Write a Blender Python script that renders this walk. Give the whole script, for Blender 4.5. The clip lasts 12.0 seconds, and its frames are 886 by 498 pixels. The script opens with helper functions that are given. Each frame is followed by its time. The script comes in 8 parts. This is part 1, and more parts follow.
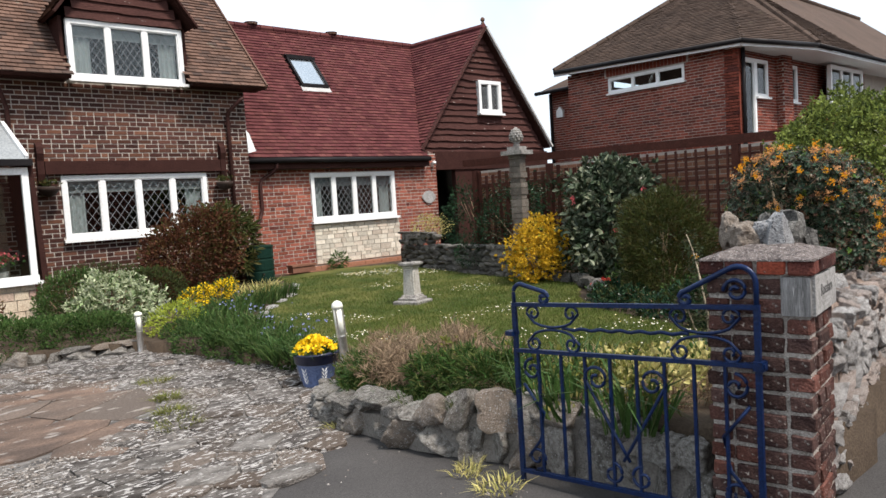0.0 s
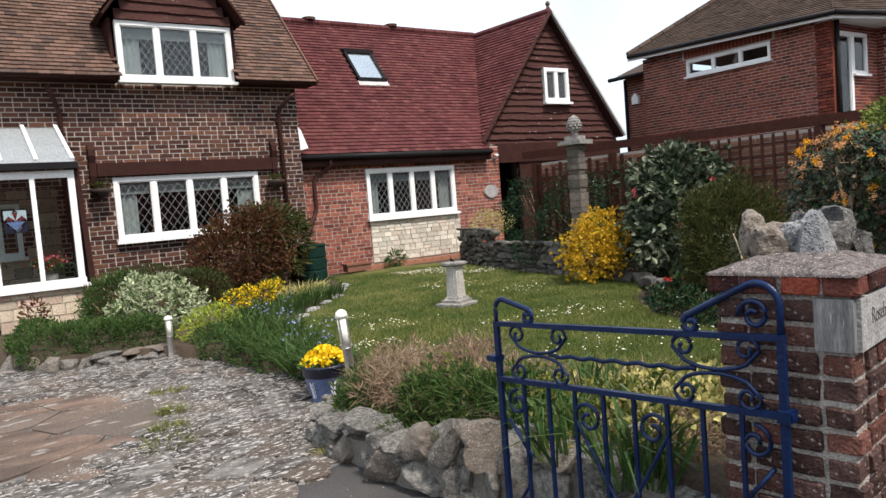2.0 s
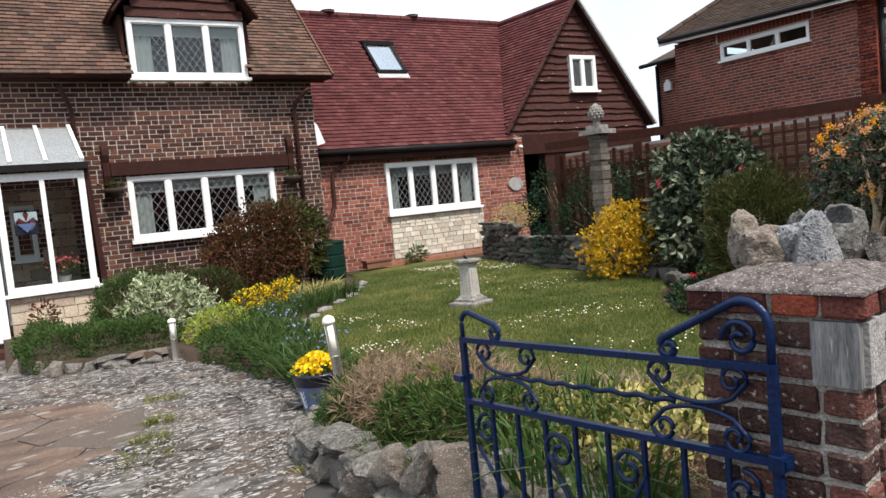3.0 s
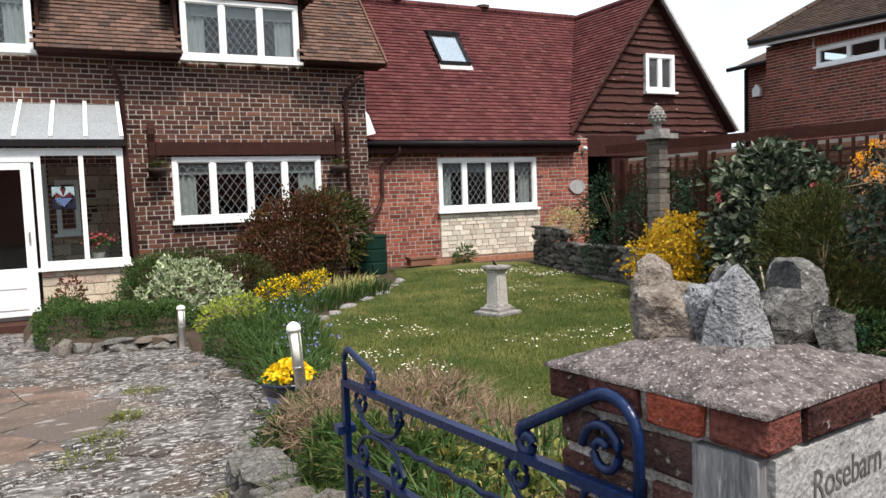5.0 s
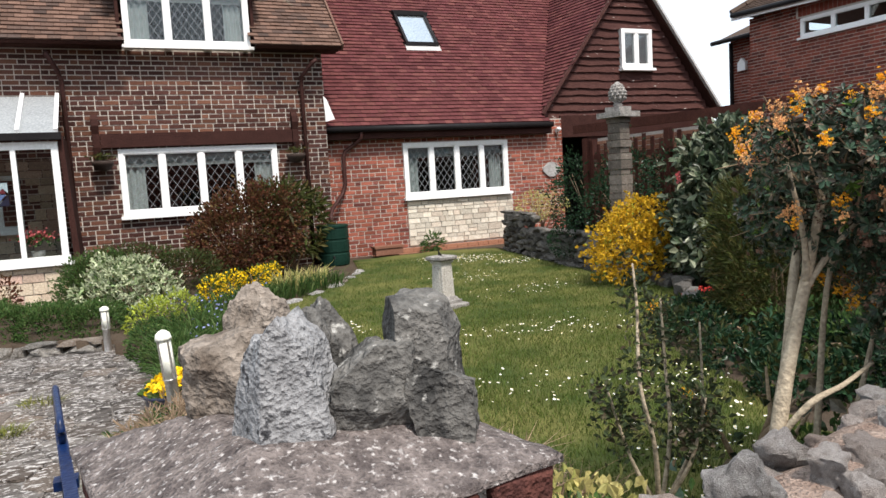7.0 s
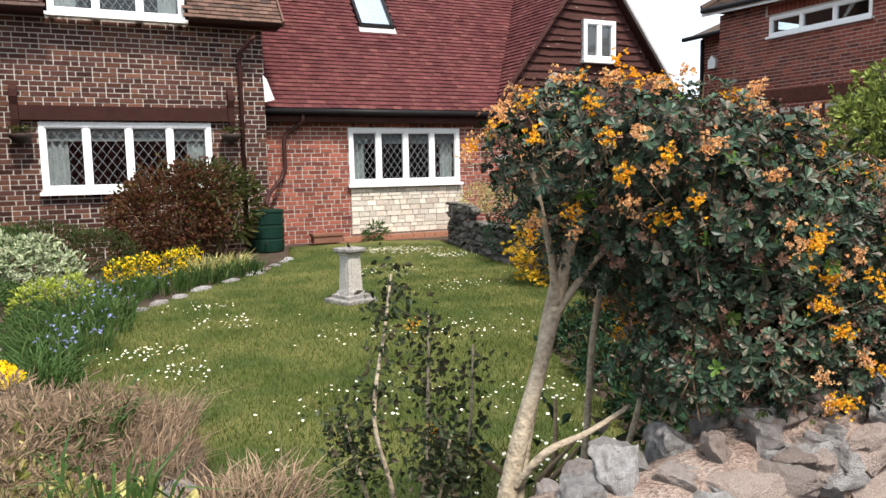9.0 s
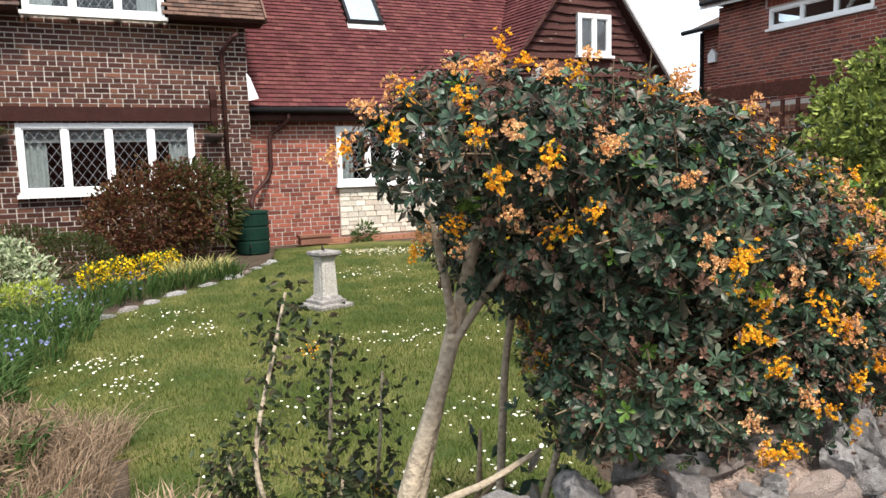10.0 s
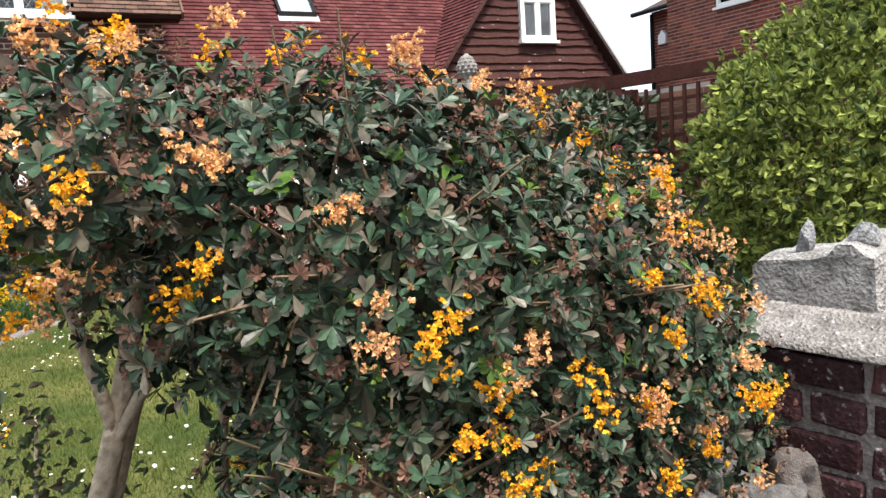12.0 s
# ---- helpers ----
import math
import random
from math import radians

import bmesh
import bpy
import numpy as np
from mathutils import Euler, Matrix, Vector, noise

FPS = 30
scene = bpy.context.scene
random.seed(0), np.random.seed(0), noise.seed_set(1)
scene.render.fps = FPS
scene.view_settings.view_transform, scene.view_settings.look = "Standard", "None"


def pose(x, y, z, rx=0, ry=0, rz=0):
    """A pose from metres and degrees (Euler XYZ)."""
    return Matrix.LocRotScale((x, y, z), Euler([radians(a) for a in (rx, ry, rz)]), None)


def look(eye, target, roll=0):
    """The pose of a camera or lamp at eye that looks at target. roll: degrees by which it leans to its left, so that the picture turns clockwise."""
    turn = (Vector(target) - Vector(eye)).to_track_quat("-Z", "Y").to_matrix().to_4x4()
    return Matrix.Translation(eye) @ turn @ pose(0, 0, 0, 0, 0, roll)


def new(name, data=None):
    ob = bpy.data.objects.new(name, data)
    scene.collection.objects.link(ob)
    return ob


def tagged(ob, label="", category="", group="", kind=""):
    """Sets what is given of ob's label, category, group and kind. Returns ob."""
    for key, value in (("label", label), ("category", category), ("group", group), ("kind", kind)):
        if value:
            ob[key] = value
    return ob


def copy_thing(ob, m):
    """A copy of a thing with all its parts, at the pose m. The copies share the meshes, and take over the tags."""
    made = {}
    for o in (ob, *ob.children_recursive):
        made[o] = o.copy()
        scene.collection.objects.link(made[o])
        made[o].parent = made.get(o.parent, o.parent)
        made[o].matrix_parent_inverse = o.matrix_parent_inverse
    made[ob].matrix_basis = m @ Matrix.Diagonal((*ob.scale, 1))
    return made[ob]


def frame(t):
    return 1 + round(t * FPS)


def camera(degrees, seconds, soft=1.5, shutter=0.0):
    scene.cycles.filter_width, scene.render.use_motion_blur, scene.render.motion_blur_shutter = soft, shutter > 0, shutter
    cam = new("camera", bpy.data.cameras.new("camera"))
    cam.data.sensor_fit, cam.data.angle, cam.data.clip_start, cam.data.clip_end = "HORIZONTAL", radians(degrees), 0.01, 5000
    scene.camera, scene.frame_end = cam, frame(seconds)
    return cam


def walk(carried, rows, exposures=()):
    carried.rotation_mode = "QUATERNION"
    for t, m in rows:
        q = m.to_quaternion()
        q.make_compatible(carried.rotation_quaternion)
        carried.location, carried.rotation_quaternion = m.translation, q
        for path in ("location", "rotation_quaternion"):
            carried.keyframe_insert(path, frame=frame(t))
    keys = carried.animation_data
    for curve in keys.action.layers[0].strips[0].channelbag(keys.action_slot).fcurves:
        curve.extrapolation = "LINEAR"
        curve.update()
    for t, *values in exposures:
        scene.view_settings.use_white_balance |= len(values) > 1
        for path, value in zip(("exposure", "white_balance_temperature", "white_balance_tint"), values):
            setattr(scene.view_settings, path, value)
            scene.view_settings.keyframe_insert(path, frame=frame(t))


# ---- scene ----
cam = camera(63.2, 12.0)
PATH = [
    (0, (0.127, 0.027, 1.56), (1.453, 1.518, 1.425), -3.6),
    (0.5, (0.34, 0.132, 1.555), (1.621, 1.662, 1.419), -3.9),
    (1, (0.52, 0.172, 1.549), (1.756, 1.739, 1.414), -4.4),
    (1.5, (0.766, 0.132, 1.551), (1.947, 1.74, 1.417), -4.4),
    (2, (0.967, 0.158, 1.545), (2.103, 1.798, 1.41), -4.6),
    (2.5, (1.225, 0.287, 1.561), (2.317, 1.957, 1.421), -5.3),
    (3, (1.44, 0.279, 1.551), (2.486, 1.977, 1.404), -5.5),
    (5, (2.297, 0.464, 1.56), (3.143, 2.271, 1.414), -2.0),
    (5.5, (2.514, 0.486, 1.569), (3.307, 2.316, 1.42), -2.1),
    (6, (2.79, 0.635, 1.577), (3.559, 2.474, 1.408), -4.0),
    (6.5, (2.952, 0.583, 1.557), (3.753, 2.407, 1.378), -4.2),
    (8.5, (3.871, 0.564, 1.556), (4.751, 2.347, 1.335), -1.5),
    (9, (4.085, 0.582, 1.538), (4.933, 2.379, 1.316), -1.1),
    (9.5, (4.305, 0.686, 1.559), (5.158, 2.48, 1.326), -1.1),
    (10, (4.486, 0.71, 1.547), (5.314, 2.517, 1.319), -1.6),
    (10.5, (4.702, 0.707, 1.554), (5.469, 2.541, 1.334), -0.7),
    (11, (4.92, 0.788, 1.546), (5.642, 2.64, 1.324), -2.3),
    (11.5, (5.101, 0.901, 1.571), (5.889, 2.723, 1.327), -5.1),
    (12, (5.189, 0.939, 1.562), (6.075, 2.714, 1.309), -3.9),
]
EXPOSURES = [(0.0, 0.96), (3.0, 0.96), (5.0, 1.0), (6.5, 1.04), (8.5, 1.28), (10.5, 1.42), (12.0, 1.52)]
walk(cam, [(t, look(eye, target, roll)) for t, eye, target, roll in PATH], EXPOSURES)

# ---- light ----
world = bpy.data.worlds.new("sky")
scene.world = world
world.use_nodes = True
wn, wl = world.node_tree.nodes, world.node_tree.links
sky = wn.new("ShaderNodeTexSky")
sky.sky_type, sky.sun_disc = "NISHITA", False
sky.sun_elevation, sky.sun_rotation = radians(57), radians(175)
sky.air_density, sky.dust_density, sky.ozone_density = 1.0, 4.0, 1.0
cloud_n = wn.new("ShaderNodeTexNoise")
cloud_n.inputs["Scale"].default_value, cloud_n.inputs["Detail"].default_value = 2.2, 5.0
cloud_r = wn.new("ShaderNodeValToRGB")
cloud_r.color_ramp.elements[0].position, cloud_r.color_ramp.elements[1].position = 0.30, 0.62
cloud_r.color_ramp.elements[0].color, cloud_r.color_ramp.elements[1].color = (0.55, 0.55, 0.55, 1), (0.95, 0.95, 0.95, 1)
sky_mix = wn.new("ShaderNodeMix")
sky_mix.data_type = "RGBA"
sky_mix.inputs["B"].default_value = (10.2, 11.4, 12.9, 1)
wl.new(cloud_n.outputs["Fac"], cloud_r.inputs["Fac"])
wl.new(cloud_r.outputs["Color"], sky_mix.inputs["Factor"])
wl.new(sky.outputs["Color"], sky_mix.inputs["A"])
wl.new(sky_mix.outputs["Result"], wn["Background"].inputs["Color"])
wn["Background"].inputs["Strength"].default_value = 0.064
SUN_DIR = Vector((0.04, -0.52, 0.80))
sun = new("sun", bpy.data.lights.new("sun", "SUN"))
sun.data.energy, sun.data.angle, sun.data.color = 2.6, radians(9), (1.0, 0.925, 0.86)
sun.matrix_world = look(SUN_DIR * 40, (0, 0, 0))

# ---- materials ----
R = random.Random(7)


def material(name, base, second, rough=0.8, scale=6.0, fine=60.0, bump=0.3, amount=0.6, metal=0.0, island=0.0, third=None, stain=0.0, stain_colour=(0.5, 0.5, 0.46), spec=0.07, obj_random=False, dist=0.01, squash=None, crisp=1.0):
    """A worn surface: two colours mixed by coarse and fine grain, pieces that differ, stains with their own shape, fine relief."""
    m = bpy.data.materials.new(name)
    m.use_nodes = True
    n, l = m.node_tree.nodes, m.node_tree.links
    b = n["Principled BSDF"]
    b.inputs["Roughness"].default_value, b.inputs["Metallic"].default_value = rough, metal
    b.inputs["Specular IOR Level"].default_value = spec
    co = n.new("ShaderNodeTexCoord").outputs["Object"]
    if not obj_random:
        co = n.new("ShaderNodeNewGeometry").outputs["Position"]
    if squash:
        mp = n.new("ShaderNodeMapping")
        mp.inputs["Scale"].default_value = squash
        l.new(co, mp.inputs["Vector"])
        co = mp.outputs["Vector"]

    def noise_tex(s, d=4.0):
        t = n.new("ShaderNodeTexNoise")
        t.inputs["Scale"].default_value, t.inputs["Detail"].default_value = s, d
        l.new(co, t.inputs["Vector"])
        return t.outputs["Fac"]

    def ramp(src, lo, hi):
        r = n.new("ShaderNodeMapRange")
        r.inputs["From Min"].default_value, r.inputs["From Max"].default_value = lo, hi
        l.new(src, r.inputs["Value"])
        return r.outputs["Result"]

    def mix(fac, a, c, mode="MIX"):
        x = n.new("ShaderNodeMix")
        x.data_type, x.blend_type = "RGBA", mode
        for sock, v in (("Factor", fac), ("A", a), ("B", c)):
            if isinstance(v, (int, float)):
                x.inputs[sock].default_value = v
            elif isinstance(v, tuple):
                x.inputs[sock].default_value = (*v[:3], 1)
            else:
                l.new(v, x.inputs[sock])
        return x.outputs["Result"]

    big, small = noise_tex(scale), noise_tex(fine, 3.0)
    col = mix(ramp(big, 0.5 - 0.2 / max(amount, 0.05), 0.5 + 0.2 / max(amount, 0.05)), base, second)
    if island > 0:
        if obj_random:
            rnd = n.new("ShaderNodeObjectInfo").outputs["Random"]
        else:
            rnd = n.new("ShaderNodeNewGeometry").outputs["Random Per Island"]
        if third:
            pick = n.new("ShaderNodeMath")
            pick.operation = "FRACT"
            mul = n.new("ShaderNodeMath")
            mul.operation, mul.inputs[1].default_value = "MULTIPLY", 7.31
            l.new(rnd, mul.inputs[0])
            l.new(mul.outputs[0], pick.inputs[0])
            col = mix(ramp(pick.outputs[0], 0.55, 1.0), col, third)
        hsv = n.new("ShaderNodeHueSaturation")
        val = n.new("ShaderNodeMapRange")
        val.inputs["To Min"].default_value, val.inputs["To Max"].default_value = 1.0 - island, 1.0 + island
        l.new(rnd, val.inputs["Value"])
        l.new(val.outputs["Result"], hsv.inputs["Value"])
        l.new(col, hsv.inputs["Color"])
        col = hsv.outputs["Color"]
    if stain > 0:
        spots = noise_tex(scale * 3.1, 6.0)
        low, high = 0.72 - stain * 0.25, 0.80 - stain * 0.2
        col = mix(ramp(spots, low, low + (high - low) * crisp), col, stain_colour)
    col = mix(0.35, col, ramp(small, 0.25, 0.75), "OVERLAY")
    l.new(col, b.inputs["Base Color"])
    if bump > 0:
        add = n.new("ShaderNodeMath")
        add.operation = "ADD"
        l.new(big, add.inputs[0])
        l.new(small, add.inputs[1])
        bp = n.new("ShaderNodeBump")
        bp.inputs["Strength"].default_value, bp.inputs["Distance"].default_value = bump, dist
        l.new(add.outputs[0], bp.inputs["Height"])
        l.new(bp.outputs["Normal"], b.inputs["Normal"])
    return m


def leaf_material(name, base, second, third=None, rough=0.45, spread=0.35, glow=0.25, gloss=0.12):
    """Leaves that differ from one to the next, letting some light through."""
    m = material(name, base, second, rough=rough, scale=3.0, fine=90.0, bump=0.1, island=spread, third=third, spec=gloss)
    n, l = m.node_tree.nodes, m.node_tree.links
    b = n["Principled BSDF"]
    tr = n.new("ShaderNodeBsdfTranslucent")
    mx = n.new("ShaderNodeMixShader")
    mx.inputs["Fac"].default_value = glow
    l.new(b.inputs["Base Color"].links[0].from_socket, tr.inputs["Color"])
    l.new(b.outputs["BSDF"], mx.inputs[1])
    l.new(tr.outputs["BSDF"], mx.inputs[2])
    l.new(mx.outputs["Shader"], n["Material Output"].inputs["Surface"])
    return m


def glass_material(name, tint=(0.9, 0.95, 0.95), rough=0.0):
    m = bpy.data.materials.new(name)
    m.use_nodes = True
    n, l = m.node_tree.nodes, m.node_tree.links
    t, g, f, mx = n.new("ShaderNodeBsdfTransparent"), n.new("ShaderNodeBsdfGlossy"), n.new("ShaderNodeFresnel"), n.new("ShaderNodeMixShader")
    t.inputs["Color"].default_value = (*tint, 1)
    g.inputs["Roughness"].default_value, f.inputs["IOR"].default_value = rough, 1.5
    l.new(f.outputs["Fac"], mx.inputs["Fac"])
    l.new(t.outputs["BSDF"], mx.inputs[1])
    l.new(g.outputs["BSDF"], mx.inputs[2])
    l.new(mx.outputs["Shader"], n["Material Output"].inputs["Surface"])
    return m


M = {
    "asphalt": material("asphalt", (0.05, 0.047, 0.046), (0.085, 0.08, 0.076), 0.9, 1.5, 160, 0.5, stain=0.25, stain_colour=(0.15, 0.135, 0.12)),
    "earth": material("earth", (0.045, 0.033, 0.024), (0.085, 0.064, 0.046), 0.95, 4, 70, 0.8),
    "drive_bed": material("drive_bed", (0.09, 0.083, 0.078), (0.21, 0.195, 0.18), 0.95, 9, 120, 1.0, amount=1.2, stain=0.5, stain_colour=(0.45, 0.43, 0.41), squash=(0.4, 1.3, 1.0)),
    "crazy": material("crazy_stone", (0.072, 0.063, 0.057), (0.19, 0.172, 0.156), 0.85, 11, 90, 1.0, amount=1.6, island=0.28, third=(0.15, 0.118, 0.095), stain=0.64, stain_colour=(0.54, 0.51, 0.48), obj_random=True, dist=0.035, squash=(0.5, 1.2, 1.0), crisp=0.35),
    "pale_flag": material("pale_flag", (0.125, 0.113, 0.102), (0.27, 0.25, 0.228), 0.85, 9, 90, 1.0, amount=1.4, island=0.15, stain=0.5, stain_colour=(0.40, 0.38, 0.355), obj_random=True, dist=0.03, crisp=0.5, squash=(0.6, 1.2, 1.0)),
    "pebble": material("pebble", (0.10, 0.085, 0.073), (0.23, 0.205, 0.18), 0.9, 25, 120, 0.3, island=0.4, third=(0.36, 0.335, 0.305)),
    "slab": material("pink_slab", (0.085, 0.064, 0.053), (0.185, 0.128, 0.098), 0.85, 2.2, 90, 0.8, amount=1.6, island=0.14, third=(0.12, 0.098, 0.083), stain=0.45, stain_colour=(0.25, 0.22, 0.195), squash=(0.6, 1.3, 1.0), obj_random=True, crisp=0.4),
    "rubble": material("rubble_stone", (0.31, 0.29, 0.275), (0.53, 0.51, 0.49), 0.9, 6.0, 60, 1.0, amount=1.3, island=0.25, third=(0.42, 0.33, 0.28), stain=0.3, stain_colour=(0.20, 0.185, 0.175), obj_random=True, dist=0.02),
    "rubble_grey": material("grey_stone", (0.10, 0.093, 0.083), (0.21, 0.195, 0.175), 0.9, 9, 55, 0.9, island=0.4, stain=0.35, stain_colour=(0.4, 0.39, 0.36), obj_random=True, dist=0.02),
    "pillar_stone": material("pillar_stone", (0.085, 0.072, 0.060), (0.19, 0.165, 0.14), 0.9, 9, 60, 0.9, island=0.35, stain=0.3, stain_colour=(0.30, 0.28, 0.25), obj_random=True, dist=0.02),
    "mortar": material("mortar", (0.40, 0.36, 0.315), (0.52, 0.48, 0.425), 0.95, 7, 110, 0.6, stain=0.25, stain_colour=(0.24, 0.20, 0.175)),
    "mortar_pink": material("mortar_pink", (0.24, 0.17, 0.135), (0.38, 0.30, 0.25), 0.95, 12, 100, 1.0, amount=1.3, stain=0.35, stain_colour=(0.17, 0.12, 0.09), dist=0.03),
    "brick_brown": material("brick_brown", (0.046, 0.021, 0.018), (0.080, 0.036, 0.028), 0.85, 0.9, 80, 0.4, amount=1.1, island=0.36, third=(0.135, 0.062, 0.040), stain=0.1, stain_colour=(0.2, 0.14, 0.10)),
    "brick_red": material("brick_red", (0.20, 0.062, 0.042), (0.28, 0.094, 0.062), 0.85, 1.3, 80, 0.4, island=0.35, third=(0.135, 0.045, 0.038), stain=0.08, stain_colour=(0.30, 0.20, 0.16)),
    "brick_next": material("brick_next", (0.17, 0.046, 0.031), (0.23, 0.066, 0.044), 0.85, 1.0, 80, 0.4, island=0.35, third=(0.10, 0.036, 0.03)),
    "brick_fence": material("brick_fence", (0.24, 0.115, 0.07), (0.33, 0.165, 0.105), 0.85, 1.2, 80, 0.4, island=0.25, third=(0.18, 0.085, 0.06)),
    "brick_pier": material("brick_pier", (0.048, 0.028, 0.026), (0.095, 0.055, 0.046), 0.85, 16, 90, 1.0, amount=1.1, island=0.35, third=(0.12, 0.050, 0.038), stain=0.36, stain_colour=(0.27, 0.24, 0.215), obj_random=True, crisp=0.6, dist=0.012),
    "brick_top": material("brick_top", (0.060, 0.028, 0.026), (0.115, 0.046, 0.037), 0.85, 14, 90, 0.9, amount=1.3, island=0.45, third=(0.24, 0.058, 0.034), stain=0.3, stain_colour=(0.26, 0.22, 0.20), obj_random=True, crisp=0.6, dist=0.012),
    "tile_brown": material("tile_brown", (0.098, 0.060, 0.046), (0.155, 0.094, 0.070), 0.85, 1.2, 60, 0.4, island=0.24, third=(0.068, 0.048, 0.041), stain=0.14, stain_colour=(0.18, 0.16, 0.12)),
    "tile_red": material("tile_red", (0.068, 0.022, 0.024), (0.118, 0.039, 0.038), 0.85, 1.7, 60, 0.5, island=0.2, third=(0.12, 0.045, 0.040), stain=0.14, stain_colour=(0.19, 0.11, 0.09)),
    "tile_next": material("tile_next", (0.058, 0.042, 0.034), (0.095, 0.066, 0.051), 0.85, 1.0, 60, 0.4, island=0.22, stain=0.15, stain_colour=(0.12, 0.10, 0.065)),
    "lead": material("lead", (0.35, 0.34, 0.33), (0.5, 0.49, 0.47), 0.6, 5, 60, 0.2),
    "white": material("white_paint", (0.80, 0.80, 0.79), (0.74, 0.74, 0.72), 0.35, 3, 40, 0.05, amount=0.4),
    "timber": material("dark_timber", (0.028, 0.012, 0.010), (0.050, 0.021, 0.017), 0.7, 5, 50, 0.5),
    "clad": material("clad_board", (0.045, 0.020, 0.018), (0.080, 0.036, 0.030), 0.75, 4, 40, 0.7, island=0.35, third=(0.032, 0.017, 0.016), stain=0.2, stain_colour=(0.36, 0.31, 0.28), dist=0.02, crisp=0.5, squash=(0.5, 1.0, 1.6)),
    "fence": material("fence_stain", (0.055, 0.021, 0.016), (0.095, 0.036, 0.026), 0.75, 5, 50, 0.5),
    "pipe": material("brown_pipe", (0.04, 0.018, 0.016), (0.055, 0.026, 0.022), 0.4, 5, 50, 0.05),
    "gutter": material("black_gutter", (0.012, 0.011, 0.012), (0.02, 0.018, 0.018), 0.4, 5, 50, 0.05),
    "cream_stone": material("cream_stone", (0.52, 0.46, 0.37), (0.64, 0.59, 0.5), 0.85, 6, 60, 0.6, island=0.22, third=(0.5, 0.42, 0.34), obj_random=True),
    "porch_stone": material("porch_stone", (0.46, 0.37, 0.27), (0.56, 0.48, 0.37), 0.85, 6, 60, 0.6, island=0.22, third=(0.5, 0.32, 0.27), obj_random=True),
    "concrete": material("cap_concrete", (0.17, 0.158, 0.145), (0.32, 0.30, 0.275), 0.95, 20, 140, 1.0, amount=1.2, stain=0.5, stain_colour=(0.48, 0.46, 0.44), dist=0.012),
    "plaque": material("plaque_stone", (0.25, 0.24, 0.228), (0.37, 0.36, 0.345), 0.8, 14, 90, 0.6, amount=1.1, stain=0.4, stain_colour=(0.17, 0.163, 0.155)),
    "boulder": material("boulder", (0.11, 0.088, 0.07), (0.29, 0.25, 0.21), 0.9, 20, 110, 1.0, stain=0.35, stain_colour=(0.055, 0.046, 0.04), dist=0.012, amount=1.1),
    "boulder_grey": material("boulder_grey", (0.14, 0.14, 0.142), (0.33, 0.33, 0.33), 0.75, 24, 140, 1.0, stain=0.50, stain_colour=(0.055, 0.055, 0.058), dist=0.01, crisp=0.6),
    "pale_stone": material("pale_stone", (0.36, 0.335, 0.295), (0.48, 0.455, 0.41), 0.9, 8, 70, 0.6, stain=0.35, stain_colour=(0.16, 0.15, 0.13)),
    "blue_iron": material("blue_iron", (0.0025, 0.010, 0.040), (0.005, 0.019, 0.075), 0.3, 10, 80, 0.2, spec=0.3),
    "butt": material("green_plastic", (0.007, 0.022, 0.016), (0.01, 0.032, 0.023), 0.45, 4, 60, 0.05),
    "steel": material("steel", (0.55, 0.54, 0.52), (0.65, 0.64, 0.62), 0.35, 5, 80, 0.05, metal=0.9),
    "lamp_lens": material("lamp_lens", (0.72, 0.72, 0.62), (0.8, 0.8, 0.7), 0.3, 5, 80, 0.0),
    "pot_blue": material("pot_blue", (0.11, 0.16, 0.33), (0.16, 0.22, 0.4), 0.3, 6, 60, 0.1, spec=0.5),
    "pot_dark": material("pot_dark", (0.01, 0.012, 0.03), (0.015, 0.02, 0.05), 0.3, 6, 60, 0.1, spec=0.5),
    "terracotta": material("terracotta", (0.16, 0.075, 0.05), (0.22, 0.11, 0.075), 0.85, 6, 60, 0.3),
    "bark": material("bark", (0.27, 0.215, 0.15), (0.40, 0.34, 0.25), 0.9, 12, 60, 0.9, stain=0.15, stain_colour=(0.16, 0.14, 0.09)),
    "twig": material("twig", (0.16, 0.11, 0.07), (0.25, 0.19, 0.12), 0.9, 12, 60, 0.4),
    # room gloom put into the colour, so the panes look dark
    "inside": material("room_gloom", (0.016, 0.015, 0.014), (0.026, 0.024, 0.022), 0.9, 2, 40, 0.0),
    "curtain": material("curtain", (0.24, 0.26, 0.255), (0.33, 0.35, 0.345), 0.9, 5, 60, 0.1),
    "blind": material("blind", (0.2, 0.21, 0.21), (0.25, 0.26, 0.26), 0.9, 5, 60, 0.1),
    "came": material("lead_came", (0.20, 0.21, 0.22), (0.29, 0.30, 0.31), 0.5, 8, 60, 0.0),
    "glass": glass_material("glass"),
    "roof_glass": material("translucent_sheet", (0.24, 0.255, 0.26), (0.30, 0.315, 0.32), 0.35, 3, 40, 0.02),
    "sky_glass": material("skylight_glass", (0.55, 0.6, 0.63), (0.5, 0.55, 0.58), 0.08, 3, 40, 0.0, metal=0.85),
    "lawn": material("lawn_soil", (0.046, 0.064, 0.018), (0.115, 0.112, 0.036), 0.95, 1.8, 70, 0.8, amount=1.6),
    "grass": leaf_material("grass", (0.050, 0.086, 0.014), (0.090, 0.124, 0.025), (0.14, 0.135, 0.045)),
    "daisy": material("daisy", (0.85, 0.85, 0.82), (0.75, 0.75, 0.7), 0.7, 20, 60, 0.0),
    "lf_hedge": leaf_material("hedge_leaf", (0.015, 0.035, 0.020), (0.055, 0.098, 0.055), (0.12, 0.095, 0.07), rough=0.36, spread=0.65, glow=0.07, gloss=0.2),
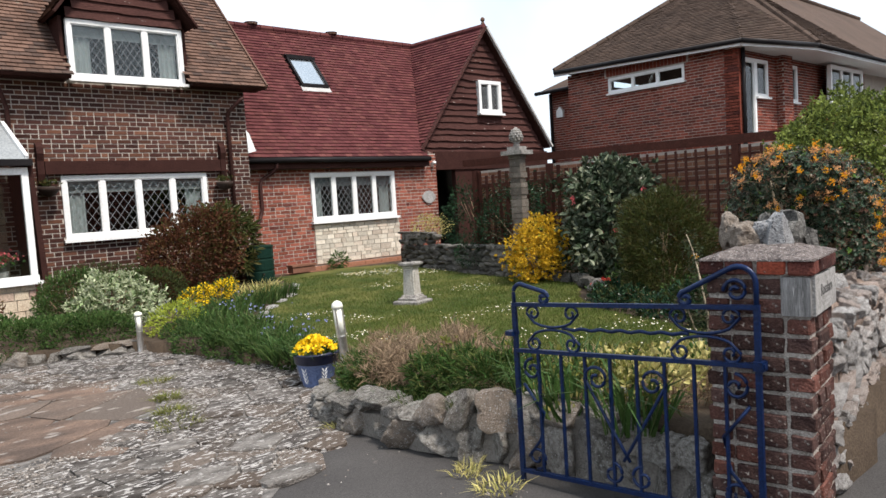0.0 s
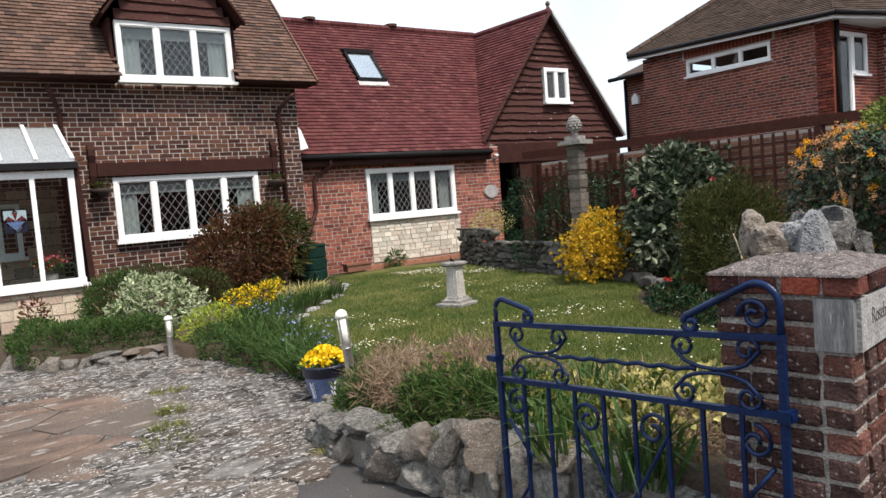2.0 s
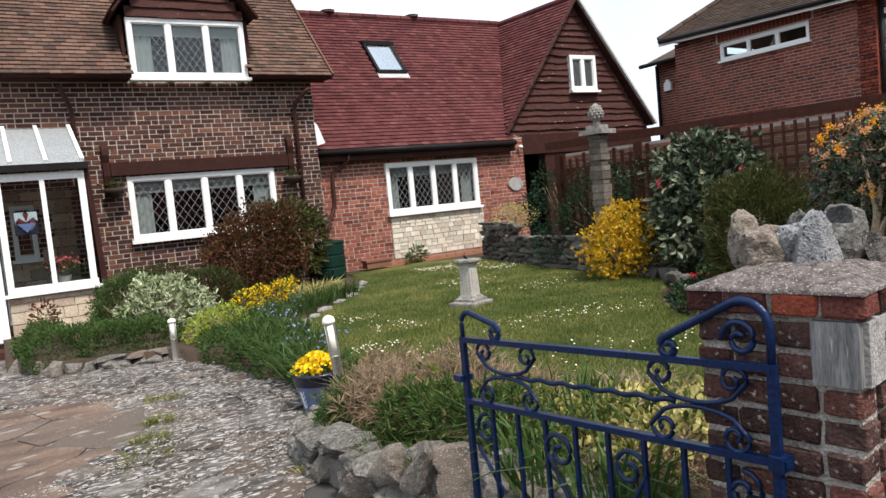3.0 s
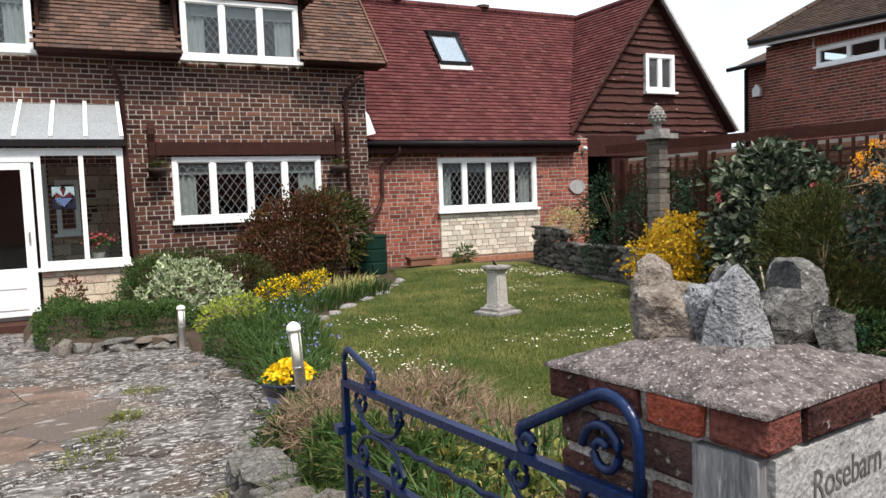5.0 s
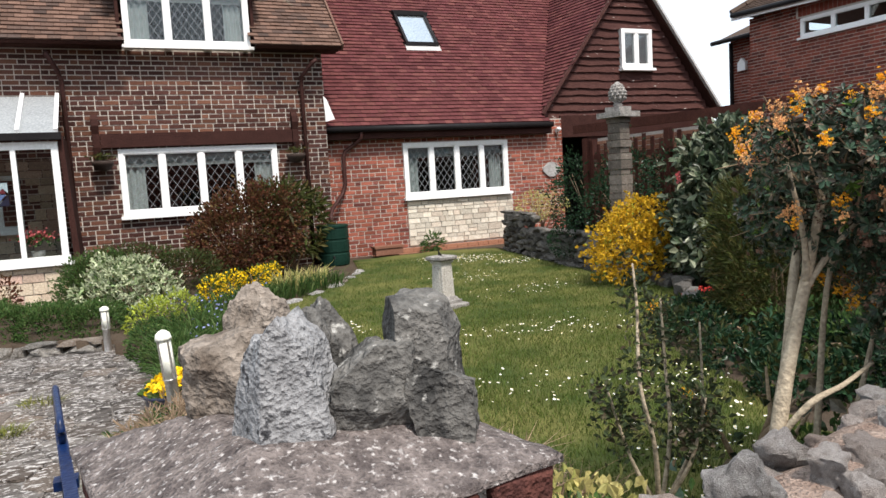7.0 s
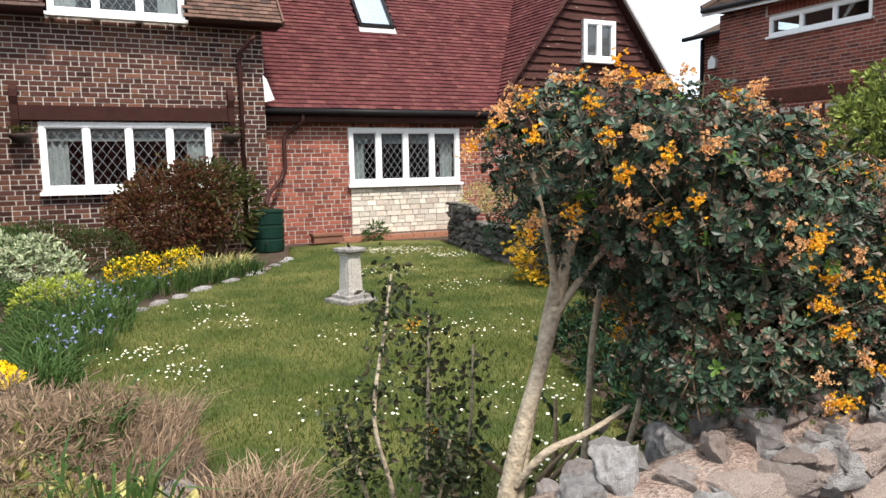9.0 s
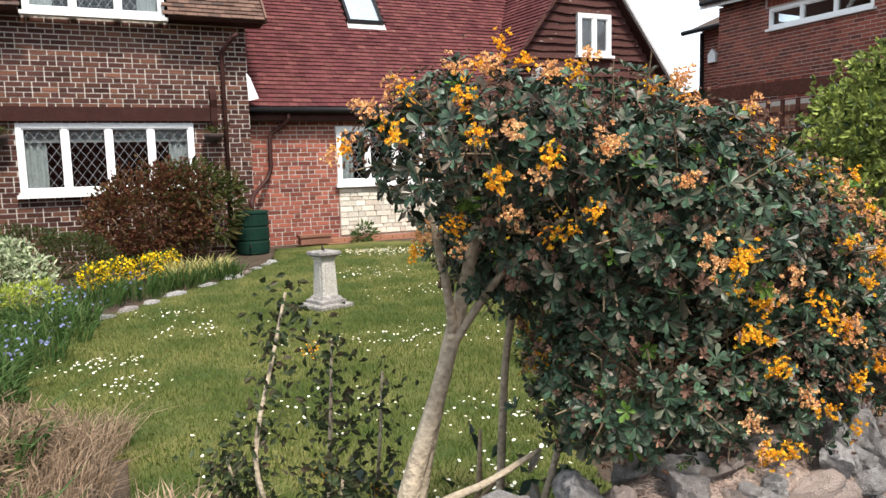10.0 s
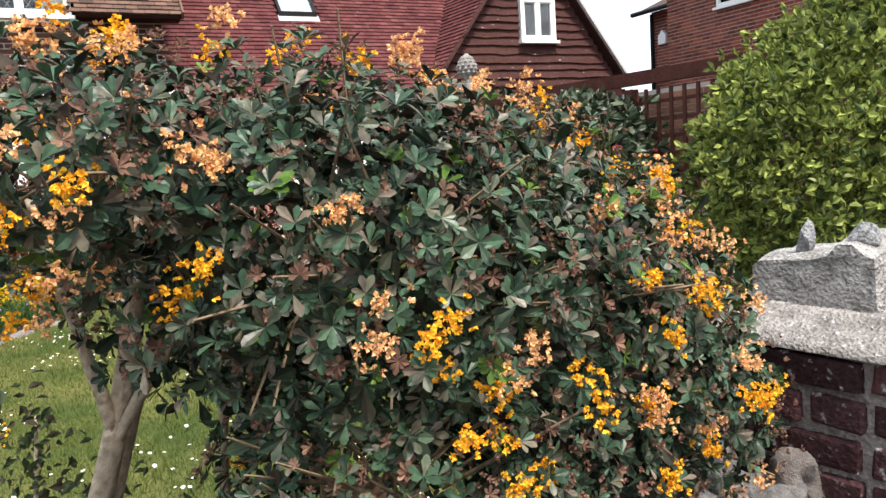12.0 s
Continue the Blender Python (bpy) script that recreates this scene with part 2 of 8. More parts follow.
    "lf_young": leaf_material("young_leaf", (0.07, 0.14, 0.025), (0.12, 0.2, 0.04), rough=0.35),
    "lf_right": leaf_material("shrub_leaf", (0.075, 0.11, 0.025), (0.31, 0.35, 0.085), (0.025, 0.045, 0.018), rough=0.35, spread=0.6),
    "lf_purple": leaf_material("purple_leaf", (0.06, 0.02, 0.014), (0.11, 0.045, 0.022), (0.10, 0.07, 0.025)),
    "lf_var": leaf_material("variegated_leaf", (0.42, 0.46, 0.28), (0.52, 0.55, 0.38), (0.2, 0.28, 0.12)),
    "lf_olive": leaf_material("olive_leaf", (0.03, 0.036, 0.012), (0.05, 0.055, 0.02), (0.06, 0.075, 0.02)),
    "lf_heath": leaf_material("heath_leaf", (0.034, 0.046, 0.012), (0.06, 0.07, 0.02), (0.085, 0.065, 0.022)),
    "lf_dark": leaf_material("dark_leaf", (0.012, 0.032, 0.015), (0.026, 0.055, 0.026), rough=0.25, glow=0.1),
    "lf_camellia": leaf_material("camellia_leaf", (0.018, 0.036, 0.018), (0.07, 0.090, 0.052), (0.20, 0.21, 0.14), rough=0.35, spread=0.6, glow=0.1, gloss=0.2),
    "lf_yellow": leaf_material("yellow_leaf", (0.50, 0.29, 0.015), (0.60, 0.39, 0.03), (0.30, 0.19, 0.02)),
    "lf_lime": leaf_material("lime_leaf", (0.26, 0.32, 0.04), (0.36, 0.4, 0.06), (0.16, 0.22, 0.04)),
    "lf_green": leaf_material("green_leaf", (0.035, 0.075, 0.02), (0.06, 0.11, 0.028), (0.09, 0.12, 0.04)),
    "lf_straw": leaf_material("straw_stem", (0.23, 0.155, 0.10), (0.36, 0.27, 0.18), (0.14, 0.095, 0.065), rough=0.8),
    "lf_pale": leaf_material("pale_yellow_leaf", (0.44, 0.38, 0.13), (0.52, 0.46, 0.20), (0.26, 0.27, 0.08)),
    "fl_orange": leaf_material("orange_petal", (0.80, 0.38, 0.018), (0.86, 0.52, 0.045), (0.78, 0.30, 0.02), rough=0.5),
    "fl_faded": leaf_material("faded_petal", (0.74, 0.37, 0.13), (0.78, 0.52, 0.28), (0.58, 0.27, 0.11), rough=0.6),
    "fl_yellow": leaf_material("yellow_petal", (0.78, 0.5, 0.01), (0.82, 0.58, 0.02), rough=0.5),
    "fl_red": leaf_material("red_petal", (0.6, 0.05, 0.04), (0.7, 0.1, 0.07), rough=0.5),
    "fl_pink": leaf_material("pink_petal", (0.65, 0.12, 0.14), (0.7, 0.2, 0.2), rough=0.5),
    "fl_blue": leaf_material("blue_petal", (0.2, 0.23, 0.42), (0.28, 0.3, 0.46), rough=0.6),
    "mortar_dark": material("mortar_pier", (0.30, 0.265, 0.235), (0.45, 0.41, 0.365), 0.95, 14, 110, 1.0, amount=1.1, stain=0.25, stain_colour=(0.16, 0.14, 0.125), dist=0.015),
    "mortar_soot": material("mortar_soot", (0.17, 0.15, 0.135), (0.28, 0.25, 0.225), 0.95, 14, 110, 0.9, amount=1.1, stain=0.3, stain_colour=(0.12, 0.11, 0.10)),
    "brick_dark": material("brick_dark", (0.034, 0.018, 0.020), (0.062, 0.031, 0.032), 0.8, 14, 90, 0.7, island=0.35, third=(0.066, 0.030, 0.030), stain=0.5, stain_colour=(0.40, 0.39, 0.37), obj_random=True),
    "cap": material("cap_pebble", (0.095, 0.080, 0.076), (0.22, 0.188, 0.174), 0.95, 40, 190, 1.0, amount=1.3, stain=0.58, stain_colour=(0.46, 0.43, 0.41), dist=0.012),
    "block": material("block_stone", (0.20, 0.19, 0.175), (0.40, 0.385, 0.36), 0.9, 22, 120, 1.0, amount=1.2, stain=0.42, stain_colour=(0.10, 0.096, 0.092), dist=0.015),
    "boulder_dark": material("boulder_dark", (0.045, 0.044, 0.042), (0.16, 0.153, 0.14), 0.85, 20, 120, 1.0, stain=0.42, stain_colour=(0.40, 0.39, 0.36), dist=0.01, amount=1.2),
    "lf_bronze": leaf_material("bronze_leaf", (0.10, 0.05, 0.035), (0.18, 0.10, 0.07), (0.26, 0.15, 0.10), rough=0.6),
    "rubble_wall": material("wall_stone", (0.20, 0.182, 0.16), (0.46, 0.43, 0.385), 0.9, 8.0, 50, 1.0, amount=1.5, island=0.25, third=(0.38, 0.30, 0.235), stain=0.5, stain_colour=(0.58, 0.56, 0.53), obj_random=True, dist=0.04, crisp=0.6),
    "rubble_bed": material("wall_mortar", (0.12, 0.108, 0.094), (0.24, 0.22, 0.195), 0.95, 9, 90, 0.9),
    "lf_deep": leaf_material("deep_green_leaf", (0.024, 0.060, 0.014), (0.055, 0.105, 0.024), (0.14, 0.15, 0.05)),
    "lf_weed": leaf_material("weed_leaf", (0.13, 0.14, 0.03), (0.2, 0.19, 0.05), (0.08, 0.10, 0.03)),
    "pale_pane": material("pale_pane", (0.42, 0.5, 0.56), (0.5, 0.58, 0.62), 0.2, 8, 60, 0.05, spec=0.5),
    "ruby_pane": material("ruby_pane", (0.12, 0.02, 0.03), (0.2, 0.04, 0.05), 0.2, 8, 60, 0.05, spec=0.5),
    # porch stone again, darkened in colour for the shade inside the porch
    "shaded_stone": material("inner_stone", (0.30, 0.24, 0.17), (0.42, 0.35, 0.26), 0.85, 5, 60, 0.6, island=0.3, third=(0.38, 0.27, 0.21)),
    # near-black copy of the hedge leaf: the crown's inner shade as colour
    "lf_inner_shade": leaf_material("inner_leaf", (0.010, 0.018, 0.010), (0.022, 0.034, 0.018), (0.035, 0.022, 0.016), rough=0.6, glow=0.03),
    "lf_sparse": leaf_material("sparse_leaf", (0.024, 0.036, 0.016), (0.055, 0.072, 0.032), (0.08, 0.06, 0.04), rough=0.45),
    "plaque_side": material("plaque_side", (0.13, 0.128, 0.125), (0.27, 0.265, 0.26), 0.85, 16, 90, 0.7, amount=1.2, stain=0.4, stain_colour=(0.36, 0.35, 0.34), squash=(3.0, 3.0, 0.35)),
    "ink": material("ink", (0.075, 0.072, 0.07), (0.11, 0.105, 0.10), 0.8, 8, 60, 0.0),
    "door_dark": material("door_dark", (0.035, 0.025, 0.02), (0.05, 0.035, 0.03), 0.5, 5, 50, 0.1),
}


# ---- builders ----
class Geo:
    """Collects faces of one mesh."""

    def __init__(self, weld=False):
        self.v, self.f, self.weld = [], [], weld

    def face(self, pts):
        n = len(self.v)
        self.v += [tuple(p) for p in pts]
        self.f.append(tuple(range(n, n + len(pts))))
        return self

    def add(self, vs, fs):
        n = len(self.v)
        self.v += [tuple(p) for p in vs]
        self.f += [tuple(i + n for i in f) for f in fs]
        return self

    def box(self, lo, hi, m=None, back=True):
        (x0, y0, z0), (x1, y1, z1) = lo, hi
        vs = [(x0, y0, z0), (x1, y0, z0), (x1, y1, z0), (x0, y1, z0), (x0, y0, z1), (x1, y0, z1), (x1, y1, z1), (x0, y1, z1)]
        if m:
            vs = [m @ Vector(p) for p in vs]
        fs = [(0, 1, 5, 4), (1, 2, 6, 5), (3, 0, 4, 7), (4, 5, 6, 7), (3, 2, 1, 0)]
        return self.add(vs, fs + [(2, 3, 7, 6)] if back else fs)

    def bar(self, a, b, w, d=None, up=(0, 0, 1)):
        """A square bar from a to b."""
        a, b = Vector(a), Vector(b)
        ax = (b - a).normalized()
        u = ax.cross(Vector(up))
        u = u.normalized() if u.length > 1e-4 else Vector((1, 0, 0))
        v = u.cross(ax)
        d = d or w
        vs = [p + u * (w / 2 * i) + v * (d / 2 * j) for p in (a, b) for i, j in ((-1, -1), (1, -1), (1, 1), (-1, 1))]
        return self.add(vs, [(0, 1, 2, 3), (7, 6, 5, 4), (0, 4, 5, 1), (1, 5, 6, 2), (2, 6, 7, 3), (3, 7, 4, 0)])

    def tube(self, pts, radii, sides=8, flat=1.0):
        pts = [Vector(p) for p in pts]
        if isinstance(radii, (int, float)):
            radii = [radii] * len(pts)
        n0 = len(self.v)
        for k, p in enumerate(pts):
            ax = (pts[min(k + 1, len(pts) - 1)] - pts[max(k - 1, 0)]).normalized()
            u = ax.cross(Vector((0, 0, 1)))
            u = u.normalized() if u.length > 0.05 else Vector((1, 0, 0))
            w = u.cross(ax)
            for s in range(sides):
                a = 2 * math.pi * s / sides
                self.v.append(tuple(p + (u * math.cos(a) * flat + w * math.sin(a)) * radii[k]))
        for k in range(len(pts) - 1):
            for s in range(sides):
                a, b = n0 + k * sides + s, n0 + k * sides + (s + 1) % sides
                self.f.append((a, b, b + sides, a + sides))
        self.f.append(tuple(n0 + s for s in reversed(range(sides))))
        self.f.append(tuple(n0 + (len(pts) - 1) * sides + s for s in range(sides)))
        return self

    def lathe(self, rings, centre=(0, 0, 0), sides=20, square=False):
        """Rings of (radius, height) turned about the upright through centre."""
        cx, cy, cz = centre
        n0 = len(self.v)
        for r, z in rings:
            for s in range(sides):
                a = 2 * math.pi * (s + 0.5) / sides
                k = r / max(abs(math.cos(a)), abs(math.sin(a))) if square else r
                self.v.append((cx + k * math.cos(a), cy + k * math.sin(a), cz + z))
        for k in range(len(rings) - 1):
            for s in range(sides):
                a, b = n0 + k * sides + s, n0 + k * sides + (s + 1) % sides
                self.f.append((a, b, b + sides, a + sides))
        self.f.append(tuple(n0 + s for s in reversed(range(sides))))
        self.f.append(tuple(n0 + (len(rings) - 1) * sides + s for s in range(sides)))
        return self

    def mesh(self, name, mat, smooth=False):
        if self.weld:
            index, v, f = {}, [], []
            for p in self.v:
                key = tuple(round(c, 4) for c in p)
                if key not in index:
                    index[key] = len(v)
                    v.append(p)
            f = [tuple(index[tuple(round(c, 4) for c in self.v[i])] for i in q) for q in self.f]
            self.v, self.f = v, f
        me = bpy.data.meshes.new(name)
        me.from_pydata(self.v, [], self.f)
        me.materials.append(mat)
        if smooth:
            me.polygons.foreach_set("use_smooth", [True] * len(me.polygons))
        me.update()
        return me


def part(name, geo, mat, parent=None, label="", smooth=False, kind=""):
    """Links a mesh as one object under a thing or a part."""
    ob = new(name, geo.mesh(name, mat, smooth) if isinstance(geo, Geo) else geo)
    ob.parent = parent
    return tagged(ob, label=label, kind=kind)


def thing(name, label, category, group="", at=(0, 0, 0)):
    ob = new(name)
    ob.location = at
    ob.empty_display_size = 0.1
    return tagged(ob, label, category, group)


def setting(name, geo, mat, label, smooth=False):
    return tagged(part(name, geo, mat, None, "", smooth), label, name.split("_")[0], "", "structure")


def rock_mesh(name, mat, seed, size=(1, 1, 1), rough=0.12, levels=3, block=0.6, cuts=7, facets=()):
    """A broken stone, about size across, with its foot at z = 0: a block with planes struck off it and a worn skin."""
    bm = bmesh.new()
    bmesh.ops.create_icosphere(bm, subdivisions=levels, radius=0.5)
    r = random.Random(seed)
    off = Vector((r.uniform(0, 50), r.uniform(0, 50), r.uniform(0, 50)))
    planes = [(Vector((r.gauss(0, 1), r.gauss(0, 1), r.gauss(0, 0.8))).normalized(), r.uniform(0.27, 0.46)) for _ in range(cuts)]
    planes += [(Vector(q[:3]).normalized(), q[3]) for q in facets]
    for v in bm.verts:
        d = v.co.normalized()
        e = 12 if block >= 1 else 6
        k = (abs(d.x) ** e + abs(d.y) ** e + abs(d.z) ** e) ** (-1 / e)
        p = d * 0.5 * (1 + (k - 1) * block)
        for nrm, dist in planes:
            q = p.dot(nrm) - dist
            if q > 0:
                p -= nrm * q
        p *= 1 + rough * noise.noise(p * 3.0 + off) + rough * 0.4 * noise.noise(p * 8 + off) + rough * 0.2 * noise.noise(p * 21 + off) - rough * 0.8 * max(0.0, 0.22 - abs(noise.noise(p * 4.2 - off)))
        v.co = Vector((p.x * size[0], p.y * size[1], p.z * size[2]))
    low, high = min(v.co.z for v in bm.verts), max(v.co.z for v in bm.verts)
    for v in bm.verts:
        v.co.z = (v.co.z - low) * size[2] / (high - low)
    me = bpy.data.meshes.new(name)
    bm.to_mesh(me)
    bm.free()
    me.materials.append(mat)
    me.polygons.foreach_set("use_smooth", [True] * len(me.polygons))
    me.set_sharp_from_angle(angle=radians(32))
    return me


def leaf_shape(length, width, fold=0.25, curl=0.2):
    """A pointed oval leaf along +y, folded on its rib: six points, four faces."""
    w, h = width / 2, width * fold
    return (
        [(0, 0, 0), (-w, length * 0.55, h), (0, length * 0.5, 0), (w, length * 0.55, h), (-w * 0.55, length * 0.85, h * 0.6 - curl * length * 0.15), (0, length, -curl * length * 0.3), (w * 0.55, length * 0.85, h * 0.6 - curl * length * 0.15)],
        [(0, 2, 1), (0, 3, 2), (1, 2, 5, 4), (2, 3, 6, 5)],
    )


class Leaves:
    """Many leaves in one mesh, laid by matrices."""

    def __init__(self):
        self.v, self.f, self.n = [], [], 0

    def lay(self, shape, mats):
        vs, fs = np.array(shape[0], float), shape[1]
        mats = np.array(mats)
        if not len(mats):
            return self
        out = np.einsum("nij,kj->nki", mats[:, :3, :3], vs) + mats[:, None, :3, 3]
        k = len(vs)
        for a in range(len(mats)):
            b = self.n + a * k
            self.f += [tuple(i + b for i in f) for f in fs]
        self.v.append(out.reshape(-1, 3))
        self.n += k * len(mats)
        return self

    def mesh(self, name, mat):
        me = bpy.data.meshes.new(name)
        me.from_pydata(np.concatenate(self.v).tolist(), [], self.f)
        me.materials.append(mat)
        return me


def aim(p, direction, roll, size):
    """A matrix at p whose y points along direction."""
    y = np.array(direction, float)
    y /= np.linalg.norm(y) + 1e-9
    h = np.array([math.cos(roll), math.sin(roll), 0.35])
    z = h - y * (h @ y)
    z /= np.linalg.norm(z) + 1e-9
    x = np.cross(y, z)
    m = np.eye(4)
    m[:3, 0], m[:3, 1], m[:3, 2], m[:3, 3] = x * size, y * size, z * size, p
    return m


def blob_points(r, blobs, n, shell=0.75, low=None, ragged=1.0):
    """Points in the outer shell of a heap of ellipsoids (x, y, z, rx, ry, rz), with the outward way; none inside another."""
    out = []
    weights = [b[3] * b[4] + b[4] * b[5] + b[3] * b[5] for b in blobs]
    tries = 0
    while len(out) < n and tries < n * 12:
        tries += 1
        b = r.choices(blobs, weights)[0]
        d = Vector((r.gauss(0, 1), r.gauss(0, 1), r.gauss(0, 1))).normalized()
        k = shell + (1 - shell) * r.random() ** 0.6
        bump = 1 + 0.2 * ragged * noise.noise(Vector((d.x * 2.3 + b[0] * 3, d.y * 2.3 + b[1] * 3, d.z * 2.3))) + 0.16 * ragged * noise.noise(Vector((d.x * 5.5 + b[0] * 5, d.y * 5.5, d.z * 5.5 + b[1])))
        p = Vector((b[0] + d.x * b[3] * k * bump, b[1] + d.y * b[4] * k * bump, b[2] + d.z * b[5] * k * bump))
        if low is not None and p.z < low:
            continue
        if any(o is not b and ((p.x - o[0]) / o[3]) ** 2 + ((p.y - o[1]) / o[4]) ** 2 + ((p.z - o[2]) / o[5]) ** 2 < shell * shell * 0.9 for o in blobs):
            continue
        out.append((p, Vector((d.x / b[3], d.y / b[4], d.z / b[5])).normalized()))
    return out


def shrub(name, label, mat, blobs, n, leaf=(0.06, 0.03), seed=1, low=0.0, shell=0.6, up=0.25, stems=5, category="shrub", flowers=None, extra=None, foot=None, group="", tuft=1, ragged=1.0):
    """A bush: stems from the foot, and a crown of single leaves that thins out inward."""
    r = random.Random(seed)
    cx = sum(b[0] for b in blobs) / len(blobs)
    cy = sum(b[1] for b in blobs) / len(blobs)
    fx, fy, fz = foot or (cx, cy, low)
    root = thing(name, label, category, group, (fx, fy, fz))
    inv = Matrix.Translation((-fx, -fy, -fz))
    lv = Leaves()
    mats = []
    for p, d in blob_points(r, blobs, n, shell, low, ragged):
        way = (d + Vector((r.gauss(0, 0.55), r.gauss(0, 0.55), r.gauss(0, 0.55) + up))).normalized()
        if tuft > 1:
            for _ in range(tuft):
                mats.append(aim(inv @ p, way * 0.8 + Vector((r.gauss(0, 0.6), r.gauss(0, 0.6), r.gauss(0, 0.6))), r.uniform(0, 6.28), r.uniform(0.65, 1.25)))
        else:
            mats.append(aim(inv @ p, way, r.uniform(0, 6.28), r.uniform(0.65, 1.25)))
    lv.lay(leaf_shape(*leaf), mats)
    part("crown", lv.mesh("crown", mat), mat, root, kind="stuff")
    st = Geo()
    for _ in range(stems):
        b = r.choice(blobs)
        e = Vector((b[0] + r.uniform(-0.6, 0.6) * b[3], b[1] + r.uniform(-0.6, 0.6) * b[4], b[2] + r.uniform(0, 0.7) * b[5]))
        a = Vector((fx + r.uniform(-0.06, 0.06), fy + r.uniform(-0.06, 0.06), fz - 0.03))
        m = a.lerp(e, 0.5) + Vector((r.uniform(-0.06, 0.06), r.uniform(-0.06, 0.06), 0.05))
        st.tube([inv @ a, inv @ m, inv @ e], [0.016, 0.011, 0.005], 6)
    if stems:
        part("stem", st, M["twig"], root, smooth=True)
    if extra:
        for ename, emat, en, eleaf, eshell in extra:
            lv = Leaves()
            lv.lay(leaf_shape(*eleaf), [aim(inv @ p, d + Vector((r.gauss(0, 0.5), r.gauss(0, 0.5), r.gauss(0, 0.5) + up)), r.uniform(0, 6.28), r.uniform(0.7, 1.2)) for p, d in blob_points(r, blobs, en, eshell, low)])
            part(ename, lv.mesh(ename, emat), emat, root, kind="stuff")
    return root


def blades(name, label, mat, spots, n, length=(0.2, 0.4), width=0.012, lean=0.35, seed=1, category="plant", droop=0.4, extra=None):
    """Strap leaves or dry stems that rise from spots (x, y, z, radius)."""
    r = random.Random(seed)
    x0, y0, z0 = spots[0][0], spots[0][1], min(s[2] for s in spots)
    root = thing(name, label, category, "", (x0, y0, z0))
    g = Geo()
    for _ in range(n):
        s = r.choice(spots)
        a, k = r.uniform(0, 6.28), s[3] * math.sqrt(r.random())
        p = Vector((s[0] + k * math.cos(a) - x0, s[1] + k * math.sin(a) - y0, s[2] - z0 - 0.01))
        h = r.uniform(*length)
        way = Vector((math.cos(a) * k / max(s[3], 0.01) + r.gauss(0, 0.6), math.sin(a) * k / max(s[3], 0.01) + r.gauss(0, 0.6), 0)) * lean
        q1 = p + way * h * 0.35 + Vector((0, 0, h * 0.6))
        q2 = p + way * h + Vector((0, 0, h * (1 - droop * r.random())))
        t = r.uniform(0, 6.28)
        w = Vector((math.cos(t), math.sin(t), 0)) * width * r.uniform(0.6, 1.3) * 0.5
        g.add([p - w, p + w, q1 + w * 0.9, q1 - w * 0.9, q2], [(0, 1, 2, 3), (3, 2, 4)])
    part("leaf", g, mat, root, kind="stuff")
    if extra:
        extra(root, r)
    return root


def wpart(name, geo, mat, parent, label="", smooth=False, kind=""):
    """A part whose geometry is given in the place's own coordinates."""
    ob = part(name, geo, mat, parent, label, smooth, kind)
    if parent is not None and parent.type == "EMPTY":
        ob.matrix_parent_inverse = Matrix.Translation(-parent.location)
    return ob


def inside(poly, x, y):
    hit, n = False, len(poly)
    for i in range(n):
        (x0, y0), (x1, y1) = poly[i], poly[i - 1]
        if (y0 > y) != (y1 > y) and x < (x1 - x0) * (y - y0) / (y1 - y0) + x0:
            hit = not hit
    return hit


def clamp(v, a=0.0, b=1.0):
    return max(a, min(b, v))


# ---- ground ----
WALL_A, WALL_U = Vector((3.65, 1.31, 0)), Vector((math.cos(radians(11)), math.sin(radians(11)), 0))
WALL_N = Vector((-WALL_U.y, WALL_U.x, 0))


def wall_point(along, back, z=0.0):
    p = WALL_A + WALL_U * along + WALL_N * back
    return Vector((p.x, p.y, z))


def garden_z(x, y):
    z = 0.16 + 0.13 * clamp((y - 9.0) / 3.8)
    front = (Vector((x, y, 0)) - WALL_A).dot(WALL_N)
    z += 0.16 * clamp((1.5 - front) / 1.0)
    z += 0.10 * clamp((4.3 - x) / 0.8) * clamp((5.6 - y) / 0.8)
    z -= 0.13 * clamp((3.45 - x) / 0.35) * clamp((y - 3.1) / 0.5) * clamp((5.2 - y) / 0.2)
    z += 0.012 * noise.noise(Vector((x * 1.3, y * 1.3, 0)))
    return z


DRIVE = [(-7, 3.0), (0.9, 3.0), (1.35, 3.3), (1.89, 3.55), (2.37, 3.98), (2.86, 4.1), (3.0, 4.5), (3.05, 4.75), (3.3, 5.0), (3.7, 5.3), (3.75, 5.9), (3.55, 6.6), (3.4, 7.6), (3.25, 8.2), (2.95, 8.75), (2.2, 9.0), (1.72, 9.25), (1.4, 10.0), (1.35, 11.4), (-7, 11.4)]
GARDEN = [(3.30, 1.95), (3.28, 2.7), (3.12, 3.15), (3.04, 3.6), (3.02, 4.7), (3.25, 5.0), (3.68, 5.3), (3.72, 5.9), (3.52, 6.6), (3.36, 7.6), (3.22, 8.2), (2.97, 8.78), (2.2, 9.03), (1.74, 9.28), (1.42, 10.0), (1.37, 13.2), (17.5, 13.6), (17.5, 3.9), (4.0, 1.36), (3.3, 1.6)]
LAWN = [(4.1, 2.75), (4.45, 3.6), (4.5, 4.4), (4.0, 5.4), (3.75, 6.2), (3.8, 7.2), (4.0, 8.0), (4.9, 9.25), (5.9, 10.3), (6.6, 11.3), (6.9, 12.5), (8.6, 12.6), (9.5, 12.2), (9.2, 8.6), (9.0, 6.9), (7.9, 6.1), (7.1, 5.2), (6.7, 4.0), (6.2, 2.9), (5.4, 2.35), (4.5, 2.3)]

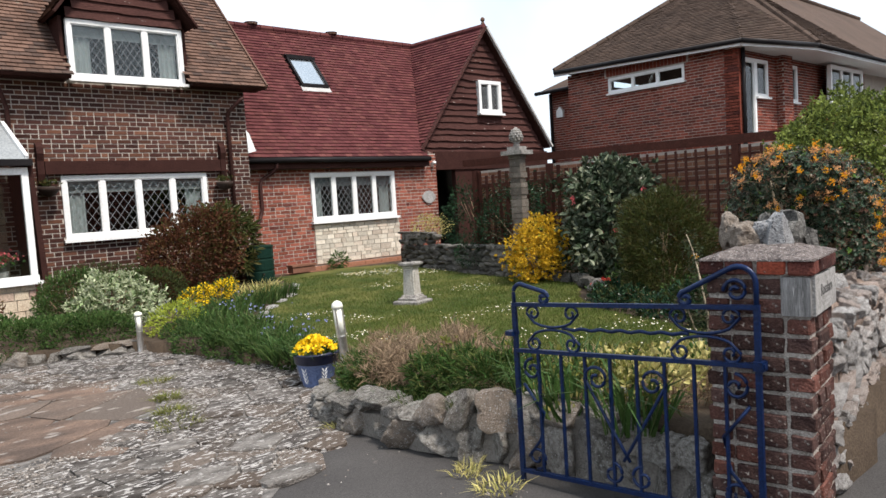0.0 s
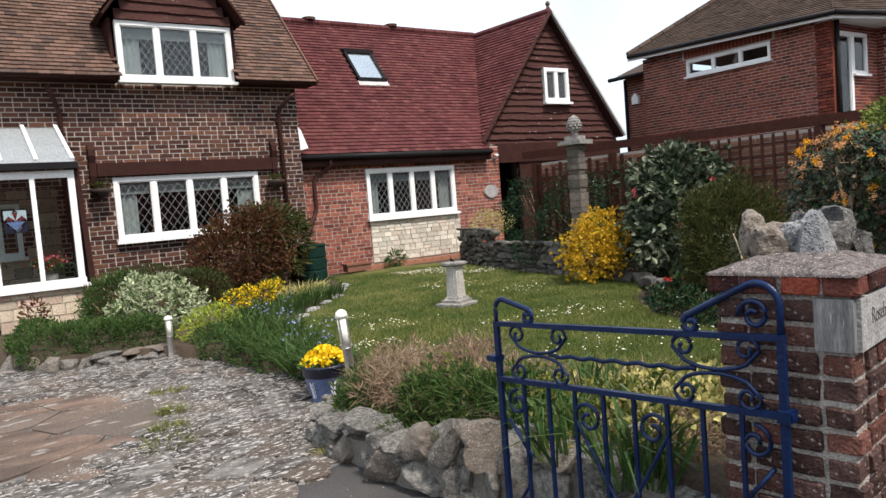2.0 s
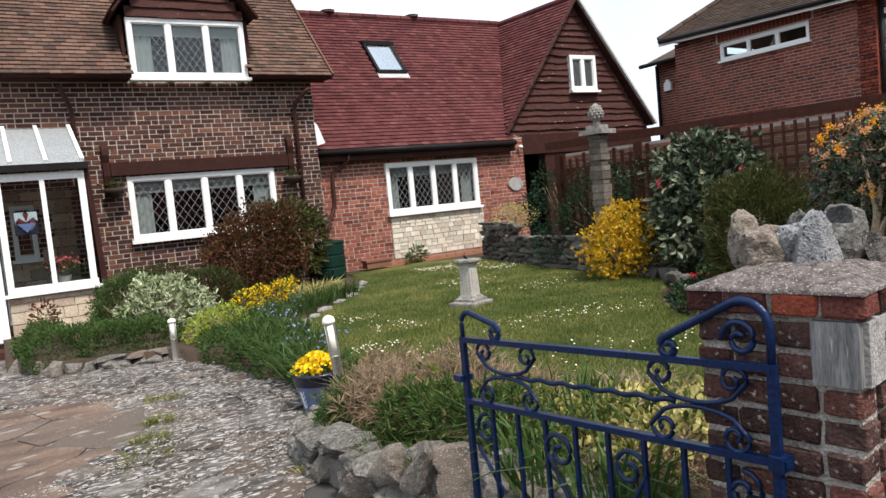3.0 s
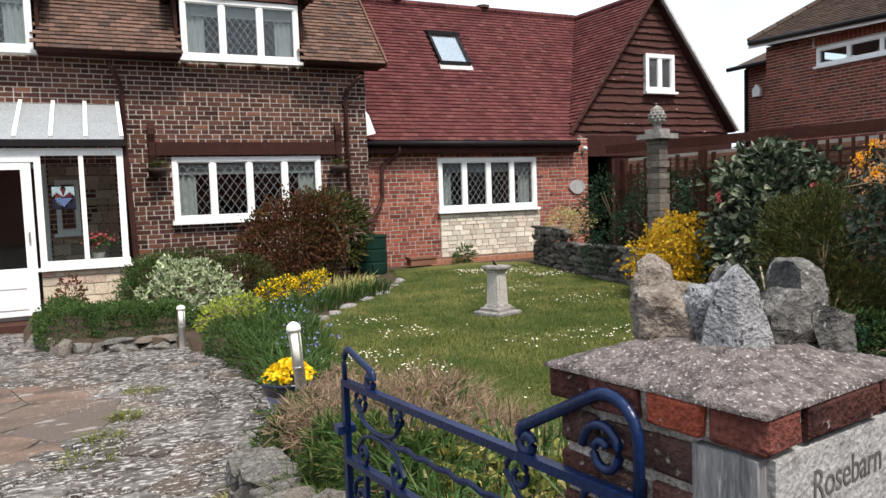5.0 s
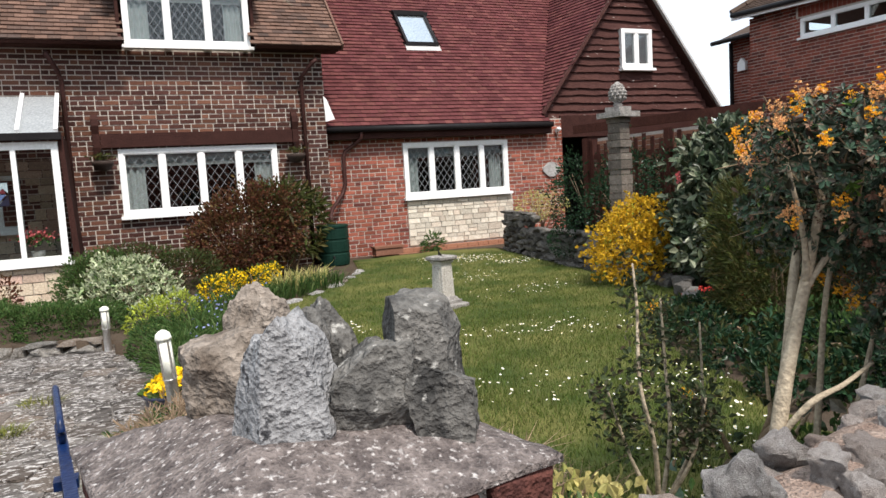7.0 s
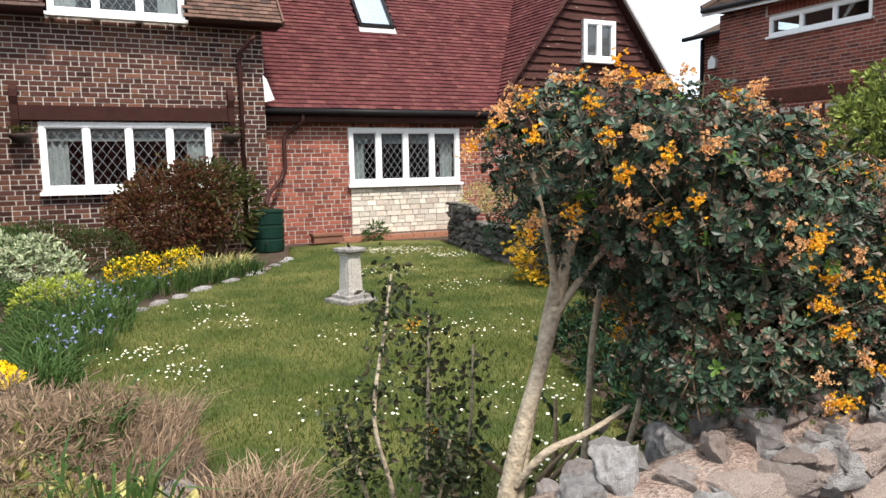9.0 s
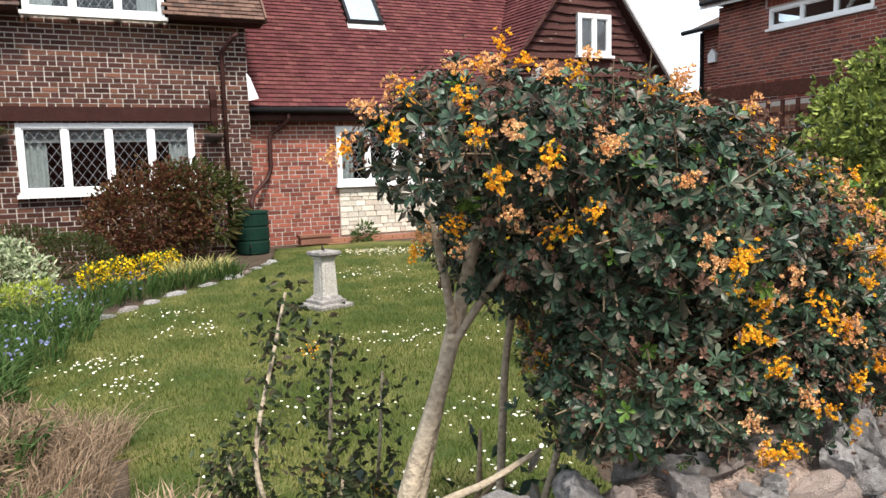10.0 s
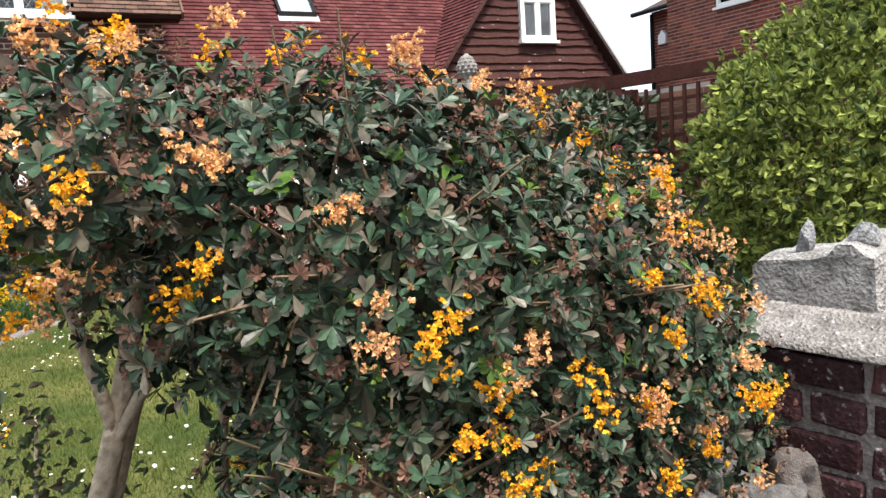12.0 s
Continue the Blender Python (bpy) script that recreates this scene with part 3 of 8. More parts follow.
g = Geo()
g.face([(-1500, -1500, -0.16), (1500, -1500, -0.16), (1500, 1500, -0.16), (-1500, 1500, -0.16)])
setting("ground", g, M["earth"], "wide dark bare ground reaching the horizon")
g = Geo()
g.box((-60, -40, -0.15), (60, -1.3, -0.1))
setting("road", g, M["asphalt"], "worn grey asphalt road beside the pavement")
g = Geo()
g.box((-60, -1.3, -0.15), (60, -1.15, 0.0))
setting("kerb", g, M["plaque"], "pale concrete kerb between road and pavement")
g = Geo()
g.box((-60, -1.15, -0.15), (60, 14, -0.004))
setting("pavement", g, M["asphalt"], "grey worn asphalt pavement running on to the driveway")


def sheet(poly, step, zf, drop=0.25):
    """A grid of small faces over a plan, following the height zf."""
    xs, ys = [p[0] for p in poly], [p[1] for p in poly]
    gg, idx = Geo(), {}

    def vert(i, j):
        if (i, j) not in idx:
            x, y = min(xs) + i * step, min(ys) + j * step
            idx[i, j] = len(gg.v)
            gg.v.append((x, y, zf(x, y)))
        return idx[i, j]

    for i in range(int((max(xs) - min(xs)) / step) + 1):
        for j in range(int((max(ys) - min(ys)) / step) + 1):
            if inside(poly, min(xs) + (i + 0.5) * step, min(ys) + (j + 0.5) * step):
                gg.f.append((vert(i, j), vert(i + 1, j), vert(i + 1, j + 1), vert(i, j + 1)))
    seen = {}
    for f in gg.f:
        for a, b in zip(f, f[1:] + f[:1]):
            seen[frozenset((a, b))] = seen.get(frozenset((a, b)), 0) + 1
    for f in list(gg.f):
        for a, b in zip(f, f[1:] + f[:1]):
            if seen[frozenset((a, b))] == 1:
                n = len(gg.v)
                gg.v += [(*gg.v[a][:2], gg.v[a][2] - drop), (*gg.v[b][:2], gg.v[b][2] - drop)]
                gg.f.append((b, a, n, n + 1))
    return gg


soil = setting("soil", sheet(GARDEN, 0.12, lambda x, y: garden_z(x, y) - 0.03, 0.6), M["earth"], "dark crumbly garden soil in the planted beds", True)
lawn = setting("lawn", sheet(LAWN, 0.08, garden_z), M["lawn"], "mown green lawn with daisies and patches of moss", True)
g = Geo()
g.face([(x, y, 0.0) for x, y in DRIVE])
driveway = setting("driveway", g, M["drive_bed"], "driveway of weathered crazy paving with gravelly joints")

# added out of view: closes the road side and cuts sky reflections in windows
g = Geo()
g.box((-60, -18.0, -0.1), (60, -17.7, 6.5))
setting("wall_street", g, M["brick_red"], "added unseen brick wall across the road, darkening window reflections")

# ---- the house ----
MAIN_Y, WING_Y, GABLE_Y = 12.72, 13.07, 13.18
house = thing("house", "brick cottage with brown main roof and red tiled wing", "house", at=(6.6, 13.2, 0.0))


def wall_cells(x0, x1, z0, z1, holes):
    """Rectangles that fill a wall but for its openings."""
    cuts = sorted({x0, x1, *[h[0] for h in holes], *[h[1] for h in holes]})
    for a, b in zip(cuts, cuts[1:]):
        if b - a < 1e-6 or a < x0 or b > x1:
            continue
        z = z0
        for h in sorted((h for h in holes if h[0] <= a + 1e-6 and h[1] >= b - 1e-6), key=lambda h: h[2]):
            if h[2] > z:
                yield a, b, z, h[2]
            z = h[3]
        if z < z1:
            yield a, b, z, z1


def bricks(x0, x1, z0, z1, y, holes, seed=1, m=None, course=0.075, length=0.225, joint=0.013, proud=0.007, top=None, headers=False):
    """Brickwork on the plane y, each brick proud of its joints; headers: a short brick after each long one."""
    r = random.Random(seed)
    gg = Geo()
    row, z = 0, z0
    while z + course * 0.6 < z1:
        h = course - joint
        x = x0 - (length / 2 if row % 2 else 0) - (length / 4 if row % 5 == 3 else 0)
        short, full = False, length
        if headers:
            x = x0 - (full * 0.75 if row % 2 else 0) - full * 0.25 * (row % 3 == 1)
        while x < x1:
            length = full * 0.5 if headers and short else full
            short = not short
            a, b = max(x, x0), min(x + length - joint, x1)
            spans = [(a, b)] if b - a > 0.03 else []
            for hx0, hx1, hz0, hz1 in holes:
                if z + h > hz0 + 0.01 and z < hz1 - 0.01:
                    spans = [t for s in spans for t in ((s[0], min(s[1], hx0)), (max(s[0], hx1), s[1])) if t[1] - t[0] > 0.02]
            for a, b in spans:
                if top and z + h > top((a + b) / 2):
                    continue
                p = y - proud - r.uniform(-0.002, 0.003)
                gg.box((a, p, z + r.uniform(0, 0.002)), (b, y, min(z + h, z1)), m, back=False)
            x += length
        length = full
        z += course
        row += 1
    return gg


def ring_frame(x0, x1, z0, z1, ya, yb, w, m=None):
    """A rectangular frame in one piece."""
    vs = [(x, y, z) for y in (ya, yb) for d in (0, w) for x, z in ((x0 + d, z0 + d), (x1 - d, z0 + d), (x1 - d, z1 - d), (x0 + d, z1 - d))]
    fs = []
    for i in range(4):
        j = (i + 1) % 4
        fs += [(i, j, 4 + j, 4 + i), (8 + j, 8 + i, 12 + i, 12 + j), (j, i, 8 + i, 8 + j), (4 + i, 4 + j, 12 + j, 12 + i)]
    return Geo().add([m @ Vector(p) for p in vs] if m else vs, fs)


def window(parent, x0, x1, z0, z1, y, lights, name="window", label="", lattice=True, curtains="sides", frame_w=0.075, sill=True, blind=True, mat="white", m=None, cell=(0.135, 0.185), deep=0.06):
    """A framed window: frame, sill, panes with leaded diamonds, blind and curtains behind them."""
    fw = frame_w
    top = wpart(name, ring_frame(x0, x1, z0, z1, y - deep, y + 0.05, fw, m), M[mat], parent, label)
    w = (x1 - x0 - fw) / lights
    for k in range(1, lights):
        part("mullion", Geo().box((x0 + k * w, y - deep + 0.008, z0 + fw), (x0 + k * w + fw, y + 0.05, z1 - fw), m), M[mat], top)
    for k in range(lights):
        part("casement", ring_frame(x0 + k * w + fw, x0 + (k + 1) * w, z0 + fw, z1 - fw, y - deep + 0.02, y + 0.02, 0.02, m), M[mat], top)
    if sill:
        part("sill", Geo().box((x0 - 0.04, y - deep - 0.07, z0 - 0.05), (x1 + 0.04, y + 0.02, z0), m), M[mat], top)
    for k in range(lights):
        a, b, c, d = x0 + k * w + fw + 0.02, x0 + (k + 1) * w - 0.02, z0 + fw, z1 - fw
        pane = part("pane", Geo().box((a, y - 0.012, c), (b, y - 0.006, d), m), M["glass"], top)
        pane.visible_shadow = False
        if lattice:
            lg = Geo()
            dx, dz = cell
            nd = int((b - a) / dx + (d - c) / dz) + 2
            for sgn in (1, -1):
                for i in range(-nd, nd + 1):
                    # lines (x - a) / dx - sgn * (z - c) / dz = i
                    pts = []
                    for zz in (c, d):
                        xx = a + dx * (i + sgn * (zz - c) / dz)
                        if a - 1e-9 <= xx <= b + 1e-9:
                            pts.append((xx, zz))
                    for xx in (a, b):
                        zz = c + sgn * dz * ((xx - a) / dx - i)
                        if c + 1e-9 < zz < d - 1e-9:
                            pts.append((xx, zz))
                    if len(pts) >= 2 and abs(pts[0][1] - pts[1][1]) > 0.01:
                        q = [Vector((p[0], y - 0.016, p[1])) for p in pts[:2]]
                        if m:
                            q = [m @ p for p in q]
                        lg.bar(q[0], q[1], 0.0065, 0.005)
            if lg.v:
                part("lattice", lg, M["came"], top)
    if blind:
        part("blind", Geo().box((x0 + fw, y + 0.055, z1 - fw - (z1 - z0) * 0.2), (x1 - fw, y + 0.07, z1 - fw), m), M["blind"], top)
    if curtains == "sides":
        spans = [(x0 + fw, x0 + fw + w * 0.5), (x1 - fw - w * 0.5, x1 - fw)]
    elif curtains == "full":
        spans = [(x0 + fw, x1 - fw)]
    else:
        spans = []
    for a, b in spans:
        cl = Geo(True)
        n = int((b - a) / 0.018)
        for i in range(n):
            xa, xb = a + (b - a) * i / n, a + (b - a) * (i + 1) / n
            ya, yb = (y + 0.10 + 0.022 * math.sin(2 * math.pi * q / 0.09) for q in (xa, xb))
            pts = [(xa, ya, z0 + fw), (xb, yb, z0 + fw), (xb, yb, z1 - fw), (xa, ya, z1 - fw)]
            cl.face([m @ Vector(p) for p in pts] if m else pts)
        part("curtain", cl, M["curtain"], top, smooth=True)
    return top


LW, MW = (3.32, 5.74, 1.30, 2.33), (8.14, 10.35, 1.28, 2.29)
DW = (3.56, 5.42, 3.86, 4.80)
DW2 = (-0.32, 1.53, 3.86, 4.80)
PORCH_DOOR = (0.5, 1.5, 0.12, 2.2)

g = Geo(True)
for a, b, c, d in wall_cells(-4.0, 6.62, -0.05, 3.86, [LW, PORCH_DOOR]):
    g.box((a, MAIN_Y, c), (b, MAIN_Y + 0.26, d))
wpart("wall", g, M["mortar"], house, "brown stock brick front wall")
wpart("brickwork", bricks(-0.8, 6.62, 0.0, 3.86, MAIN_Y, [LW, PORCH_DOOR], 3, headers=True, joint=0.015), M["brick_brown"], house, "dark brown bricks in pale mortar", kind="stuff")
g = Geo()
g.face([(6.62, MAIN_Y, 0), (6.62, 19.5, 0), (6.62, 19.5, 4.0), (6.62, 16.2, 7.9), (6.62, MAIN_Y, 4.2)])
g.face([(-4.0, MAIN_Y, 0), (-4.0, 19.5, 0), (-4.0, 19.5, 4.0), (-4.0, 16.2, 7.9), (-4.0, MAIN_Y, 4.2)])
g.face([(-4.0, 19.5, 0), (15.85, 19.5, 0), (15.85, 19.5, 2.7), (-4, 19.5, 2.7)])
wpart("wall", g, M["brick_brown"], house)
g = Geo(True)
for a, b, c, d in wall_cells(6.62, 11.66, -0.05, 2.68, [MW]):
    g.box((a, WING_Y, c), (b, WING_Y + 0.26, d))
wpart("wall", g, M["mortar"], house, "red brick wing wall")
STONE = (8.16, 10.42, 0.38, 1.20)
wpart("brickwork", bricks(6.62, 11.66, 0.06, 2.66, WING_Y, [MW, STONE], 5, headers=True, joint=0.015), M["brick_red"], house, "orange-red bricks in pale mortar", kind="stuff")
g = Geo()
g.box((11.66, WING_Y + 0.02, 2.30), (15.85, WING_Y + 0.18, 2.74))
g.box((12.35, WING_Y + 0.06, 0), (15.85, WING_Y + 0.2, 2.30))
wpart("board_wall", g, M["timber"], house, "dark stained timber wall under the gable")
# plain sheets whose near-black colour stands in for unlit rooms and the doorway
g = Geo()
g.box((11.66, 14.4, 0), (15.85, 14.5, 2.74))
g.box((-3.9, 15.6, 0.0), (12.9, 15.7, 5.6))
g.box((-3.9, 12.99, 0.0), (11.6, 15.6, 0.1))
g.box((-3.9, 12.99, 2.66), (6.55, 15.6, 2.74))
wpart("partition", g, M["inside"], house, "inner walls and floors coloured near black as unlit rooms")

window(house, *LW, MAIN_Y + 0.02, 4, label="white four-light window with leaded diamond panes")
window(house, *MW, WING_Y + 0.02, 4, label="white four-light window with leaded diamond panes", cell=(0.125, 0.175))


def tiles(origin, u, s, width, length, keep, seed, gauge=0.10, tw=0.165, thick=0.02):
    """Plain roof tiles lapped in courses over a slope; keep(a, b) says where along it and up it they lie."""
    r = random.Random(seed)
    o, u, s = Vector(origin), Vector(u).normalized(), Vector(s).normalized()
    nrm = u.cross(s)
    if nrm.z < 0:
        nrm = -nrm
    gg = Geo()
    for row in range(int(length / gauge)):
        b = row * gauge
        a = -(tw / 2 if row % 2 else 0)
        while a < width:
            if keep(a + tw / 2, b + gauge / 2):
                lift = thick + 0.012 + r.uniform(-0.003, 0.006)
                a0, a1 = max(a, 0) + 0.002, min(a + tw - 0.003, width)
                skew = r.uniform(-0.006, 0.006)
                p = [o + u * a0 + s * (b + skew) + nrm * lift, o + u * a1 + s * (b + skew * 0.3) + nrm * (lift + r.uniform(-0.003, 0.003)), o + u * a1 + s * (b + gauge * 1.08) + nrm * 0.012, o + u * a0 + s * (b + gauge * 1.08) + nrm * 0.012]
                q = [p[0] - nrm * thick, p[1] - nrm * thick]
                gg.add([*p, *q], [(0, 1, 2, 3), (4, 5, 1, 0)])
            a += tw
    return gg


def slab_face(gg, pts, thick=0.06):
    """A roof sheet with thickness under a polygon."""
    pts = [Vector(p) for p in pts]
    nrm = (pts[1] - pts[0]).cross(pts[2] - pts[0]).normalized()
    if nrm.z < 0:
        nrm = -nrm
    low = [p - nrm * thick for p in pts]
    n = len(pts)
    gg.add(pts + low, [tuple(range(n)), tuple(reversed(range(n, 2 * n)))] + [(i, (i + 1) % n, n + (i + 1) % n, n + i) for i in range(n)])


# main roof
MS = 1.057
ms = Vector((0, 1, MS)).normalized()
EAVE_Y, EAVE_Z, EX0, EX1 = 12.28, 3.86, -4.2, 6.86


def dormer_top(x, c):
    return 4.88 + max(0.0, 1 - abs(x - c) / 1.12) * 1.5


def keep_main(a, b):
    x, z = EX0 + a, EAVE_Z + b * ms.z
    for c in (4.49, 0.6):
        if abs(x - c) < 0.94 and z < dormer_top(x, c):
            return False
    return True


wpart("roof_tiles", tiles((EX0, EAVE_Y, EAVE_Z), (1, 0, 0), ms, EX1 - EX0, 5.6, keep_main, 11), M["tile_brown"], house, "weathered brown plain tiles", kind="stuff")
g = Geo()
yr = EAVE_Y + 5.6 * ms.y
zr = EAVE_Z + 5.6 * ms.z


def on_main(x, y):
    return (x, y, EAVE_Z + (y - EAVE_Y) * MS)


for a, b in ((EX0, -0.37), (1.57, 3.52), (5.46, EX1)):
    slab_face(g, [on_main(a, EAVE_Y), on_main(b, EAVE_Y), on_main(b, 14.75), on_main(a, 14.75)])
slab_face(g, [on_main(EX0, 14.75), on_main(EX1, 14.75), on_main(EX1, yr), on_main(EX0, yr)])
slab_face(g, [(EX0, yr, zr), (EX1, yr, zr), (EX1, yr + 4, zr - 4.2), (EX0, yr + 4, zr - 4.2)])
wpart("roof", g, M["timber"], house, "brown boarded roof deck with dark soffit")
for a, b in ((EX0, 0.6 - 0.97), (0.6 + 0.97, 4.49 - 0.97), (4.49 + 0.97, EX1)):
    wpart("soffit", Geo().box((a, EAVE_Y + 0.16, EAVE_Z - 0.03), (b, MAIN_Y, EAVE_Z + 0.01)), M["timber"], house)
g = Geo()
g.bar(on_main(EX1 + 0.015, EAVE_Y), on_main(EX1 + 0.015, yr), 0.03, 0.12)
wpart("verge", g, M["tile_brown"], house)

for c, win in ((4.49, DW), (0.6, DW2)):
    window(house, *win, 12.56, 3, label="white three-light dormer window with leaded panes", curtains="sides", blind=True, cell=(0.115, 0.165), frame_w=0.07)
    x0, x1, z1 = win[0] - 0.04, win[1] + 0.04, win[3]
    for x in (x0 - 0.05, x1):
        pts = [(x, 12.57, 3.95), (x + 0.05, 12.57, 3.95), (x + 0.05, 12.57, z1 + 0.05), (x, 12.57, z1 + 0.05)]
        wpart("dormer_cheek", Geo().add(pts + [(p[0], 14.2, max(p[2], 4.9)) for p in pts], [(0, 1, 2, 3), (0, 3, 7, 4), (1, 5, 6, 2), (3, 2, 6, 7)]), M["timber"], house)
    for k in range(9):
        za, zb = z1 + 0.01 + k * 0.15, z1 + 0.18 + k * 0.15
        half = 1.02 * (1 - (zb - z1 - 0.05) / 1.5)
        if half < 0.1:
            continue
        bd = Geo(True)
        n = 14
        pts = []
        for i in range(n + 1):
            x = c - half + 2 * half * i / n
            pts.append((x, 12.46, za + 0.02 * noise.noise(Vector((x * 4, za * 9, c)))))
        for i in range(n):
            a, b = pts[i], pts[i + 1]
            bd.face([a, b, (b[0], 12.50, zb), (a[0], 12.50, zb)])
            bd.face([(a[0], 12.5, a[2]), (b[0], 12.5, b[2]), b, a])
        wpart("board", bd, M["clad"], house)
    rg = Geo()
    ap = 6.38
    for sg in (-1, 1):
        e0, e1 = Vector((c + sg * 1.14, 12.34, 4.86)), Vector((c, 12.34, ap))
        yb = EAVE_Y + (ap - EAVE_Z) / MS
        slab_face(rg, [e0, e1, (c, yb, ap), (c + sg * 1.14, EAVE_Y + (4.86 - EAVE_Z) / MS, 4.86)], 0.05)
        wpart("barge_board", Geo().bar(e0 + Vector((0, -0.02, -0.04)), e1 + Vector((0, -0.02, -0.04)), 0.03, 0.14, up=(0, 1, 0)), M["timber"], house)
        s = (e1 - e0).normalized()
        wpart("dormer_tiles", tiles(e0, (0, 1, 0), s, 2.3, (e1 - e0).length, lambda a, b, e0=e0, s=s: e0.z + b * s.z > EAVE_Z + (e0.y + a - EAVE_Y) * MS - 0.1, 21), M["tile_brown"], house, kind="stuff")
    wpart("dormer_roof", rg, M["timber"], house)

# wing roof, cross gable
WS = 1.20
ws = Vector((0, 1, WS)).normalized()
WE_Y, WE_Z = 12.86, 2.60
RY, RZ = 15.55, 5.828
APEX, VAL, JOIN = Vector((13.52, 12.98, 5.87)), Vector((11.15, 12.98, 2.76)), Vector((13.19, RY, RZ))
WL = (RZ - WE_Z) / ws.z


def keep_wing(a, b):
    x, y = 6.64 + a, WE_Y + b * ws.y
    right = VAL.x + (JOIN.x - VAL.x) * clamp((y - 12.98) / (RY - 12.98)) + 0.05
    if 8.80 < x < 9.56 and 14.20 < y < 14.97:
        return False
    return x < right


wpart("roof_tiles", tiles((6.64, WE_Y, WE_Z), (1, 0, 0), ws, 6.7, WL, keep_wing, 13), M["tile_red"], house, "dark red plain tiles", kind="stuff")
g = Geo()
slab_face(g, [(6.64, WE_Y, WE_Z), (11.25, WE_Y, WE_Z), VAL, JOIN, (6.64, RY, RZ)])
slab_face(g, [(6.64, RY, RZ), JOIN, (JOIN.x, 18.5, 2.7), (6.64, 18.5, 2.7)])
slab_face(g, [VAL, APEX, JOIN])
RB = Vector((15.90, 12.98, 2.86))
slab_face(g, [APEX, RB, (15.9, 19.0, 2.86), (APEX.x, 19.0, APEX.z)])
slab_face(g, [APEX, (APEX.x, 19.0, APEX.z), (JOIN.x, 18.5, JOIN.z), JOIN])
wpart("roof", g, M["timber"], house)
u = (JOIN - APEX).normalized()
nrm = (APEX - VAL).cross(JOIN - VAL).normalized()
s = u.cross(nrm)
if s.z < 0:
    s = -s
base_o = VAL - u * ((VAL - APEX).dot(u) + 0.0)
length = (APEX - base_o).dot(s)
o = APEX - s * length
wid = (JOIN - APEX).length


def tri_has(p):
    def area(a, b, c):
        return (b - a).cross(c - a).dot(nrm)
    t = [area(VAL, APEX, p), area(APEX, JOIN, p), area(JOIN, VAL, p)]
    return all(q > -0.12 for q in t) or all(q < 0.12 for q in t)


wpart("roof_tiles", tiles(o - u * 3.0, u, s, wid + 6.0, length, lambda a, b: tri_has(o + u * (a - 3.0) + s * b), 17), M["tile_red"], house, kind="stuff")
g = Geo()
for i in range(20):
    a, b = (Vector((6.64, RY, RZ + 0.02)).lerp(JOIN + Vector((0, 0, 0.02)), q / 20) for q in (i, i + 0.96))
    g.tube([a, b], 0.09, 8)
for i in range(8):
    a, b = (APEX.lerp(JOIN, q / 8) for q in (i, i + 0.96))
    g.tube([a, b], 0.085, 8)
wpart("ridge_tile", g, M["tile_red"], house, "half-round ridge tiles", kind="stuff")
g = Geo()
g.lathe([(0.05, 0), (0.045, 0.06), (0.03, 0.08), (0.06, 0.12), (0.055, 0.16), (0.02, 0.2)], APEX + Vector((0, 0.05, 0.05)), 10)
wpart("finial", g, M["tile_brown"], house, "small clay ridge finial")

# waney boards of the gable
GW = (13.28, 14.10, 3.71, 4.54)
rg = random.Random(5)
zb, k = 2.68, 0
while zb < 5.7:
    h = rg.uniform(0.125, 0.175)

    def edge(z):
        q = clamp((z - 2.76) / (5.82 - 2.76))
        return 11.25 + (APEX.x - 11.25) * q, 15.80 + (APEX.x - 15.80) * q

    xa, xb = edge(zb + h * 0.6)
    spans = [(xa, xb)]
    if zb + h > GW[2] + 0.03 and zb < GW[3] - 0.03:
        spans = [(xa, GW[0] - 0.01), (GW[1] + 0.01, xb)]
    for a, b in spans:
        if b - a < 0.08:
            continue
        bd, n = Geo(True), max(4, int((b - a) / 0.07))
        seed = Vector((k * 3.7, k * 1.9, 0))
        low = [(a + (b - a) * i / n, zb + 0.028 * noise.noise(seed + Vector(((a + (b - a) * i / n) * 2.6, 0, 0))) + 0.012 * noise.noise(seed + Vector(((a + (b - a) * i / n) * 9, 3, 0)))) for i in range(n + 1)]
        tip = rg.uniform(0.0, 0.02)
        for i in range(n):
            (x0, z0), (x1, z1) = low[i], low[i + 1]
            bd.face([(x0, GABLE_Y - 0.05 - tip, z0), (x1, GABLE_Y - 0.05 - tip, z1), (x1, GABLE_Y, zb + h + 0.05), (x0, GABLE_Y, zb + h + 0.05)])
            bd.face([(x0, GABLE_Y, z0), (x1, GABLE_Y, z1), (x1, GABLE_Y - 0.05 - tip, z1), (x0, GABLE_Y - 0.05 - tip, z0)])
        wpart("board", bd, M["clad"], house)
    zb += h
    k += 1
g = Geo()
gy = GABLE_Y + 0.03
g.face([(11.25, gy, 2.68), (GW[0], gy, 2.68), (GW[0], gy, 5.4)])
g.face([(GW[0], gy, GW[3]), (GW[1], gy, GW[3]), (GW[1], gy, 5.0), (APEX.x, gy, 5.75), (GW[0], gy, 5.4)])
g.face([(GW[0], gy, 2.68), (GW[1], gy, 2.68), (GW[1], gy, GW[2]), (GW[0], gy, GW[2])])
g.face([(GW[1], gy, 2.68), (15.82, gy, 2.68), (GW[1], gy, 5.0)])
wpart("board_backing", g, M["timber"], house)
window(house, *GW, GABLE_Y - 0.05, 2, label="small white two-light gable window with leaded panes", curtains="none", blind=False, frame_w=0.085, cell=(0.06, 0.09))
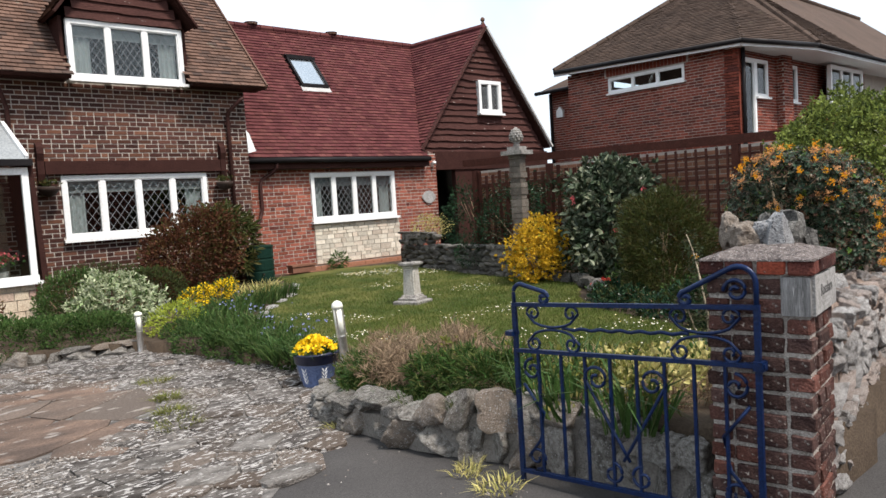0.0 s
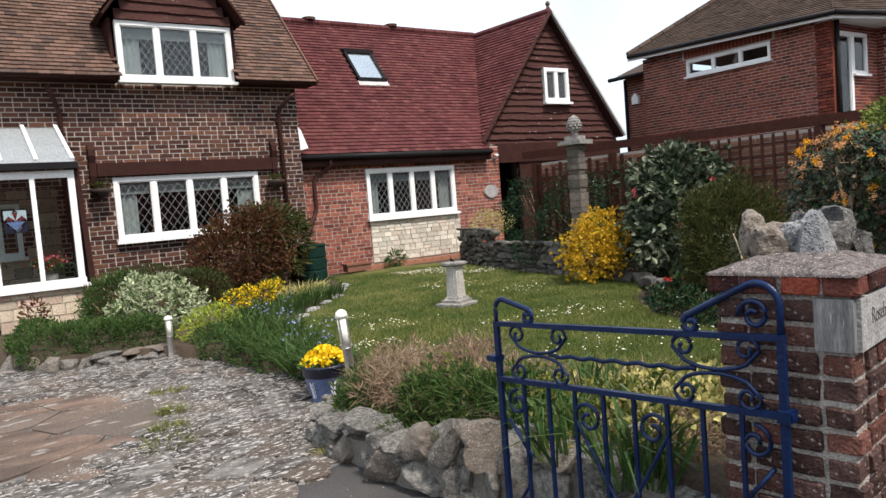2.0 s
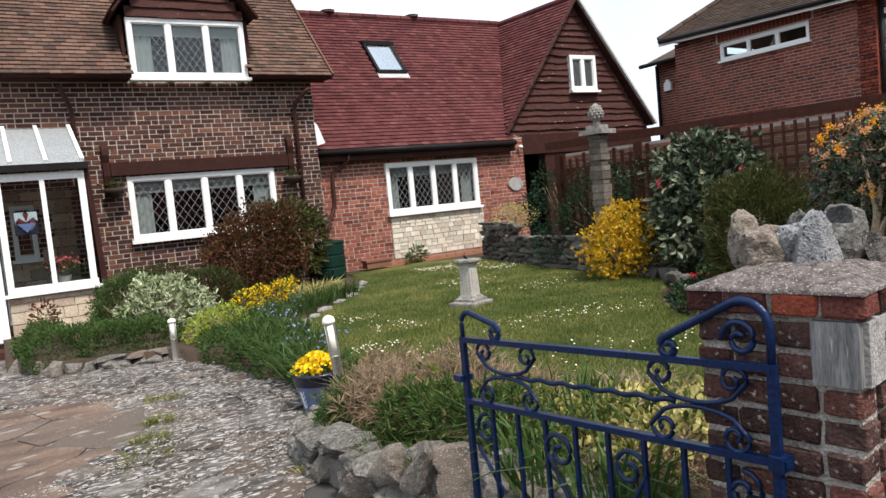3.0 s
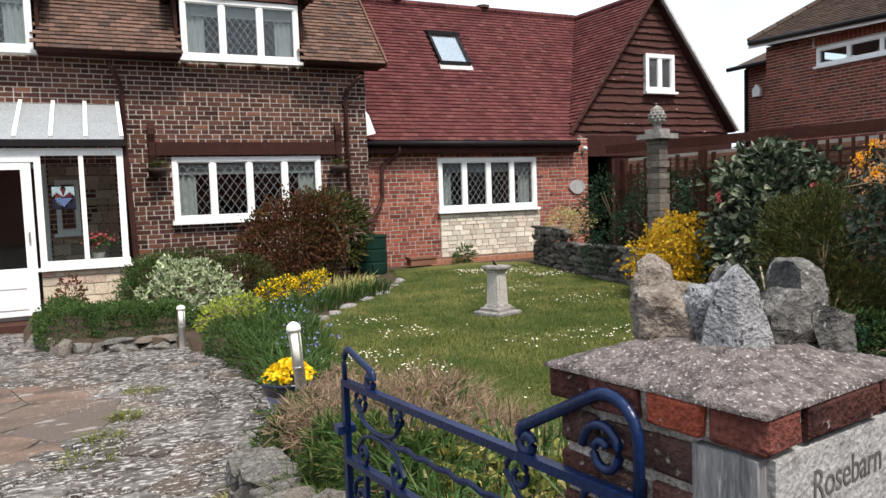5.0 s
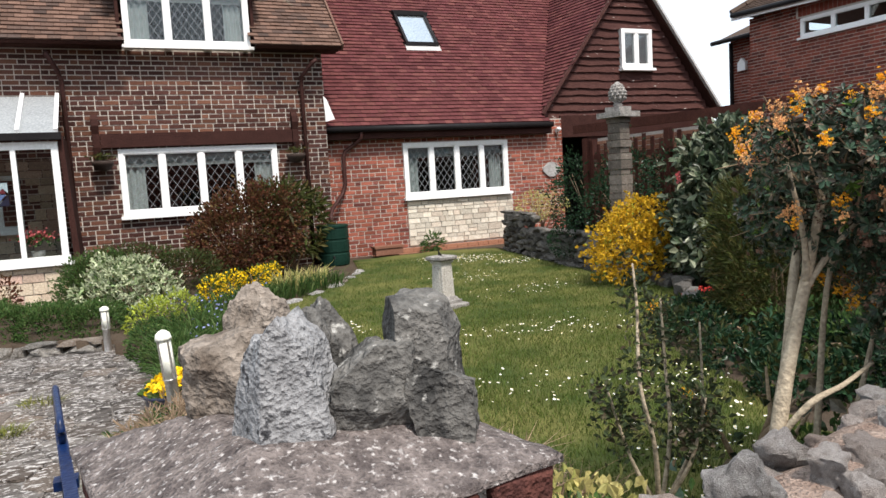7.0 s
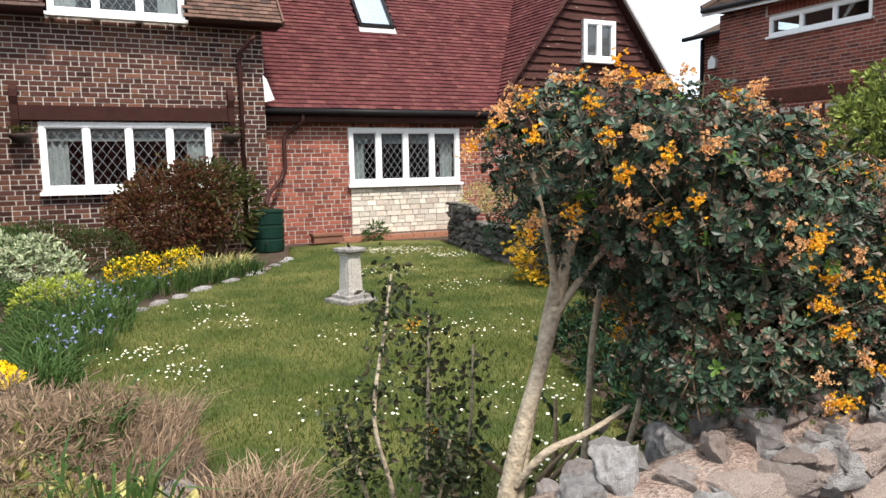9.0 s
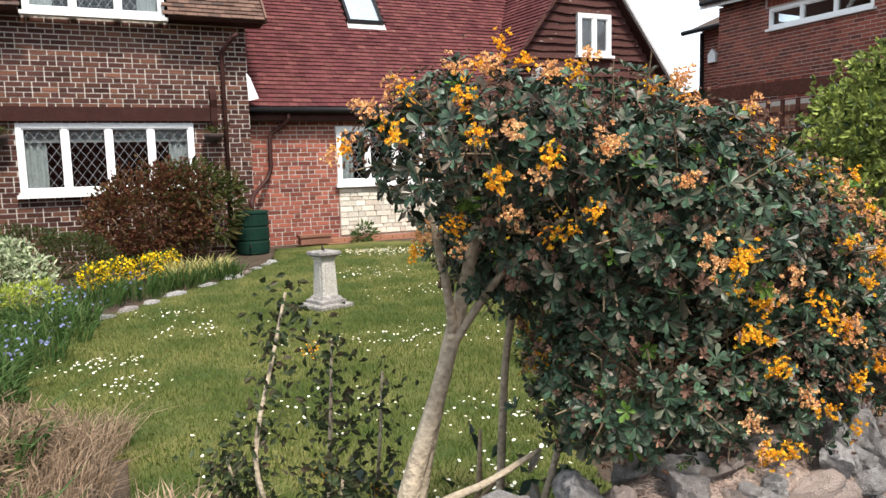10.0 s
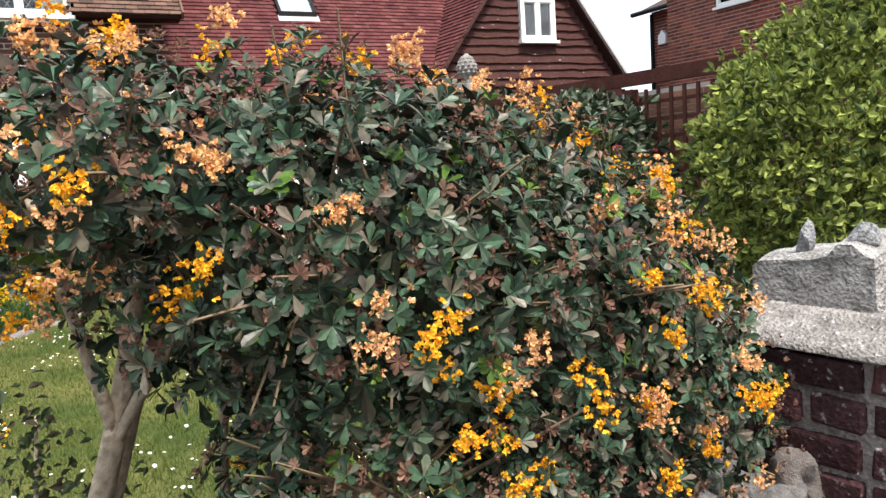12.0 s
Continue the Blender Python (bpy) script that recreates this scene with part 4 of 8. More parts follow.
for e in (VAL, RB):
    a = e + Vector((0, -0.03, 0.0))
    b = APEX + Vector((0, -0.03, 0.0))
    wpart("barge_board", Geo().bar(a, b, 0.05, 0.09, up=(0, 1, 0)), M["clad"] if e is VAL else M["lead"], house)

# skylight on the red roof
def on_wing(x, b, lift=0.0):
    nn = Vector((0, -ws.z, ws.y))
    return Vector((x, WE_Y, WE_Z)) + ws * b + nn * lift


b0, b1 = (14.28 - WE_Y) / ws.y, (14.92 - WE_Y) / ws.y
sk = thing("skylight", "dark framed roof window with grey lead apron", "skylight", at=tuple(on_wing(9.18, b0)))
g = Geo()
for a, b in (((8.85, b0), (8.85, b1)), ((9.51, b0), (9.51, b1))):
    g.bar(on_wing(*a, 0.05), on_wing(*b, 0.05), 0.055, 0.09)
for b in (b0, b1):
    g.bar(on_wing(8.82, b, 0.05), on_wing(9.54, b, 0.05), 0.06, 0.09)
g.bar(on_wing(8.82, b1 - 0.06, 0.075), on_wing(9.58, b1 - 0.06, 0.075), 0.1, 0.08)
wpart("frame", g, M["gutter"], sk)
wpart("pane", Geo().face([on_wing(8.87, b0, 0.06), on_wing(9.49, b0, 0.06), on_wing(9.49, b1, 0.06), on_wing(8.87, b1, 0.06)]), M["sky_glass"], sk)
g = Geo().face([on_wing(8.80, b0 - 0.17, 0.034), on_wing(9.57, b0 - 0.17, 0.034), on_wing(9.56, b0 - 0.02, 0.045), on_wing(8.81, b0 - 0.02, 0.045)])
g.face([on_wing(8.78, b0 - 0.2, 0.0), on_wing(9.58, b0 - 0.2, 0.0), on_wing(9.58, b1 + 0.05, 0.0), on_wing(8.78, b1 + 0.05, 0.0)])
wpart("apron", g, M["lead"], sk, "pale lead flashing")

rc = thing("ridge_cowl", "raised clay vent tile on the red roof ridge", "ridge vent", "vents on the ridge", at=(8.4, RY, RZ + 0.08))
part("tile", Geo().lathe([(0.15, 0), (0.15, 0.03), (0.16, 0.035), (0.16, 0.05), (0.04, 0.06)], (0, 0, 0), 12), M["tile_brown"], rc)
copy_thing(rc, Matrix.Translation((10.6, RY, RZ + 0.08)))

# gutters and downpipes
gt = thing("gutter", "black gutter along the red roof eave", "gutter", at=(9.0, WE_Y, 2.5))
g = Geo().tube([(6.62, WE_Y - 0.05, WE_Z - 0.05), (11.28, WE_Y - 0.05, WE_Z - 0.05)], 0.055, 10)
wpart("channel", g, M["gutter"], gt, smooth=True)
wpart("fascia", Geo().box((6.62, WE_Y + 0.01, WE_Z - 0.22), (11.3, WE_Y + 0.04, WE_Z - 0.02)).box((6.64, WE_Y + 0.04, WE_Z - 0.22), (11.3, WING_Y - 0.008, WE_Z - 0.19)), M["timber"], gt)
wpart("flashing", Geo().add([(6.60, 12.70, 3.12), (6.66, 12.70, 3.05), (6.78, 12.70, 2.72), (6.62, 12.70, 2.68), (6.60, 12.74, 3.12), (6.66, 12.74, 3.05), (6.78, 12.74, 2.72), (6.62, 12.74, 2.68)], [(0, 3, 2, 1), (0, 1, 5, 4), (1, 2, 6, 5), (2, 3, 7, 6), (3, 0, 4, 7)]), M["white"], gt, "white mortar fillet at the roof end")
dp = thing("downpipe", "brown plastic downpipe on the brown brick wall", "downpipe", at=(6.23, 12.66, 0.3))
g = Geo().tube([(6.45, 12.40, 3.68), (6.38, 12.42, 3.62), (6.23, 12.62, 3.42), (6.23, 12.66, 3.3), (6.23, 12.66, 0.3)], 0.036, 10)
wpart("pipe", g, M["pipe"], dp, smooth=True)
for z in (3.2, 2.3, 1.3):
    wpart("bracket", Geo().box((6.17, 12.66, z), (6.29, 12.72, z + 0.05)), M["pipe"], dp)
dp = thing("downpipe", "brown cranked downpipe from red roof into the water butt", "downpipe", at=(7.3, 12.9, 0.9))
g = Geo().tube([(7.28, 12.83, 2.52), (7.28, 12.84, 2.40), (7.2, 12.95, 2.30), (7.02, 13.02, 2.18), (6.98, 13.02, 2.08), (6.98, 13.02, 1.60), (6.9, 12.98, 1.42), (6.62, 12.7, 1.18), (6.55, 12.6, 1.05), (6.55, 12.55, 0.93)], 0.036, 10)
wpart("pipe", g, M["pipe"], dp, smooth=True)
dp = thing("downpipe", "brown downpipe beside the white porch", "downpipe", at=(2.62, 12.66, 0.2))
wpart("pipe", Geo().tube([(2.50, 12.42, 3.72), (2.62, 12.62, 3.5), (2.66, 12.67, 3.36), (2.66, 12.67, 0.2)], 0.036, 10), M["pipe"], dp, smooth=True)

# timber lintel with carved ends over the ground-floor window
lt = thing("lintel", "dark brown timber beam over the window", "lintel", at=(4.5, 12.68, 2.36))
wpart("beam", Geo().box((3.10, 12.62, 2.352), (6.0, MAIN_Y - 0.004, 2.56)), M["timber"], lt)
for x in (3.04, 6.06):
    g = Geo()
    prof = [(12.71, 2.85), (12.66, 2.85), (12.60, 2.78), (12.58, 2.68), (12.62, 2.56), (12.62, 2.36), (12.66, 2.22), (12.71, 2.18)]
    n = len(prof)
    g.add([(x - 0.05, *p) for p in prof] + [(x + 0.05, *p) for p in prof], [tuple(reversed(range(n))), tuple(range(n, 2 * n))] + [(i, (i + 1) % n, n + (i + 1) % n, n + i) for i in range(n)])
    wpart("bracket", g, M["timber"], lt)

# ---- porch ----
PY = 11.42
porch = thing("porch", "white glazed lean-to porch on a cream stone base", "porch", at=(1.6, PY, 0.1))
g = Geo()
g.box((1.50, PY + 0.02, 0.08), (2.54, PY + 0.2, 0.78)).box((2.36, PY + 0.2, 0.08), (2.54, MAIN_Y - 0.01, 0.78))
wpart("base_wall", g, M["mortar"], porch)
g = Geo()
fr = [((1.50, 0.87), (1.58, 2.28)), ((2.50, 0.87), (2.585, 2.28)), ((1.50, 2.28), (2.585, 2.38)), ((1.50, 0.78), (2.60, 0.87)), ((2.03, 0.87), (2.09, 2.28))]
for (a, c), (b, d) in fr:
    wpart("frame_bar", Geo().box((a, PY - 0.03, c), (b, PY + 0.05, d)), M["white"], porch)
wpart("sill", Geo().box((1.46, PY - 0.08, 0.745), (2.64, PY + 0.06, 0.785)), M["white"], porch)
for a, b in ((1.58, 2.03), (2.09, 2.50)):
    p = wpart("pane", Geo().box((a, PY + 0.005, 0.87), (b, PY + 0.011, 2.28)), M["glass"], porch)
    p.visible_shadow = False
door = wpart("door", Geo().box((0.56, PY - 0.02, 0.17), (1.46, PY + 0.03, 0.80)).box((0.56, PY - 0.02, 0.80), (0.66, PY + 0.03, 2.2)).box((1.34, PY - 0.02, 0.80), (1.46, PY + 0.03, 2.2)).box((0.66, PY - 0.02, 2.1), (1.34, PY + 0.03, 2.2)), M["white"], porch, "white half-glazed porch door")
part("panel", Geo().box((0.70, PY - 0.032, 0.26), (1.32, PY - 0.02, 0.48)), M["white"], door)
part("panel", Geo().box((0.70, PY - 0.032, 0.54), (1.32, PY - 0.02, 0.74)), M["white"], door)
p = part("pane", Geo().box((0.66, PY, 0.80), (1.34, PY + 0.006, 2.1)), M["glass"], door)
p.visible_shadow = False
part("handle", Geo().box((1.385, PY - 0.06, 1.15), (1.41, PY - 0.02, 1.28)), M["steel"], door)
wpart("frame_bar", Geo().box((-1.6, PY - 0.03, 2.2), (1.50, PY + 0.05, 2.38)), M["white"], porch)
wpart("frame_bar", Geo().box((0.46, PY - 0.03, 0.1), (0.55, PY + 0.05, 2.2)), M["white"], porch)
wpart("frame_bar", Geo().box((-1.6, PY - 0.03, 0.78), (0.46, PY + 0.05, 0.87)), M["white"], porch)
wpart("frame_bar", Geo().box((-0.6, PY - 0.03, 0.87), (-0.52, PY + 0.05, 2.2)), M["white"], porch)
p = wpart("pane", Geo().box((-1.6, PY + 0.005, 0.87), (0.46, PY + 0.011, 2.2)), M["glass"], porch)
p.visible_shadow = False
wpart("base_wall", Geo().box((-1.6, PY + 0.02, 0.08), (0.46, PY + 0.2, 0.78)), M["porch_stone"], porch)
wpart("step", Geo().box((0.4, PY - 0.38, -0.02), (1.5, PY + 0.1, 0.1)), M["brick_brown"], porch, "dark brick doorstep")
wpart("gutter", Geo().box((-1.6, PY - 0.12, 2.40), (2.64, PY - 0.02, 2.49)), M["gutter"], porch)
for x in (-1.4, -0.95, -0.5, -0.05, 0.4, 0.85, 1.3, 1.72, 2.14, 2.585):
    wpart("roof_bar", Geo().bar((x, PY - 0.06, 2.52), (x, MAIN_Y - 0.02, 3.16), 0.05, 0.05), M["white"], porch)
wpart("roof_sheet", Geo().add([(-1.6, PY - 0.08, 2.49), (2.60, PY - 0.08, 2.49), (2.60, MAIN_Y - 0.01, 3.13), (-1.6, MAIN_Y - 0.01, 3.13), (-1.6, PY - 0.08, 2.48), (2.60, PY - 0.08, 2.48), (2.60, MAIN_Y - 0.01, 3.12), (-1.6, MAIN_Y - 0.01, 3.12)], [(0, 1, 2, 3), (7, 6, 5, 4), (0, 4, 5, 1), (1, 5, 6, 2)]), M["roof_glass"], porch, "grey translucent roof sheets")
wpart("side_board", Geo().add([(2.59, PY - 0.02, 2.46), (2.65, PY - 0.02, 2.46), (2.72, PY - 0.02, 0.78), (2.64, PY - 0.02, 0.78), (2.59, MAIN_Y - 0.01, 2.46), (2.65, MAIN_Y - 0.01, 2.46), (2.72, MAIN_Y - 0.01, 0.78), (2.64, MAIN_Y - 0.01, 0.78)], [(0, 3, 2, 1), (0, 1, 5, 4), (1, 2, 6, 5), (2, 3, 7, 6), (3, 0, 4, 7)]), M["timber"], porch)
# stones of the porch base, in uneven courses
rs = random.Random(8)
z = 0.10
while z < 0.72:
    h = rs.choice((0.12, 0.16, 0.2))
    h = min(h, 0.735 - z)
    x = 1.50
    while x < 2.52:
        w = rs.uniform(0.14, 0.3)
        b = min(x + w, 2.545)
        if 2.545 - b < 0.07:
            b = 2.545
        wpart("stone", Geo().box((x + 0.006, PY - rs.uniform(0.0, 0.014), z + 0.006), (b - 0.006, PY + 0.02, z + h - 0.006), back=False), M["porch_stone"], porch)
        x = b
    z += h
# things inside the porch
pf = thing("potted_geranium", "red geranium in a pale pot on the porch ledge", "plant", at=(2.2, PY + 0.25, 0.79))
g = Geo().lathe([(0.07, 0), (0.09, 0.14), (0.095, 0.15)], (2.2, PY + 0.28, 0.79), 14)
wpart("pot", g, M["plaque"], pf)
lv = Leaves()
rs = random.Random(3)
lv.lay(leaf_shape(0.06, 0.05), [aim((2.2 + rs.gauss(0, 0.11) - 2.2, 0.03 + rs.gauss(0, 0.06), 0.2 + rs.uniform(0, 0.16)), (rs.gauss(0, 1), rs.gauss(0, 1), 0.6), rs.uniform(0, 6), 1) for _ in range(90)])
part("leaf", lv.mesh("leaf", M["lf_green"]), M["lf_green"], pf, kind="stuff")
lv = Leaves()
lv.lay(leaf_shape(0.035, 0.03), [aim((rs.gauss(0, 0.1), 0.02 + rs.gauss(0, 0.06), 0.34 + rs.gauss(0, 0.05)), (rs.gauss(0, 1), rs.gauss(0, 1), 0.6), rs.uniform(0, 6), 1) for _ in range(140)])
part("flower", lv.mesh("flower", M["fl_pink"]), M["fl_pink"], pf, kind="stuff")
sg = thing("stained_glass", "small stained glass hanging in the porch window", "ornament", at=(1.82, PY + 0.03, 1.72))
def glass_piece(mm, pts):
    k = len(pts)
    part("glass_piece", Geo().add([(x, 0, q) for x, q in pts] + [(x, 0.006, q) for x, q in pts], [tuple(range(k)), tuple(reversed(range(k, 2 * k)))] + [(i, k + i, k + (i + 1) % k, (i + 1) % k) for i in range(k)]), M[mm], sg)


for mm, sx, sz in (("pale_pane", -1, 1), ("pale_pane", 1, 1), ("pot_dark", -1, -1), ("pot_dark", 1, -1)):
    glass_piece(mm, [(sx * 0.135, sz * 0.15), (sx * 0.012, sz * 0.15), (sx * 0.135, sz * 0.012)])
glass_piece("pot_blue", [(-0.11, -0.005), (0, -0.13), (0.11, -0.005)])
for k in range(5):
    a0, a1 = math.pi * k / 5 + 0.03, math.pi * (k + 1) / 5 - 0.03
    glass_piece(("ruby_pane", "pale_pane")[k % 2] if k != 2 else "ruby_pane", [(0, 0.008), (0.105 * math.cos(a0), 0.008 + 0.115 * math.sin(a0)), (0.105 * math.cos(a1), 0.008 + 0.115 * math.sin(a1))])
part("lead_frame", ring_frame(-0.145, 0.145, -0.16, 0.16, -0.004, 0.012, 0.01), M["gutter"], sg)
rs = random.Random(77)
g, z = Geo(), 0.14
while z < 2.2:
    h, x = rs.uniform(0.10, 0.18), 1.58
    while x < 2.5:
        w = rs.uniform(0.14, 0.34)
        if not (1.2 < z + h / 2 < 2.0 and x + w > 1.66 and x < 1.98):
            g.box((x + 0.006, MAIN_Y - 0.024 - rs.uniform(0, 0.012), z + 0.006), (min(x + w, 2.5) - 0.006, MAIN_Y - 0.008, min(z + h, 2.22) - 0.006))
        x += w
    z += h
wpart("inner_stonework", g, M["shaded_stone"], house, "stone facing of the wall inside the porch", kind="stuff")
window(house, 1.66, 1.98, 1.2, 2.0, MAIN_Y - 0.03, 1, name="inner_window", lattice=False, curtains="none", blind=False, frame_w=0.05, deep=0.03)
hd = thing("front_door", "dark brown wooden house door inside the porch", "door", at=(1.0, MAIN_Y, 0.12))
wpart("leaf", Geo().box((0.52, MAIN_Y + 0.04, 0.12), (1.48, MAIN_Y + 0.09, 2.18)), M["door_dark"], hd)
wpart("frame", Geo().box((0.44, MAIN_Y - 0.03, 0.1), (0.52, MAIN_Y + 0.1, 2.24)).box((1.48, MAIN_Y - 0.03, 0.1), (1.56, MAIN_Y + 0.1, 2.24)).box((0.52, MAIN_Y - 0.03, 2.18), (1.48, MAIN_Y + 0.1, 2.24)), M["white"], hd)

# ---- wall fittings ----
pq = thing("name_plaque", "pale stone plaque on the red brick wall", "plaque", at=(11.36, WING_Y, 1.6))
g = Geo()
n = 20
prof = [(0.19 * math.cos(2 * math.pi * i / n) * (1 + 0.12 * math.cos(8 * math.pi * i / n)), 0.15 * math.sin(2 * math.pi * i / n)) for i in range(n)]
g.add([(11.36 + a, WING_Y - 0.045, 1.66 + b) for a, b in prof] + [(11.36 + a, WING_Y - 0.005, 1.66 + b) for a, b in prof], [tuple(range(n)), tuple(reversed(range(n, 2 * n)))] + [(i, n + i, n + (i + 1) % n, (i + 1) % n) for i in range(n)])
wpart("slab", g, M["plaque"], pq)
lampw = thing("outside_lamp", "small white outside lamp beside the dark doorway", "lamp", at=(11.5, WING_Y - 0.05, 2.4))
wpart("base", Geo().box((11.50, WING_Y - 0.06, 2.40), (11.56, WING_Y - 0.004, 2.48)), M["white"], lampw)
wpart("head", Geo().lathe([(0.02, 0), (0.05, 0.03), (0.05, 0.06), (0.02, 0.08)], (11.53, WING_Y - 0.10, 2.42), 12), M["white"], lampw, smooth=True)
for x in (3.10, 6.02):
    hb = thing("hanging_basket", "dry hanging basket on the brick wall", "basket", "baskets beside the window", at=(x, 12.6, 2.1))
    wpart("bowl", Geo().lathe([(0.03, 0.0), (0.10, 0.03), (0.15, 0.10), (0.16, 0.15), (0.13, 0.15)], (x, 12.55, 2.0), 14), M["door_dark"], hb, smooth=True)
    lv = Leaves()
    rs = random.Random(int(x * 10))
    lv.lay(leaf_shape(0.07, 0.025), [aim((rs.gauss(0, 0.08), -0.05 + rs.gauss(0, 0.06), 0.06 + rs.uniform(0, 0.08)), (rs.gauss(0, 1), rs.gauss(0, 1), 0.7), rs.uniform(0, 6), 1) for _ in range(60)])
    part("plant", lv.mesh("plant", M["lf_heath"]), M["lf_heath"], hb, kind="stuff")
    wpart("hook", Geo().tube([(x, 12.71, 2.32), (x, 12.55, 2.34), (x, 12.55, 2.13)], 0.008, 6), M["gutter"], hb)

# cream stone panel under the wing window
panel = thing("stone_panel", "cream stone facing under the wing window", "stone facing", at=(9.3, WING_Y, 0.38))
wpart("backing", Geo().box((STONE[0], WING_Y - 0.012, STONE[2]), (STONE[1], WING_Y, STONE[3])), M["mortar"], panel)
rs = random.Random(12)
z = STONE[2]
while z < STONE[3] - 0.03:
    h = min(rs.choice((0.07, 0.1, 0.14)), STONE[3] - z)
    x = STONE[0]
    while x < STONE[1] - 0.02:
        b = min(x + rs.uniform(0.1, 0.3), STONE[1])
        if STONE[1] - b < 0.07:
            b = STONE[1]
        split = h > 0.12 and rs.random() < 0.4
        for q0, q1 in (((z, z + h / 2), (z + h / 2, z + h)) if split else ((z, z + h),)):
            wpart("stone", Geo().box((x + 0.007, WING_Y - 0.022 - rs.uniform(0, 0.015), q0 + 0.006), (b - 0.007, WING_Y - 0.012, q1 - 0.006), back=False), M["cream_stone"], panel)
        x = b
    z += h
plinth = thing("brick_plinth", "low tan brick plinth along the wing wall", "plinth", at=(9.0, WING_Y - 0.1, 0.2))
for k in range(2):
    for i in range(14):
        x = 7.4 + i * 0.225 + (0.11 if k else 0)
        wpart("brick", Geo().box((x, WING_Y - 0.22 + k * 0.08, 0.2 + k * 0.075), (x + 0.215, WING_Y - 0.008, 0.268 + k * 0.075)), M["brick_fence"], plinth)

# ---- the house next door ----
nb = thing("neighbour_house", "red brick house with hipped brown tiled roof", "house", at=(19.0, 11.0, 0.0))
NX, NY = 17.6, 8.38
side = Matrix(((0, 1, 0, NX), (-1, 0, 0, 13.6), (0, 0, 1, 0), (0, 0, 0, 1)))  # wall coordinates: along runs towards the street
NW = (1.43, 3.78, 4.27, 4.69)
g = Geo(True)
for a, b, c, d in wall_cells(0, 13.6 - NY, 0, 5.0, [NW]):
    g.box((a, 0, c), (b, 0.26, d), side)
wpart("wall", g, M["mortar"], nb)
wpart("brickwork", bricks(0, 13.6 - NY, 0.9, 5.0, 0, [NW, (1.3, 3.9, 4.74, 4.94)], 31, side), M["brick_next"], nb, "red bricks", kind="stuff")
for i in range(23):
    wpart("soldier_brick", Geo().box((1.36 + i * 0.108, -0.007, 4.74), (1.36 + i * 0.108 + 0.098, 0, 4.94), side, back=False), M["brick_next"], nb)
window(nb, *NW, 0.03, 3, label="long white three-light window", lattice=False, curtains="none", blind=False, frame_w=0.06, m=side)
NF = [(0.35, 1.05, 2.6, 4.65), (1.05, 1.75, 3.7, 4.65), (3.1, 3.6, 3.65, 4.65)]
front = Matrix.Translation((NX, NY + 0.12, 0))
g = Geo(True)
for a, b, c, d in wall_cells(0.0, 14.0, 0, 5.0, NF):
    g.box((a, 0, c), (b, 0.26, d), front)
wpart("wall", g, M["mortar"], nb)
wpart("brickwork", bricks(0.3, 9.0, 1.5, 5.0, 0, NF, 33, front), M["brick_next"], nb, kind="stuff")
g = Geo().box((NX, NY, 0), (NX + 0.3, NY + 0.12, 5.0))
wpart("pier", g, M["brick_next"], nb)
wpart("pier", Geo().box((NX + 2.35, NY - 0.09, 0), (NX + 2.9, NY + 0.5, 4.95)), M["mortar"], nb)
wpart("brickwork", bricks(2.35, 2.9, 1.5, 4.95, 0, [], 34, Matrix.Translation((NX, NY - 0.09, 0))), M["brick_next"], nb, kind="stuff")
wpart("brickwork", bricks(0, 0.59, 1.5, 4.95, 0, [], 36, Matrix(((0, 1, 0, NX + 2.35), (-1, 0, 0, NY + 0.5), (0, 0, 1, 0), (0, 0, 0, 1)))), M["brick_next"], nb, kind="stuff")
window(nb, *NF[0], 0.0, 1, name="glazed_door", lattice=False, curtains="full", blind=False, frame_w=0.09, m=front, sill=False)
window(nb, *NF[1], 0.0, 1, lattice=False, curtains="full", blind=False, frame_w=0.07, m=front)
window(nb, *NF[2], 0.0, 1, lattice=False, curtains="full", blind=False, frame_w=0.07, m=front)
bay = Matrix.Translation((NX + 5.0, NY - 0.35, 0))
wpart("bay", Geo().box((0, 0.06, 2.5), (2.6, 0.9, 3.5), bay), M["brick_next"], nb)
window(nb, 0.0, 2.6, 3.5, 4.75, 0.1, 3, name="bay_window", lattice=False, curtains="full", blind=False, frame_w=0.09, m=bay)
wpart("pipe", Geo().tube([(NX + 0.12, NY - 0.06, 4.9), (NX + 0.12, NY - 0.06, 2.0)], 0.05, 8), M["gutter"], nb, smooth=True)
EZ = 4.93
pA, pB, pC, pD, pR = Vector((17.2, 8.1, EZ)), Vector((19.9, 7.4, EZ)), Vector((34, 7.4, EZ)), Vector((17.2, 13.78, EZ + 0.2)), Vector((22, 11, 8.0))
pE, pR2 = Vector((34, 14.35, EZ)), Vector((34, 11, 8.0))
g = Geo()
for poly in ([pD, pA, pR], [pA, pB, pR], [pB, pC, pR2, pR], [pE, pD, pR, pR2]):
    slab_face(g, poly, 0.05)
wpart("roof", g, M["tile_next"], nb, "weathered brown hipped roof")


def tri_tiles(a, b, c, seed, mat, gauge=0.11):
    u = (b - a).normalized()
    nn = (b - a).cross(c - a).normalized()
    s = nn.cross(u)
    if s.z < 0:
        s = -s
    L = (c - a).dot(s)
    W = (b - a).length
    ca = (c - a).dot(u)
    return tiles(a, u, s, W, L, lambda p, q: ca * q / L - 0.05 < p < W - (W - ca) * q / L + 0.05, seed, gauge, 0.17)


